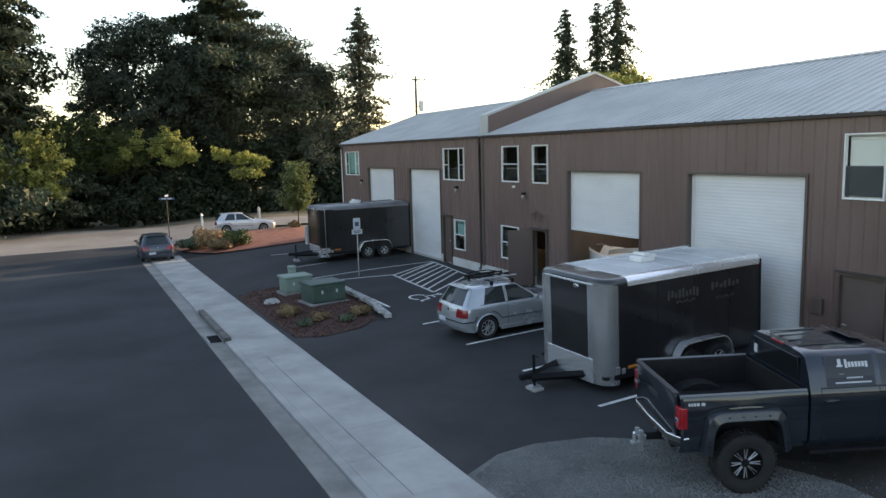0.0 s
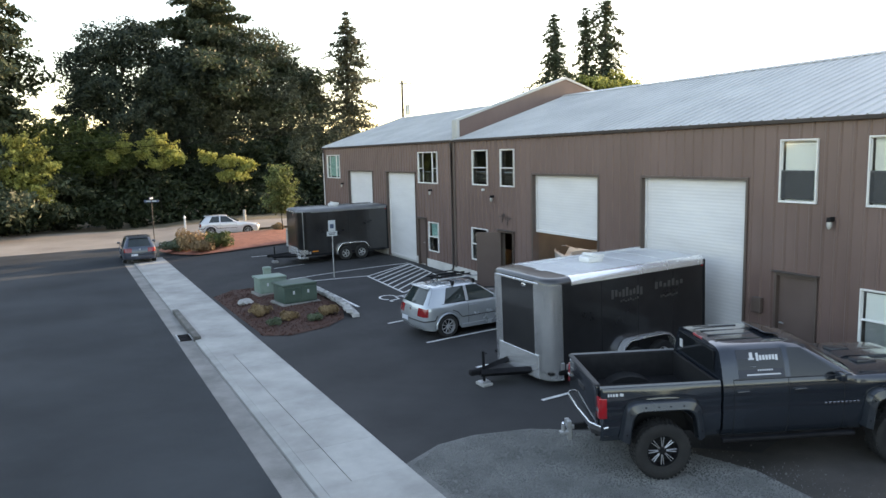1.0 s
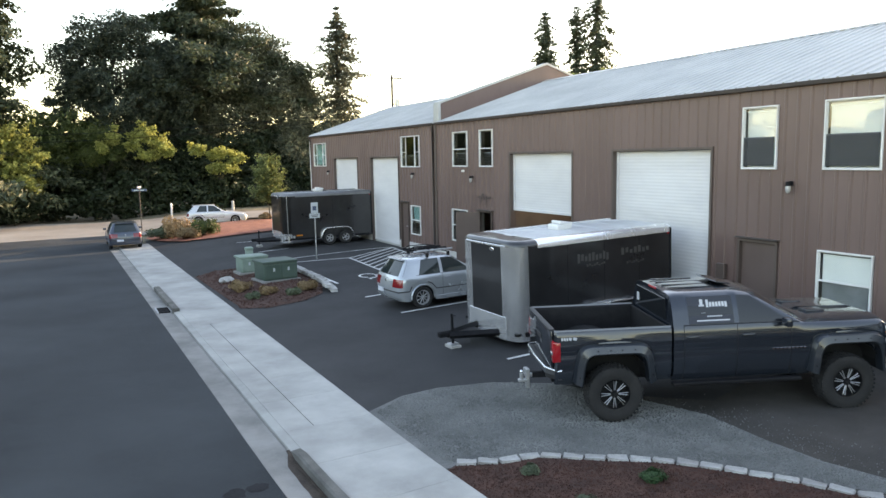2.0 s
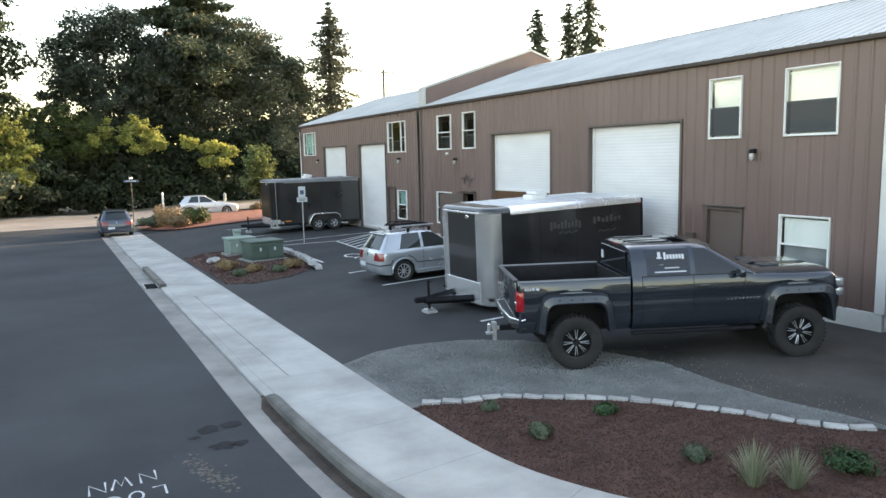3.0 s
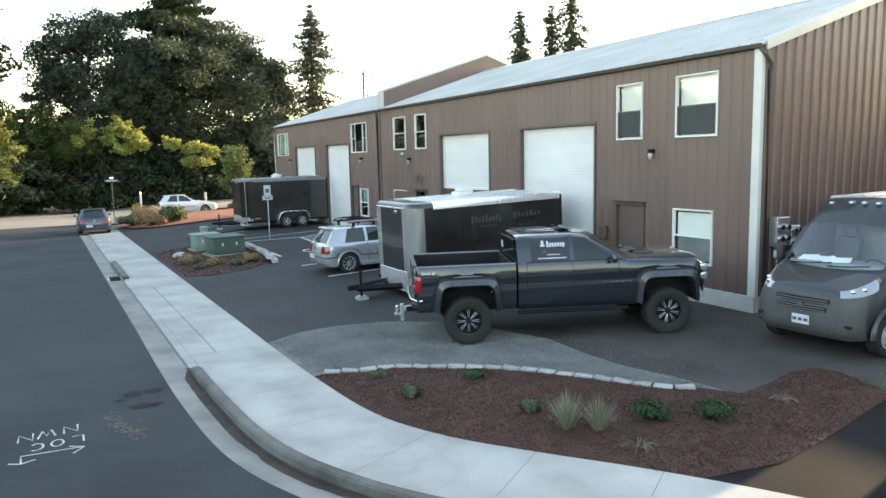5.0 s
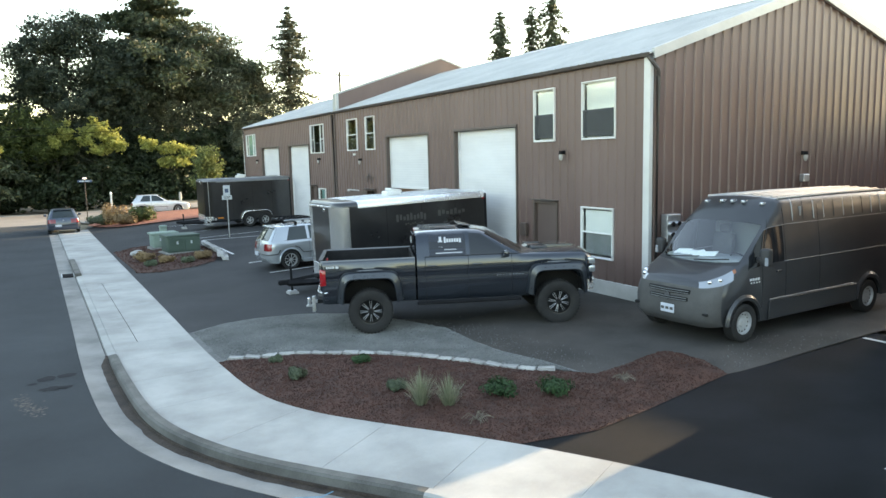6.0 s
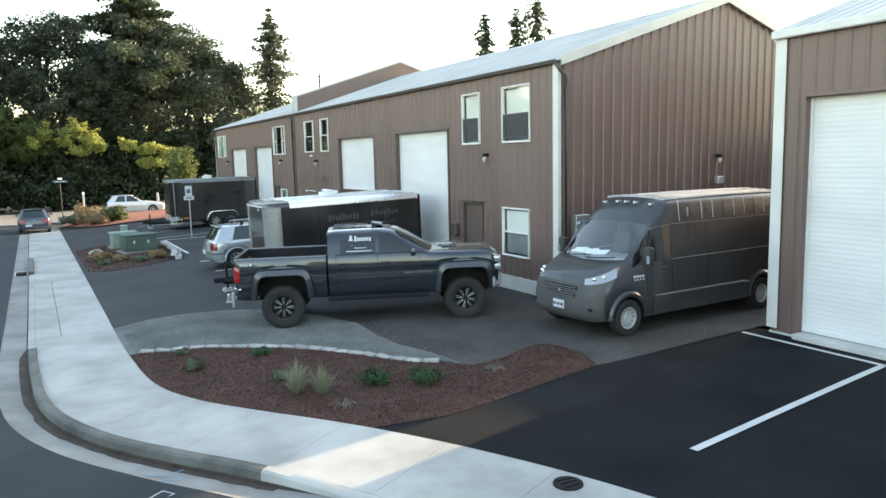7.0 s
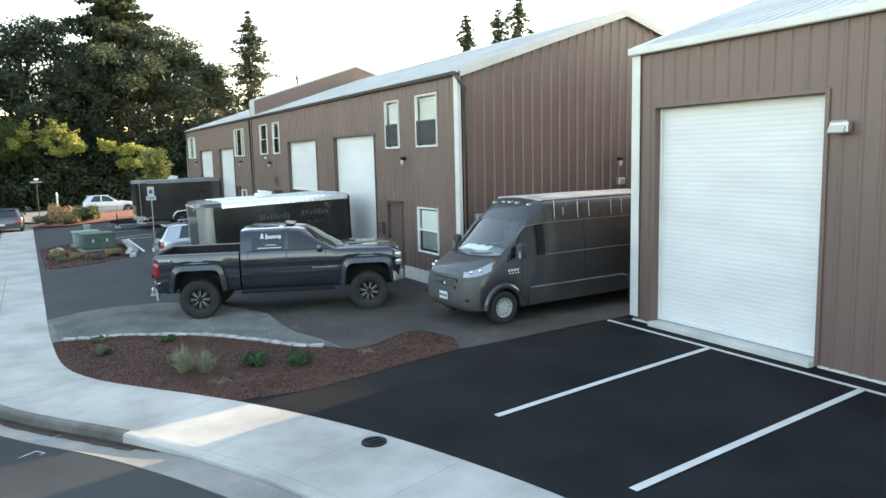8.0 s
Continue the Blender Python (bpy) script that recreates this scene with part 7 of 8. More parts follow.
    return best


def inside(poly, x, y):
    c = False
    for (x0, y0), (x1, y1) in zip(poly, poly[1:] + poly[:1]):
        if (y0 > y) != (y1 > y) and x < (x1 - x0) * (y - y0) / (y1 - y0) + x0:
            c = not c
    return c


def scatter(poly, n, seed):
    rnd = random.Random(seed)
    xs, ys = [p[0] for p in poly], [p[1] for p in poly]
    out = []
    while len(out) < n:
        x, y = rnd.uniform(min(xs), max(xs)), rnd.uniform(min(ys), max(ys))
        if inside(poly, x, y):
            out.append((x, y))
    return out


STONE_LINE = catmull([(-9.12, 1.42), (-8.5, 1.10), (-8.0, 0.97), (-7.35, 0.43), (-6.68, -0.12), (-6.15, -0.78), (-5.72, -1.44), (-5.18, -2.38), (-4.72, -2.84)], 12)
BED_IN = [tuple(EDGE_P[i]) for i in range(edge_at(1.35), edge_at(-5.05), 4)]
BED = [(x - 0.02, y - 0.03) for x, y in STONE_LINE[::3]] + [(-4.38, -3.33), (-3.65, -3.22), (-2.95, -3.05), (-2.58, -3.25), (-2.45, -3.75), (-2.75, -4.5), (-3.83, -4.72), (-4.83, -4.93), (-5.9, -5.1)] + BED_IN[::-1]


def mound(poly, top, soft):
    return lambda x, y: top * (1 - math.exp(-(gap_to(poly, x, y) / soft) ** 1.3)) + 0.025 * noise.noise((x * 1.3, y * 1.3, 0.3)) * min(1, gap_to(poly, x, y) * 3)


_low = mound(BED, 0.07, 0.5)


def BED_UP(x, y):
    """A low bed with a heap at the end by the new lot."""
    return _low(x, y) + 0.17 * math.exp(-((x + 3.35) ** 2 + (y + 3.75) ** 2) / 0.7) * min(1, gap_to(BED, x, y) * 2.5)



sheet("planting_bed", BED, M_MULCH, 0.008, 0.25, label="mounded bed of dark red bark mulch", category="planting bed", dz=BED_UP)


def chips(name, pts, up, mat, size, label, cat, seed):
    """Loose chips or stones as one body of stuff."""
    rs = np.random.RandomState(seed)
    n = len(pts)
    base = np.array([(1, 0, 0), (-1, 0, 0), (0, 1, 0), (0, -1, 0), (0, 0, 1), (0, 0, -1)], float)
    fs = np.array([(0, 2, 4), (2, 1, 4), (1, 3, 4), (3, 0, 4), (2, 0, 5), (1, 2, 5), (3, 1, 5), (0, 3, 5)])
    V, F = [], []
    for k, (x, y) in enumerate(pts):
        s = size * rs.uniform(0.5, 1.5) * np.array([rs.uniform(.6, 1.3), rs.uniform(.5, 1), rs.uniform(.4, .8)])
        m = np.array(Euler(rs.uniform(0, 6.3, 3)).to_matrix())
        V.append((base * s * (1 + rs.uniform(-.25, .25, (6, 1)))) @ m.T + (x, y, lie(x, y) + up(x, y) + size * 0.25))
        F.append(fs + 6 * k)
    me = bpy.data.meshes.new(name)
    me.from_pydata(np.concatenate(V).tolist(), [], np.concatenate(F).tolist())
    me.materials.append(mat)
    return tagged(new(name, me), label, cat, "", "stuff")


chips("bark_chips", scatter(BED, 20000, 3), lambda x, y: 0.008 + BED_UP(x, y), M_CHIP, 0.0135, "loose red-brown bark chips over the bed", "mulch", 1)
GRAVEL = [(-9.26, 4.05), (-8.55, 4.5), (-7.8, 4.5), (-6.8, 4.15), (-5.9, 3.4), (-5.3, 2.2), (-4.83, 0.8), (-4.92, -0.4), (-4.9, -1.3), (-4.65, -2.2), (-4.55, -3.0),
          (-5.1, -2.2), (-5.8, -1.2), (-6.7, 0.1), (-7.5, 0.8), (-8.4, 1.25), (-9.2, 1.55)]
chips("gravel", scatter(GRAVEL, 22000, 4), lambda x, y: 0.004, M_STONE, 0.017, "grey crushed rock lying loose on the gravel strip", "gravel", 2)
_spill = [(x + random.gauss(0, 0.35), y + random.gauss(0, 0.35)) for x, y in scatter([(-5.4, 2.4), (-4.4, 0.4), (-4.2, -2.6), (-4.5, -3.0), (-4.8, 0.4)], 500, 6)]
_spill += [(x, y) for x, y in scatter([(-2.6, -3.6), (-0.5, -3.2), (1.2, -3.9), (1.2, -4.2), (-2.4, -4.4)], 140, 7)]
chips("loose_grit", _spill, lambda x, y: 0.002, M_GRAVELBED, 0.011, "loose grit strewn on the worn driveway", "gravel", 3)

# edging blocks along the bed
edging = thing("edging", "row of pale tumbled concrete blocks edging the mulch", "garden edging", kind="structure")
_meshes = []
for _k in range(5):
    _bm = bmesh.new()
    box(_bm, (0, 0, 0), (0.285, 0.15, 0.085), 0.016, seg=2)
    for _v in _bm.verts:
        _v.co += Vector([random.uniform(-0.012, 0.012) for _ in range(3)])
    _me = bpy.data.meshes.new("edging_block")
    _bm.to_mesh(_me)
    _bm.free()
    _me.materials.append(M_EDGE)
    _me.shade_smooth()
    _me.set_sharp_from_angle(angle=radians(40))
    _meshes.append(_me)


def lay_blocks(parent, pts, step, lift, size=1.0):
    p = np.array(pts)
    d = np.r_[0, np.cumsum(np.hypot(*np.diff(p, axis=0).T))]
    s = step / 2
    k = 0
    while s < d[-1]:
        x, y = np.interp(s, d, p[:, 0]), np.interp(s, d, p[:, 1])
        x2, y2 = np.interp(s + 0.05, d, p[:, 0]), np.interp(s + 0.05, d, p[:, 1])
        a = math.degrees(math.atan2(y2 - y, x2 - x))
        share("edging_block", _meshes[k % 5], pose(x, y, lie(x, y) + lift + random.uniform(-0.01, 0.008), random.uniform(-3, 3), random.uniform(-3, 3), a + random.uniform(-5, 5)) @ Matrix.Diagonal((size, size, size, 1)), parent)
        s += step
        k += 1


lay_blocks(edging, STONE_LINE, 0.312, 0.002)

# bed round the utility cabinets, with its own edging
UBED = [(-9.5, 22.6), (-9.3, 14.9), (-8.6, 14.3), (-7.4, 14.5), (-6.6, 15.2), (-6.15, 16.6), (-6.0, 18.4), (-6.0, 20.2), (-6.4, 21.8), (-7.4, 23.0), (-8.6, 23.4)]
UBED_UP = mound(UBED, 0.10, 0.5)
sheet("utility_bed", UBED, M_MULCH, 0.004, 0.5, label="low red mulch bed round utility cabinets", category="planting bed", dz=UBED_UP)
chips("bark_chips", scatter(UBED, 2500, 8), lambda x, y: 0.004 + UBED_UP(x, y), M_CHIP, 0.028, "loose bark chips round the cabinets", "mulch", 5)
edging_u = thing("edging", "double row of pale edging blocks by the reserved stall", "garden edging", kind="structure")
lay_blocks(edging_u, [(-6.25, 15.0), (-5.98, 16.6), (-5.95, 18.4), (-5.95, 20.3)], 0.47, 0.05, 1.45)
lay_blocks(edging_u, [(-6.36, 15.25), (-6.10, 16.75), (-6.06, 18.5), (-6.05, 20.3)], 0.47, 0.165, 1.45)
# red cinder island at the far end of the lot
ISLE = [(-9.7, 41.2), (-9.2, 38.4), (-8.2, 36.2), (-6.6, 35.6), (-3.4, 35.6), (-0.6, 36.5), (0.5, 40.0), (0.6, 42.9), (-2.4, 44.2), (-6.0, 44.9), (-8.9, 44.2)]
sheet("cinder_island", ISLE, M_REDROCK, 0.06, 1.0, label="raised island of red cinder gravel", category="planting bed", dz=lambda x, y: 0.08 * min(1, gap_to(ISLE, x, y)))


def leaf_mesh(name, C, N, size, mat, seed, droop=0.3, long=1.6):
    """Bent leaf cards at centres C facing about N."""
    rs = np.random.RandomState(seed)
    n = len(C)
    N = N + rs.normal(0, 0.75, N.shape)
    N /= np.linalg.norm(N, axis=1)[:, None] + 1e-9
    T = np.cross(N, rs.normal(0, 1, N.shape))
    T /= np.linalg.norm(T, axis=1)[:, None] + 1e-9
    B = np.cross(N, T)
    s = size * rs.uniform(0.55, 1.35, (n, 1))
    a = C - T * s * long * 0.5
    b = C + B * s * 0.5 + N * s * 0.12
    c = C + T * s * long * 0.5 - N * s * droop
    d = C - B * s * 0.5 + N * s * 0.12
    V = np.stack([a, b, c, d], 1).reshape(-1, 3)
    i = np.arange(n) * 4
    F = np.concatenate([np.c_[i, i + 1, i + 2], np.c_[i, i + 2, i + 3]])
    me = bpy.data.meshes.new(name)
    me.from_pydata(V.tolist(), [], F.tolist())
    me.materials.append(mat)
    return new(name, me)


def clumps(blobs, per, seed, spread=0.55, leaves=14):
    """Billows of leaves over the outsides of blobs (centre, radii), with a thinner filling inside."""
    rs = np.random.RandomState(seed)
    C, N = [], []
    for (cx, cy, cz, rx, ry, rz) in blobs:
        area = (rx * ry + ry * rz + rx * rz) / 3
        k = max(5, int(per * area / 7))
        d = rs.normal(0, 1, (k, 3))
        d /= np.linalg.norm(d, axis=1)[:, None]
        lump = 1 + 0.25 * np.array([noise.noise(Vector(v * 1.8) + Vector((cx, cy, cz))) for v in d])
        p = d * (rs.uniform(0.66, 1.02, k) * lump)[:, None] * (rx, ry, rz) + (cx, cy, cz)
        m = leaves * 7
        R = rs.uniform(0.7, 1.5, k) * spread * 1.75
        e = rs.normal(0, 1, (k, m, 3))
        e /= np.linalg.norm(e, axis=2)[:, :, None]
        r = rs.uniform(0.45, 1.08, (k, m, 1)) ** 0.6
        q = p[:, None, :] + e * r * R[:, None, None] * (1.15, 1.15, 0.72)
        C.append(q.reshape(-1, 3))
        N.append((e + d[:, None, :] * 0.5 + (0, 0, 0.5)).reshape(-1, 3))
        f = int(k * m * 0.22)
        g = rs.normal(0, 1, (f, 3))
        g /= np.linalg.norm(g, axis=1)[:, None]
        C.append(g * rs.uniform(0.25, 0.8, (f, 1)) * (rx, ry, rz) + (cx, cy, cz))
        N.append(g + (0, 0, 0.3))
    return np.concatenate(C), np.concatenate(N)


def trunk(bm, base, top, r, limbs, seed):
    rnd = random.Random(seed)
    b, t = Vector(base), Vector(top)
    pts = [b + (t - b) * k / 6 + Vector((rnd.uniform(-1, 1), rnd.uniform(-1, 1), 0)) * r * 0.7 * (k > 0) for k in range(7)]
    tube(bm, [b - Vector((0, 0, 0.3))] + pts, [r * 1.4] + [r * (1.15 - 0.8 * k / 6) for k in range(7)], 10)
    for e in limbs:
        e = Vector(e)
        k = rnd.randint(2, 5)
        s = pts[k]
        mid = s.lerp(e, 0.5) + Vector((0, 0, 0.12 * (e - s).length))
        q = s.lerp(e, 0.8) + Vector((0, 0, 0.08 * (e - s).length))
        tube(bm, [s, mid, q, e], [r * 0.5, r * 0.33, r * 0.2, r * 0.08], 7)


def broadleaf(label, x, y, blobs, per, size, mat, r, seed, z0=None, name="broadleaf_tree", spread=0.55, leaves=14):
    z0 = lie(x, y) - 0.1 if z0 is None else z0
    t = thing(name, label, "tree", pose(x, y, z0))
    bm = bmesh.new()
    top = max(b[2] for b in blobs)
    trunk(bm, (0, 0, 0), (0, 0, top * 0.9), r, [(b[0] * 0.9, b[1] * 0.9, b[2]) for b in blobs], seed)
    part("trunk", bm, M_BARK, t, smooth=50)
    C, N = clumps(blobs, per, seed, spread, leaves)
    crown = leaf_mesh("crown", C, N, size, mat, seed)
    crown.parent = t
    return t


def conifer(label, x, y, h, r, mat, seed, bare=0.12, size=0.34, density=1.0, z0=None, name="conifer_tree", droop=0.35, wob=0.35):
    """Straight trunk with tiers of drooping boughs set with needle sprays."""
    rs = np.random.RandomState(seed)
    rnd = random.Random(seed)
    z0 = lie(x, y) - 0.1 if z0 is None else z0
    t = thing(name, label, "tree", pose(x, y, z0))
    bm = bmesh.new()
    tube(bm, [(0, 0, -0.3), (0.03, 0, h * 0.3), (0, 0.04, h * 0.7), (0, 0, h)], [h * 0.017, h * 0.013, h * 0.007, 0.01], 8)
    C, N = [], []
    z = h * bare
    while z < h * 0.985:
        f = (z - h * bare) / (h * (1 - bare))
        rr = r * (1 - f) ** 0.8 * (0.75 + 0.25 * math.sin(f * 9 + seed))
        k = rnd.randint(4, 6)
        a0 = rnd.uniform(0, 6.3)
        for j in range(k):
            a = a0 + 6.283 * j / k + rnd.uniform(-0.3, 0.3)
            ln = max(0.25, rr * rnd.uniform(1 - wob, 1 + wob * 0.5))
            dz = -droop * ln * rnd.uniform(0.3, 1.0)
            e = Vector((math.cos(a) * ln, math.sin(a) * ln, z + dz))
            if ln > 0.8:
                tube(bm, [(0, 0, z), (e.x * 0.5, e.y * 0.5, z + dz * 0.25), e], [0.05, 0.03, 0.01], 5)
            m = max(6, int(26 * ln * density))
            u = rs.uniform(0.12, 1.05, m)
            p = np.c_[e.x * u, e.y * u, z + dz * u ** 1.5] + rs.normal(0, 0.16 + 0.10 * ln * 0.5, (m, 3)) * (1, 1, 0.55)
            C.append(p)
            N.append(np.c_[np.full(m, math.cos(a) * 0.5), np.full(m, math.sin(a) * 0.5), np.full(m, 0.8)])
        z += h * 0.022 * rnd.uniform(0.8, 1.25)
    part("trunk", bm, M_BARK, t, smooth=50)
    crown = leaf_mesh("crown", np.concatenate(C), np.concatenate(N), size, mat, seed, 0.25, 2.0)
    crown.parent = t
    return t


def shrub(label, x, y, r, h, mat, seed, z, n=500, size=0.06, name="shrub"):
    t = thing(name, label, "shrub", pose(x, y, z))
    rnd = random.Random(seed)
    bm = bmesh.new()
    for _ in range(9):
        a = rnd.uniform(0, 6.3)
        e = (math.cos(a) * r * 0.8, math.sin(a) * r * 0.8, h * rnd.uniform(0.4, 0.9))
        tube(bm, [(0, 0, -0.03), (e[0] * 0.4, e[1] * 0.4, e[2] * 0.6), e], [0.012, 0.008, 0.003], 5)
    part("stem", bm, M_BARK, t)
    rs = np.random.RandomState(seed)
    d = rs.normal(0, 1, (n, 3))
    d /= np.linalg.norm(d, axis=1)[:, None]
    rad = rs.uniform(0.45, 1.05, (n, 1)) * (1 + 0.25 * np.sin(d[:, :1] * 5 + seed))
    C = d * rad * (r, r, h * 0.5) + (0, 0, h * 0.5)
    f = leaf_mesh("foliage", C, d + (0, 0, 0.4), size, mat, seed)
    f.parent = t
    return t


def grass_tuft(x, y, h, r, seed, z):
    t = thing("ornamental_grass", "pale feathery ornamental grass tuft in red mulch", "grass", pose(x, y, z), "grass tufts in the bed")
    rs = np.random.RandomState(seed)
    V, F = [], []
    for k in range(340):
        a = rs.uniform(0, 6.3)
        b = rs.uniform(0, 1) ** 0.9
        hh = h * rs.uniform(0.35, 1.0) * (1.05 - 0.35 * b)
        out = r * b
        w = rs.uniform(0.0022, 0.0042)
        dx, dy = math.cos(a), math.sin(a)
        x0, y0 = dx * 0.07 * b, dy * 0.07 * b
        i = len(V)
        V += [(x0 - dy * w, y0 + dx * w, -0.02), (x0 + dy * w, y0 - dx * w, -0.02), (x0 + dx * out * 0.45 + dy * w, y0 + dy * out * 0.45 - dx * w, hh * 0.62),
              (x0 + dx * out * 0.45 - dy * w, y0 + dy * out * 0.45 + dx * w, hh * 0.62), (x0 + dx * out, y0 + dy * out, hh)]
        F += [(i, i + 1, i + 2, i + 3), (i + 3, i + 2, i + 4)]
    me = bpy.data.meshes.new("blades")
    me.from_pydata(V, [], F)
    me.materials.append(M_GRASS)
    o = new("blades", me)
    o.parent = t
    return t


def on_bed(x, y):
    return lie(x, y) + 0.008 + BED_UP(x, y)


grass_tuft(-7.37, -3.05, 0.58, 0.27, 1, on_bed(-7.37, -3.05))
grass_tuft(-7.06, -3.32, 0.50, 0.24, 2, on_bed(-7.06, -3.32))
for _k, (_x, _y, _r, _h, _m, _l) in enumerate(((-6.24, -3.39, 0.33, 0.24, M_SHRUB, "low spreading dark green shrub in mulch"), (-5.62, -3.87, 0.32, 0.24, M_SHRUB, "low spreading dark green shrub in mulch"),
                                              (-8.48, -0.74, 0.17, 0.20, M_GREYSHRUB, "small grey-green shrub in mulch"), (-7.40, -2.30, 0.17, 0.17, M_GREYSHRUB, "small grey-green shrub in mulch"),
                                              (-7.26, -0.58, 0.18, 0.13, M_SHRUB, "small green groundcover by the edging blocks"), (-8.45, 0.50, 0.14, 0.12, M_GREYSHRUB, "tiny grey-green seedling shrub"))):
    shrub(_l, _x, _y, _r * 0.85, _h * 0.95, _m, 20 + _k, on_bed(_x, _y), 900, 0.032)
for _k, (_x, _y) in enumerate(((-6.98, -3.97), (-4.38, -3.95))):
    _t = thing("dead_perennial", "flattened clump of dry pale stalks on mulch", "plant", pose(_x, _y, on_bed(_x, _y)))
    _bm = bmesh.new()
    for _j in range(26):
        _a = random.uniform(0, 6.3)
        _ln = random.uniform(0.08, 0.24)
        tube(_bm, [(0.03 * math.cos(_a * 3), 0.03 * math.sin(_a * 2), 0.0), (math.cos(_a) * _ln * 0.6, math.sin(_a) * _ln * 0.6, random.uniform(0.02, 0.09)), (math.cos(_a) * _ln, math.sin(_a) * _ln, 0.01)], 0.005, 4)
    part("stalks", _bm, M_TWIG, _t)
# shrubs by the cabinets and on the island
for _k, (_x, _y, _r, _h, _m, _l) in enumerate(((-8.8, 17.6, 0.42, 0.34, M_DRYSHRUB, "dry brown shrub in the utility bed"), (-8.2, 16.1, 0.3, 0.28, M_DRYSHRUB, "dry brown shrub in the utility bed"),
                                              (-6.9, 15.9, 0.3, 0.28, M_DRYSHRUB, "dry brown shrub in the utility bed"), (-7.5, 15.4, 0.22, 0.2, M_GREYSHRUB, "grey shrub in the utility bed"),
                                              (-8.7, 15.8, 0.22, 0.2, M_GREYSHRUB, "grey shrub in the utility bed"))):
    shrub(_l, _x, _y, _r, _h, _m, 40 + _k, lie(_x, _y) + 0.07, 700, 0.075)
for _k, (_x, _y, _r, _h, _m, _l) in enumerate(((-8.2, 38.6, 0.95, 1.25, M_DRYSHRUB, "pale flowering bush on red cinders"), (-6.7, 37.4, 0.85, 1.0, M_MID, "dark green bush on red cinders"),
                                              (-7.6, 37.0, 0.7, 0.7, M_DRYSHRUB, "dry tan grass clump on red cinders"), (-8.9, 39.4, 0.8, 0.7, M_GREYSHRUB, "grey bush on red cinders"),
                                              (-1.6, 43.2, 0.45, 0.45, M_DRYSHRUB, "small dry bush on red cinders"))):
    shrub(_l, _x, _y, _r, _h, _m, 60 + _k, lie(_x, _y) + 0.09, 1100, 0.12)

# ---- trees ----


def spray_tree(label, x, y, blobs, per, size, mat, r, seed, name="broadleaf_tree", z0=None):
    """A loose tree: arching boughs run out to the skins of the blobs, and leaves hang along them."""
    rs = np.random.RandomState(seed)
    z0 = lie(x, y) - 0.1 if z0 is None else z0
    t = thing(name, label, "tree", pose(x, y, z0))
    bm = bmesh.new()
    low = min(b[2] - b[5] for b in blobs)
    fork = Vector((0, 0, max(0.5, low * 0.8)))
    tube(bm, [(0, 0, -0.3), (0.03, 0, fork.z * 0.5), fork], [r * 1.2, r, r * 0.8], 8)
    C, N = [], []
    for cx, cy, cz, rx, ry, rz in blobs:
        c = Vector((cx, cy, cz))
        s = c - Vector((0, 0, rz * 0.5))
        tube(bm, [fork, fork.lerp(s, 0.5) + Vector((0, 0, 0.2)), s, c], [r * 0.6, r * 0.45, r * 0.3, r * 0.15], 6)
        for _ in range(per):
            d = rs.normal(0, 1, 3)
            d /= np.linalg.norm(d)
            d[2] = d[2] * 0.8 + 0.25
            e = Vector(d * (rx, ry, rz) * rs.uniform(0.6, 1.5)) + c
            s2 = s.lerp(c, rs.uniform(0, 1.0))
            mid = s2.lerp(e, 0.55) + Vector((0, 0, 0.16 * (e - s2).length))
            tube(bm, [s2, mid, e], [r * 0.22, r * 0.14, 0.006], 4)
            m = 42
            u = rs.uniform(0.25, 1.03, m)[:, None]
            q = np.array(s2) * (1 - u) ** 2 + np.array(mid) * 2 * u * (1 - u) + np.array(e) * u ** 2
            w = 0.20 * (1.15 - u)
            C.append(q + rs.normal(0, 1, (m, 3)) * (w + 0.07) * (1, 1, 0.7) - np.array((0, 0, 0.10)) * rs.uniform(0, 1, (m, 1)))
            N.append(np.tile(d * 0.4 + (0, 0, 0.5), (m, 1)))
    part("trunk", bm, M_DARKBARK, t, smooth=50)
    crown = leaf_mesh("crown", np.concatenate(C), np.concatenate(N), size, mat, seed, 0.35, 1.7)
    crown.parent = t
    return t


spray_tree("young street tree with an oval yellow-green crown", -1.45, 42.7, [(0, 0, 1.95, 0.95, 0.95, 0.85), (0, 0, 2.95, 0.92, 0.92, 1.0), (0.05, 0, 3.85, 0.55, 0.55, 0.75)], 58, 0.11, M_YOUNG, 0.05, 5)
# the great dark trees beyond the crossing street
broadleaf("huge dark oak with a broad ragged crown", -9.5, 69.0,
          [(-3.0, 0, 14.4, 1.7, 2.6, 2.2), (-1.1, 0, 16.5, 1.9, 2.8, 2.2), (1.6, -0.5, 16.4, 2.5, 3.2, 2.5), (-3.6, 0, 11.0, 1.7, 2.6, 2.2), (0.6, -1.5, 10.4, 3.6, 3.2, 3.4), (4.6, -1, 12.4, 3.4, 3.2, 4.4),
           (-1.5, -1, 12.4, 2.6, 2.8, 2.6), (6.8, 1.5, 9.8, 3.0, 2.2, 3.0), (3.2, 1.5, 9.0, 2.6, 2.2, 3.0), (-2.6, 0, 7.0, 2.4, 2.4, 2.2), (1.6, 0, 6.4, 3.0, 2.4, 2.4), (5.2, 0, 7.0, 2.6, 2.4, 2.6)], 42, 0.175, M_OAK, 0.5, 11, spread=0.42)
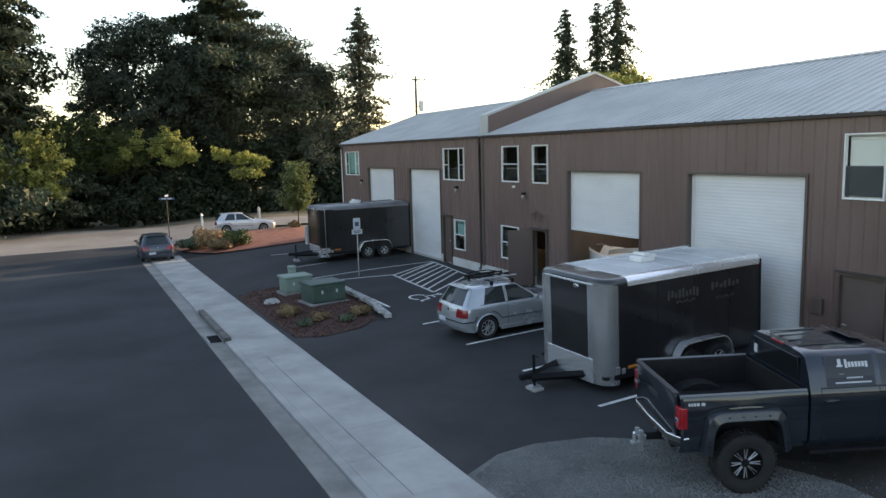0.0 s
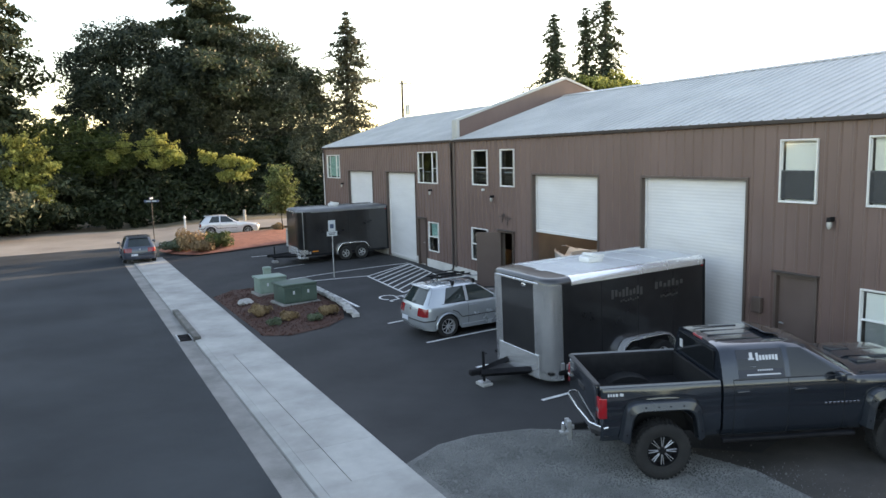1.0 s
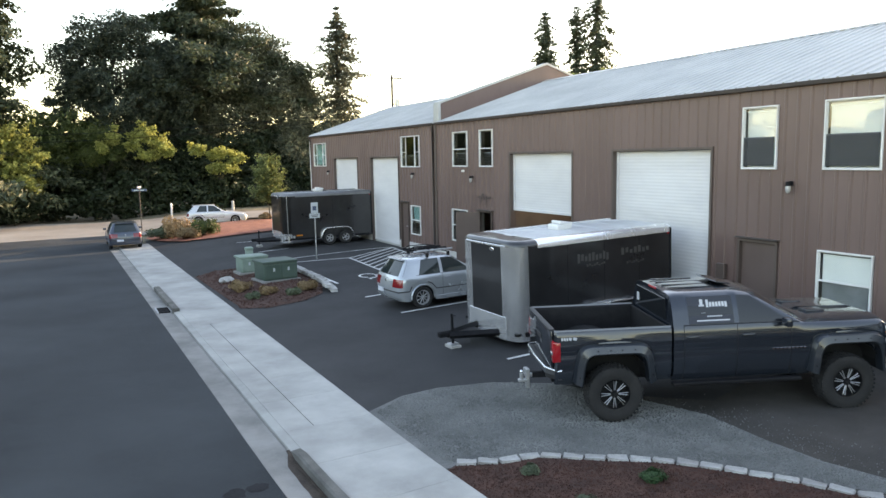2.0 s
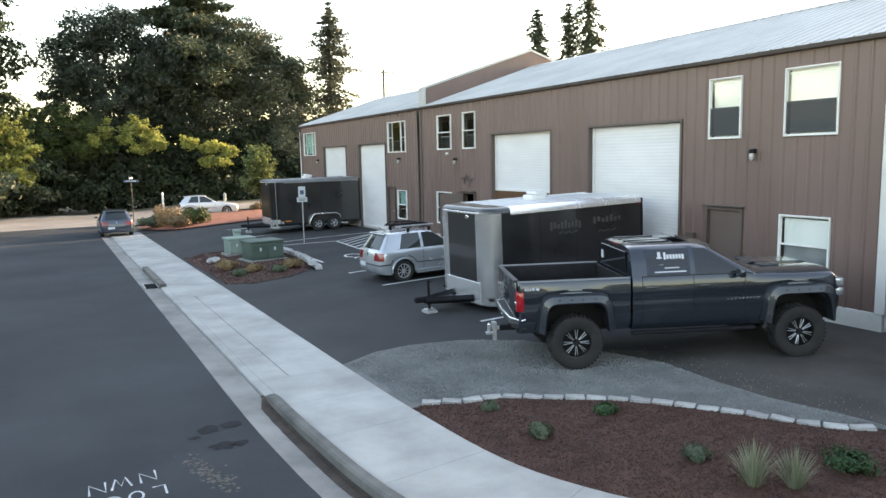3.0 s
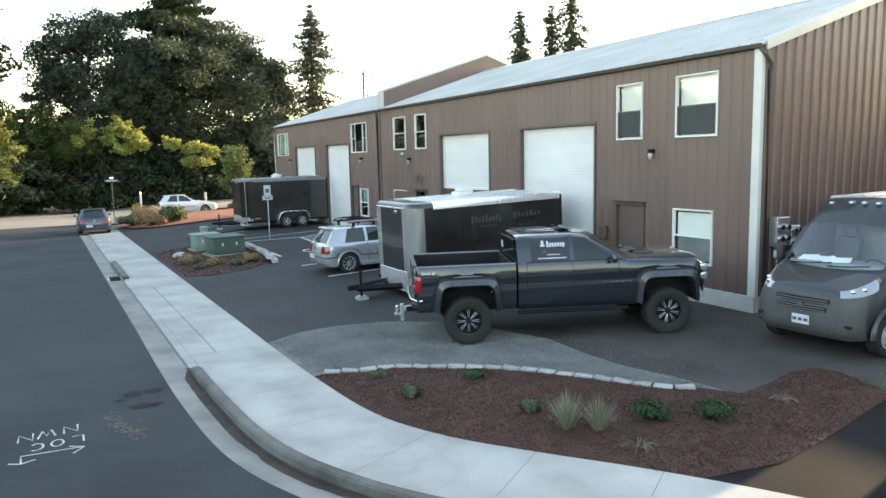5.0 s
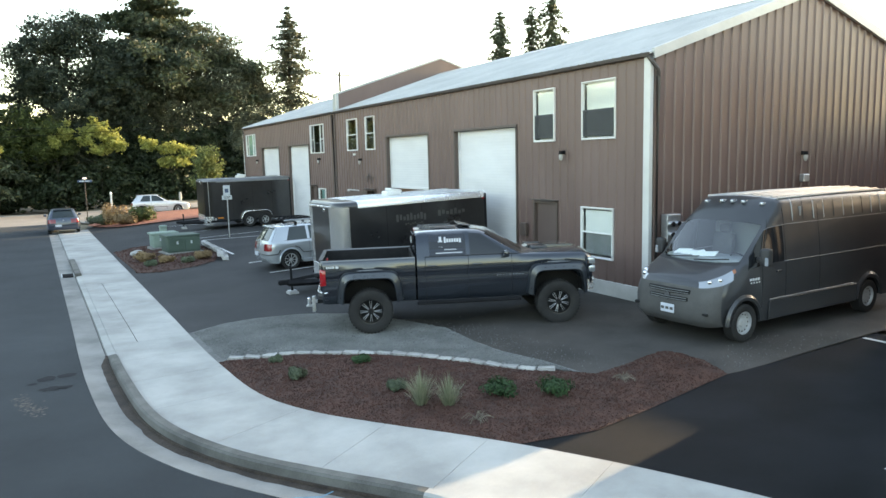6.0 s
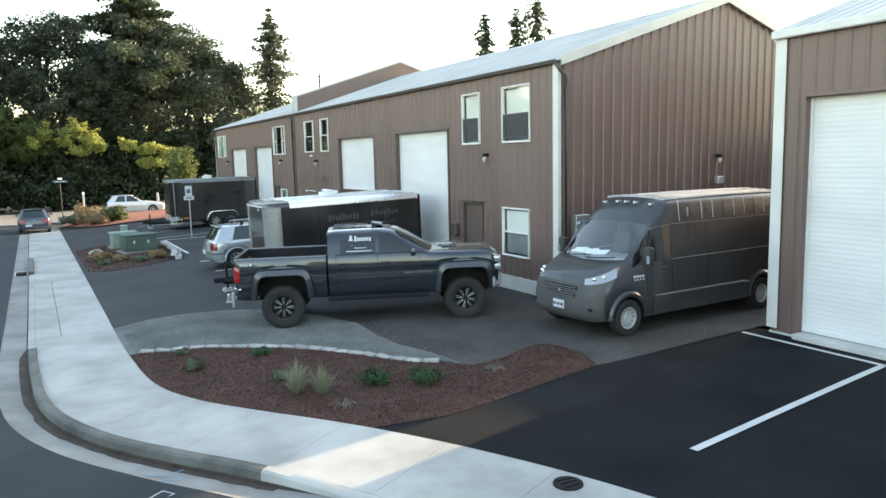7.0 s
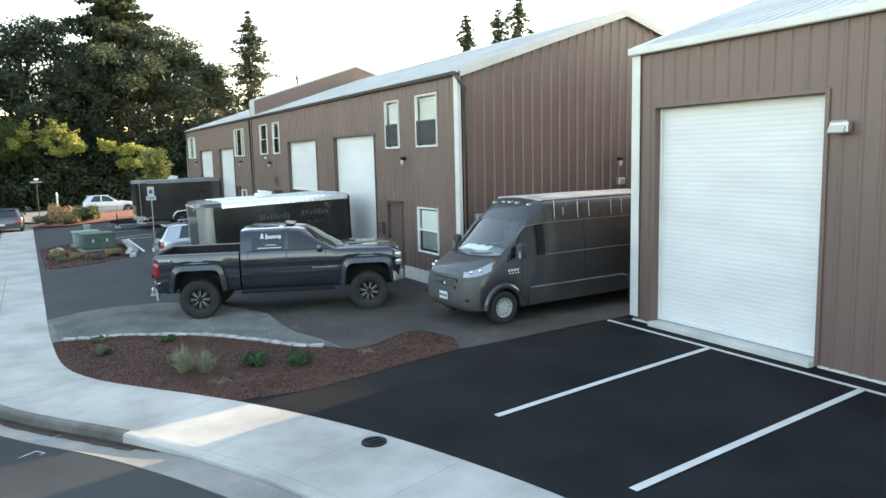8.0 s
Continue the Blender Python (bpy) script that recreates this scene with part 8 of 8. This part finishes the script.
broadleaf("huge oak with grey-green foliage", 5.0, 69.5,
          [(-1.6, 0, 16.2, 2.3, 3.0, 2.3), (1.2, 0, 15.0, 2.0, 2.8, 2.1), (3.4, 0, 12.9, 1.7, 2.6, 2.0), (4.9, 0, 10.4, 1.5, 2.4, 2.2), (0.4, -1.5, 9.8, 4.0, 3.2, 3.8), (-4.2, -1, 11.6, 3.4, 3.2, 5.0),
           (1.6, -1, 12.0, 2.6, 2.8, 2.4), (-5.8, 1.5, 8.4, 2.6, 2.2, 2.8), (4.2, 0, 6.6, 2.0, 2.4, 2.2), (-1.0, 0, 6.6, 3.2, 2.4, 2.4)], 42, 0.165, M_OAKGREY, 0.5, 12, spread=0.42)
conifer("tall dark cedar rising above the oaks", -0.9, 71.5, 32.0, 11.2, M_FIR, 13, 0.33, 0.25, 3.2, droop=0.14, wob=0.6)
conifer("tall narrow spruce with upswept top", 12.8, 67.7, 20.8, 6.4, M_SPRUCE, 14, 0.08, 0.19, 1.5, droop=0.30, wob=0.8)
conifer("dark fir at the street corner", -20.7, 63.0, 26.5, 9.8, M_FIR, 15, 0.1, 0.26, 2.3, wob=0.4)
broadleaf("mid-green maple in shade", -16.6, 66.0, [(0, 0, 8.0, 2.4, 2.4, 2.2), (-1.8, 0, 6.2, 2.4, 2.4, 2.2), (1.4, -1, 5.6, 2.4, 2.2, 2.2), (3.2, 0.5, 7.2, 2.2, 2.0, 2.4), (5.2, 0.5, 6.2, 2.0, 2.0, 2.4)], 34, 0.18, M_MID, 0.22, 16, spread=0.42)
# lit and half-lit maples get their brightness from the leaf colour
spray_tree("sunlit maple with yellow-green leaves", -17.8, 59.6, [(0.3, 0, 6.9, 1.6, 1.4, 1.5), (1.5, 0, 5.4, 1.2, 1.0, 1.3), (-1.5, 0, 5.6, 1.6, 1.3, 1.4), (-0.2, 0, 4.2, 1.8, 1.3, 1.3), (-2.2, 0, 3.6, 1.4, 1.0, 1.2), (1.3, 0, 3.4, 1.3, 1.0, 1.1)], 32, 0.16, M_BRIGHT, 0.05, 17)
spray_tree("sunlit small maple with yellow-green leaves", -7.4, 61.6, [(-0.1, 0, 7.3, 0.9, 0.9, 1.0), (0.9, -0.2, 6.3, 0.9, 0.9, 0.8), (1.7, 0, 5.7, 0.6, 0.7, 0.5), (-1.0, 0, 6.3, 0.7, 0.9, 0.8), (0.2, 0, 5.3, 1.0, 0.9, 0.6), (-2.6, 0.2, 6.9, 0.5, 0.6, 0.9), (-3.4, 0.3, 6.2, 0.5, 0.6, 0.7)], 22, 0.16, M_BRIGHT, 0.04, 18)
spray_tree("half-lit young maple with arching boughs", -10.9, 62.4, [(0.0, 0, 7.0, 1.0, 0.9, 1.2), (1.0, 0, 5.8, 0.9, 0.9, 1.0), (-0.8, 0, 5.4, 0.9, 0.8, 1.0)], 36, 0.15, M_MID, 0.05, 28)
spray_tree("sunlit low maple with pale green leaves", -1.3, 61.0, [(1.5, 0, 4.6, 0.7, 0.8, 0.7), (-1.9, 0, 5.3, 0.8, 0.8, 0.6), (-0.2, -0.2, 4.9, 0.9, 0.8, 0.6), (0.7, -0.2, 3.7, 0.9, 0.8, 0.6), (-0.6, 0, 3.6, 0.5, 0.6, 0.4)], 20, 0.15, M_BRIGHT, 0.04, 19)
broadleaf("grey-green tree behind the workshop", 9.6, 66.5, [(0, 0, 6.8, 2.6, 2.4, 3.2), (2.2, 0, 4.6, 2.4, 2.4, 2.8), (-2.4, -1, 5.2, 2.4, 2.2, 3.0)], 34, 0.18, M_OAKGREY, 0.22, 20, spread=0.42)
# dark undergrowth below the trees
_rs = random.Random(9)
_bl = []
for _k in range(34):
    _x = -32 + 48 * _k / 33
    _yf = 63.2 + (1.5 if _x < -12 else 0)
    _bl.append((_x, _yf - 0.9 + _rs.uniform(-0.5, 0.8), 1.2 + _rs.uniform(0, 0.6), 1.7, 1.2, 1.7 + _rs.uniform(0, 0.6)))
    _bl.append((_x + 0.7, _yf + 1.6 + _rs.uniform(-0.5, 0.5), 2.9 + _rs.uniform(0, 0.8), 1.9, 1.3, 1.8))
    _bl.append((_x + 0.3, _yf + 3.6 + _rs.uniform(-0.5, 0.5), 4.6 + _rs.uniform(0, 1.2), 2.1, 1.4, 2.2))
for _x, _y, _z in ((-9.6, 61.2, 2.4), (-8.2, 61.0, 3.0), (-6.9, 61.0, 3.2), (-5.6, 61.0, 2.8), (-3.0, 60.4, 2.2), (-1.4, 60.3, 2.4), (0.2, 60.3, 2.3), (1.6, 60.3, 2.0), (-16.2, 59.4, 1.9), (-17.8, 58.9, 2.0), (-19.4, 59.2, 2.0), (-11.2, 61.6, 3.0)):
    _bl.append((_x, _y + 1.0, _z * 0.6 + 0.5, 0.9, 0.6, _z * 0.75))
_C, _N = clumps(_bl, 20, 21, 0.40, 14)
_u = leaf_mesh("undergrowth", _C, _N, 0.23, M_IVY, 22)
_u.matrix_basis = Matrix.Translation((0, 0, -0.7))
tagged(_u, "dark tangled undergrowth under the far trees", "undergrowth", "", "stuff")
# three spruces far behind the building
for _k, (_x, _h, _r) in enumerate(((52.3, 26.3, 8.8), (59.0, 28.3, 6.6), (63.8, 31.0, 9.0))):
    conifer("distant dark spruce with drooping tip", _x, 85.0 + _k, _h, _r, M_FIR, 30 + _k, 0.3, 0.26, 1.1, z0=-0.5, droop=0.75, wob=0.75)
broadleaf("distant yellow-green treetop behind the roof", 61.5, 84.0, [(-2.0, 0, 15.0, 3.6, 3, 2.4), (2.6, 0, 15.4, 3.2, 3, 2.2)], 16, 0.34, M_BRIGHT, 0.3, 35, z0=-0.5)
# added woods across the street, closing west and south, dim low reflections
_bl = []
for _k in range(30):
    _y = -75 + 4.2 * _k
    _bl.append((-36 + _rs.uniform(-2, 2), _y, 2.0 + _rs.uniform(0, 0.8), 3.2, 3.4, 2.2 + _rs.uniform(0, 1.4)))
for _k in range(16):
    _bl.append((-34 + 4.4 * _k, -74 + _rs.uniform(-2, 2), 2.0 + _rs.uniform(0, 0.8), 3.2, 3.4, 2.2 + _rs.uniform(0, 1.4)))
# added unseen belt hiding the yellow low sky from windows and paint
for _k in range(14):
    _bl.append((-92 + 4.6 * _k, 84 + _rs.uniform(-2, 2), 4.5 + _rs.uniform(0, 1.5), 3.4, 3.0, 5.0 + _rs.uniform(0, 2.5)))
    _bl.append((-90 + 4.6 * _k, 86 + _rs.uniform(-2, 2), 10.0 + _rs.uniform(0, 2.0), 3.0, 2.6, 3.2))
# added belt filling sky gaps behind the big trees
for _k in range(24):
    _bl.append((-34 + 4.6 * _k, 92 + _rs.uniform(-2, 2), 2.5 + _rs.uniform(0, 1.5), 3.4, 3.0, 5.0 + _rs.uniform(0, 2.0)))
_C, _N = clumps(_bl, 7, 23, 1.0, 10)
tagged(leaf_mesh("added_woods", _C, _N, 0.75, M_IVY, 24), "belt of dark woods round the far side", "woods", "", "stuff")

# ---- street furniture and small things ----
M_GREENBOX = surf("green_cabinet_paint", (0.040, 0.072, 0.056), (0.066, 0.105, 0.084), 1.2, 0.5, bump=0.03)
M_PALEGREEN = surf("faded_green_paint", (0.16, 0.23, 0.19), (0.24, 0.31, 0.26), 1.2, 0.55, bump=0.03)
M_SIGNW = plain("sign_white", (0.48, 0.52, 0.54), 0.5)
M_SIGNB = plain("sign_blue", (0.06, 0.09, 0.15), 0.4)
M_WOODPOLE = surf("creosote_pole", (0.05, 0.042, 0.035), (0.10, 0.085, 0.07), 2.0, 0.9, bump=0.5, bscale=20, stretch=(1, 1, 0.1))
M_GELCOAT = plain("white_gelcoat", (0.72, 0.73, 0.74), 0.2, coat=0.6)


def cabinet(name, label, x, y, rz, s, mat, lid=True):
    t = thing(name, label, "utility box", pose(x, y, lie(x, y) + 0.06, 0, 0, rz))
    bm = bmesh.new()
    box(bm, (0, 0, 0.03), (s[0] + 0.2, s[1] + 0.2, 0.10), 0.015)
    part("pad", bm, M_PAN, t)
    bm = bmesh.new()
    box(bm, (0, 0, 0.08 + s[2] / 2), s, 0.025, seg=2)
    part("housing", bm, mat, t, smooth=40)
    bm = bmesh.new()
    vs = box(bm, (-0.03, 0, 0.08 + s[2] + 0.03), (s[0] + 0.08, s[1] + 0.06, 0.09), 0.03, seg=2)
    part("lid", bm, mat, t, smooth=40)
    for k in (-1, 1):
        bm = bmesh.new()
        box(bm, (k * s[0] * 0.25, -s[1] / 2 - 0.008, 0.08 + s[2] * 0.5), (s[0] * 0.46, 0.02, s[2] * 0.8), 0.006)
        part("door_panel", bm, mat, t)
        bm = bmesh.new()
        box(bm, (k * s[0] * 0.22, -s[1] / 2 - 0.022, 0.08 + s[2] * 0.62), (0.07, 0.006, 0.12))
        part("warning_label", bm, M_SIGNW, t, "pale warning label")
    return t


cabinet("transformer_cabinet", "dark green pad-mounted transformer cabinet on mulch", -7.25, 18.6, 8, (1.25, 1.0, 0.62), M_GREENBOX)
cabinet("utility_cabinet", "pale faded green utility cabinet on mulch", -7.55, 21.1, 5, (1.05, 0.8, 0.55), M_PALEGREEN)
_t = thing("utility_pedestal", "short pale utility pedestal with a domed cap", "utility box", pose(-7.45, 22.0, lie(-7.45, 22.0) + 0.05))
_bm = bmesh.new()
box(_bm, (0, 0, 0.40), (0.28, 0.26, 0.84), 0.03, seg=2)
part("post", _bm, M_PALEGREEN, _t, smooth=40)
_bm = bmesh.new()
box(_bm, (0, 0, 0.86), (0.32, 0.30, 0.14), 0.05, seg=2)
part("cap", _bm, M_PALEGREEN, _t, smooth=40)
_t = thing("landscape_rock", "pale rough landscape rock in the utility bed", "rock", pose(-8.75, 19.9, lie(-8.75, 19.9) + 0.1, 0, 0, 20))
_bm = bmesh.new()
bmesh.ops.create_icosphere(_bm, subdivisions=2, radius=0.3)
for _v in _bm.verts:
    _v.co *= 1 + 0.3 * noise.noise(_v.co * 4)
    _v.co.z *= 0.55
part("rock", _bm, M_EDGE, _t, smooth=30)

# reserved-parking sign
_t = thing("parking_sign", "reserved parking sign with two plates on a steel post", "sign", pose(-4.42, 22.7, lie(-4.42, 22.7), 0, 0, 0))
_bm = bmesh.new()
rod(_bm, (0, 0, -0.05), (0, 0, 2.45), 0.026, n=8)
part("post", _bm, M_STEEL, _t, smooth=50)
for _z, _w, _h, _nm in ((2.22, 0.31, 0.46, "sign_plate"), (1.88, 0.46, 0.20, "lower_plate")):
    _bm = bmesh.new()
    box(_bm, (-0.02, -0.036, _z), (_w, 0.008, _h), 0.003)
    _sp = part(_nm, _bm, M_SIGNW, _t, "white plate")
    _bm = bmesh.new()
    if _h > 0.3:
        box(_bm, (-0.02, -0.043, _z - 0.02), (_w * 0.55, 0.004, _h * 0.4))
    else:
        box(_bm, (-0.02, -0.043, _z + 0.03), (_w * 0.7, 0.004, 0.03))
        box(_bm, (-0.02, -0.043, _z - 0.03), (_w * 0.6, 0.004, 0.03))
    part("sign_mark", _bm, M_SIGNB if _h > 0.3 else M_DECALDK, _sp)
# street-name sign and white post at the crossing
_t = thing("street_sign", "street-name blades on a tall post at the crossing", "sign", pose(-9.4, 47.0, lie(-9.4, 47.0) - 0.02, 0, 0, -20))
_bm = bmesh.new()
rod(_bm, (0, 0, -0.05), (0, 0, 3.05), 0.035, n=8)
part("post", _bm, M_WOODPOLE, _t, smooth=50)
for _rz, _z in ((0, 2.92), (90, 3.12)):
    _bm = bmesh.new()
    box(_bm, (0, 0, _z), (1.0, 0.02, 0.16), 0.004, m=pose(0, 0, 0, 0, 0, _rz))
    _sp = part("blade", _bm, M_SIGNB, _t, "blue street-name blade")
    _bm = bmesh.new()
    box(_bm, (0, 0, _z), (0.7, 0.028, 0.07), m=pose(0, 0, 0, 0, 0, _rz))
    part("blade_bar", _bm, M_SIGNW, _sp)
_t = thing("marker_post", "white marker post with a pointed top", "post", pose(-8.25, 39.4, lie(-8.25, 39.4)))
_bm = bmesh.new()
box(_bm, (0, 0, 1.0), (0.11, 0.11, 2.0), 0.012)
part("shaft", _bm, M_VINYL, _t)
_bm = bmesh.new()
_r = bmesh.ops.create_cone(_bm, cap_ends=True, segments=4, radius1=0.085, radius2=0.02, depth=0.14)
bmesh.ops.translate(_bm, vec=(0, 0, 2.07), verts=_r["verts"])
part("cap", _bm, M_VINYL, _t)
for _x, _y, _h in ((-2.0, 52.4, 0.9), (-3.2, 34.6, 0.95)):
    _t = thing("bollard", "short pale round bollard", "bollard", pose(_x, _y, lie(_x, _y)))
    _bm = bmesh.new()
    rod(_bm, (0, 0, -0.05), (0, 0, _h), 0.11, n=14)
    part("shaft", _bm, M_CONC, _t, smooth=40)
    _bm = bmesh.new()
    _r = bmesh.ops.create_uvsphere(_bm, u_segments=14, v_segments=8, radius=0.11)
    bmesh.ops.translate(_bm, vec=(0, 0, _h), verts=_r["verts"])
    part("dome", _bm, M_CONC, _t, smooth=60)
# utility pole with a transformer
_t = thing("utility_pole", "weathered wooden utility pole with crossarm and transformer", "utility pole", pose(15.7, 60.0, -0.3))
_bm = bmesh.new()
rod(_bm, (0, 0, -0.3), (0, 0, 12.7), 0.17, 0.11, 12)
part("shaft", _bm, M_WOODPOLE, _t, smooth=40)
_bm = bmesh.new()
box(_bm, (0.35, 0, 12.35), (1.5, 0.10, 0.12), 0.01)
part("crossarm", _bm, M_WOODPOLE, _t)
for _dx in (-0.3, 0.35, 1.0):
    _bm = bmesh.new()
    rod(_bm, (_dx, 0, 12.40), (_dx, 0, 12.62), 0.05, 0.03, 8)
    part("insulator", _bm, M_STEEL, _t)
_bm = bmesh.new()
rod(_bm, (0.55, -0.1, 9.3), (0.55, -0.1, 10.3), 0.27, n=16)
rod(_bm, (0.45, -0.1, 10.3), (0.45, -0.1, 10.5), 0.05, n=8)
rod(_bm, (0.65, -0.1, 10.3), (0.65, -0.1, 10.5), 0.05, n=8)
part("transformer", _bm, M_STEEL, _t, "grey can transformer", 40)
_bm = bmesh.new()
box(_bm, (0.25, -0.06, 9.8), (0.4, 0.08, 0.08))
part("bracket", _bm, M_BLACK, _t)
for _k, (_za, _zb) in enumerate(((9.0, 6.6), (8.4, 6.0))):
    _bm = bmesh.new()
    tube(_bm, [(15.7 - 60 * s, 60 + 1.5 * s, _za + (_zb - _za) * s - 1.2 * math.sin(math.pi * s)) for s in (k / 20 for k in range(21))], 0.018, 4)
    tagged(mesh_object("power_line", _bm, M_BLACK), "thin dark overhead cable strung from the pole", "cable", "overhead cables")

# boat in the open bay
_t = thing("boat", "white open motorboat stored in the workshop bay", "boat", pose(1.42, 12.75, 0.52, 0, 0, -94))
_bm = bmesh.new()
_rings = []
for _k in range(13):
    _u = _k / 12
    _x = -1.7 + 3.6 * _u
    _w = 0.95 * math.sqrt(1 - (1 - min(1.0, 0.06 + _u * 1.4)) ** 2)
    _g = 0.85 + 0.16 * (1 - _u)
    _rings.append([(_x, _w, _g), (_x, _w * 0.9, 0.35), (_x, 0, 0.02 + 0.45 * (1 - _u) ** 3), (_x, -_w * 0.9, 0.35), (_x, -_w, _g), (_x, -_w * 0.86, _g + 0.02), (_x, -_w * 0.80, _g - 0.03), (_x, 0, 0.50 + 0.1 * (1 - _u)), (_x, _w * 0.80, _g - 0.03), (_x, _w * 0.86, _g + 0.02)])
skin(_bm, _rings)
part("boat_hull", _bm, M_GELCOAT, _t, smooth=40)
_bm = bmesh.new()
_arc = [(-0.55 + 0.55 * (1 - math.cos(_a)), 0.78 * math.sin(_a)) for _a in (radians(-80 + 16 * _k) for _k in range(11))]
skin(_bm, [[(x, y, 0.90), (x + 0.12, y * 0.95, 1.08), (x + 0.135, y * 0.95, 1.08), (x + 0.015, y, 0.90)] for x, y in _arc])
part("boat_screen", _bm, M_SIGNW, _t, "pale curved wind screen")
_bm = bmesh.new()
tube(_bm, [(-1.3, -0.40, 1.0), (-1.62, -0.1, 1.12), (-1.62, 0.1, 1.12), (-1.3, 0.40, 1.0)], 0.015, 6)
part("boat_rail", _bm, M_CHROME, _t)
_bm = bmesh.new()
for _x in (-0.9, 0.9):
    box(_bm, (_x, 0, -0.15), (0.12, 1.2, 0.66), 0.01)
part("cradle", _bm, M_PLY, _t)

# spray-painted utility marks on the street
LETTERS = {"N": [[(0, 0), (0, 1), (0.8, 0), (0.8, 1)]], "W": [[(0, 1), (0.25, 0), (0.5, 0.8), (0.75, 0), (1, 1)]], "L": [[(0, 1), (0, 0), (0.7, 0)]],
           "O": [[(0.4 + 0.4 * math.cos(a), 0.5 + 0.5 * math.sin(a)) for a in (radians(30 * k) for k in range(13))]],
           "C": [[(0.45 + 0.45 * math.cos(a), 0.5 + 0.5 * math.sin(a)) for a in (radians(50 + 26 * k) for k in range(11))]]}
M_SPRAY = surf("spray_paint", (0.30, 0.32, 0.33), (0.62, 0.64, 0.65), 9.0, 0.8, fine=0.6, bscale=60, pos=True)


def strokes(name, lists, w, mat, label):
    bm = bmesh.new()
    for st in lists:
        rows = []
        for k, p in enumerate(st):
            a, b = st[max(k - 1, 0)], st[min(k + 1, len(st) - 1)]
            d = Vector((b[0] - a[0], b[1] - a[1])).normalized()
            rows.append([bm.verts.new((p[0] + s * -d.y * w / 2, p[1] + s * d.x * w / 2, lie(*p) - 0.03 + 0.005)) for s in (-1, 1)])
        for a, b in zip(rows, rows[1:]):
            bm.faces.new((a[0], a[1], b[1], b[0]))
    bmesh.ops.recalc_face_normals(bm, faces=bm.faces)
    ob = mesh_object(name, bm, mat)
    if ob.data.polygons[0].normal.z < 0:
        ob.data.flip_normals()
    return tagged(ob, label, "road marking", "", "structure")


def word(txt, x, y, h, slope):
    """Letters that read from the far side of the street."""
    out = []
    for ch in txt:
        for st in LETTERS[ch]:
            out.append([(x - u * h * 0.72, y - v * h + slope * (-u * h * 0.72)) for u, v in st])
        x -= h * 0.92
        y += slope * -h * 0.92
    return out


strokes("spray_word", word("NWN", -12.90, 1.12, 0.30, 0.12), 0.026, M_SPRAY, "white spray-painted utility letters on the asphalt")
strokes("spray_word", word("LOC", -12.84, 0.62, 0.26, 0.08), 0.026, M_SPRAY, "white spray-painted utility letters on the asphalt")
strokes("spray_arrow", [[(-13.56, -0.08), (-13.57, 0.19), (-12.84, 0.13)], [(-13.02, 0.24), (-12.84, 0.13), (-12.98, -0.06)], [(-13.70, -0.01), (-13.56, -0.09), (-13.40, -0.02)]], 0.028, M_SPRAY, "white spray-painted arrow on the asphalt")
M_BLUESPRAY = surf("blue_spray_paint", (0.05, 0.16, 0.24), (0.16, 0.32, 0.40), 9.0, 0.8, fine=0.6, pos=True)
strokes("spray_mark", [[(-9.72, -4.6), (-9.45, -4.75), (-9.3, -4.7)], [(-9.6, -4.85), (-9.35, -4.95)]], 0.025, M_BLUESPRAY, "faint blue utility spray marks on the asphalt")
strokes("spray_mark", [[(-9.8, -5.3), (-9.6, -5.15), (-9.5, -5.3), (-9.72, -5.42)], [(-9.75, -5.75), (-9.6, -5.6), (-9.52, -5.8)], [(-9.95, -5.5), (-9.85, -5.62)]], 0.022, M_SPRAY, "faint white utility spray marks on the asphalt")
M_TAR = surf("oil_stain", (0.008, 0.008, 0.009), (0.022, 0.023, 0.025), 5.0, 0.85, fine=0.8, spec=0.2, pos=True)


def blot(x, y, rx, ry, seed):
    """An uneven dark spot soaked into the street."""
    out = []
    for k in range(26):
        a = 6.283 * k / 26
        r = 1 + 0.45 * noise.noise((math.cos(a) * 1.6 + seed, math.sin(a) * 1.6, 0.2)) + 0.2 * noise.noise((math.cos(a) * 5 + seed, math.sin(a) * 5, 0.7))
        out.append((x + rx * r * math.cos(a), y + ry * r * math.sin(a)))
    sheet("oil_stain", out, M_TAR, -0.025, 5.0, label="dark oil stain soaked into the street", category="stain")


for _k, (_x, _y, _rx, _ry) in enumerate(((-12.05, 2.18, 0.15, 0.15), (-11.76, 2.22, 0.13, 0.14), (-12.02, 1.47, 0.16, 0.14), (-11.80, 1.46, 0.11, 0.11), (-12.3, 1.95, 0.08, 0.06))):
    blot(_x, _y, _rx, _ry, _k * 3.7)

# pale brown scuffed spots beside the stains
M_SCUFF = surf("dried_mud_spots", (0.075, 0.066, 0.055), (0.15, 0.13, 0.11), 6.0, 0.95, fine=0.5, pos=True)
_rg = random.Random(31)
_bm = bmesh.new()
for _k in range(150):
    _u = _rg.random()
    _x, _y = -12.50 + 0.30 * _u + _rg.gauss(0, 0.08), 1.30 - 1.15 * _u + _rg.gauss(0, 0.13)
    _r, _a0 = _rg.uniform(0.008, 0.032), _rg.uniform(0, 6.3)
    _bm.faces.new([_bm.verts.new((_x + _r * _rg.uniform(0.6, 1.2) * math.cos(_a0 + 0.9 * _j), _y + _r * _rg.uniform(0.5, 1.1) * math.sin(_a0 + 0.9 * _j), lie(_x, _y) - 0.0255)) for _j in range(7)])
tagged(mesh_object("mud_spots", _bm, M_SCUFF), "pale brown dried mud spots scuffed on the street", "stain", "", "stuff")
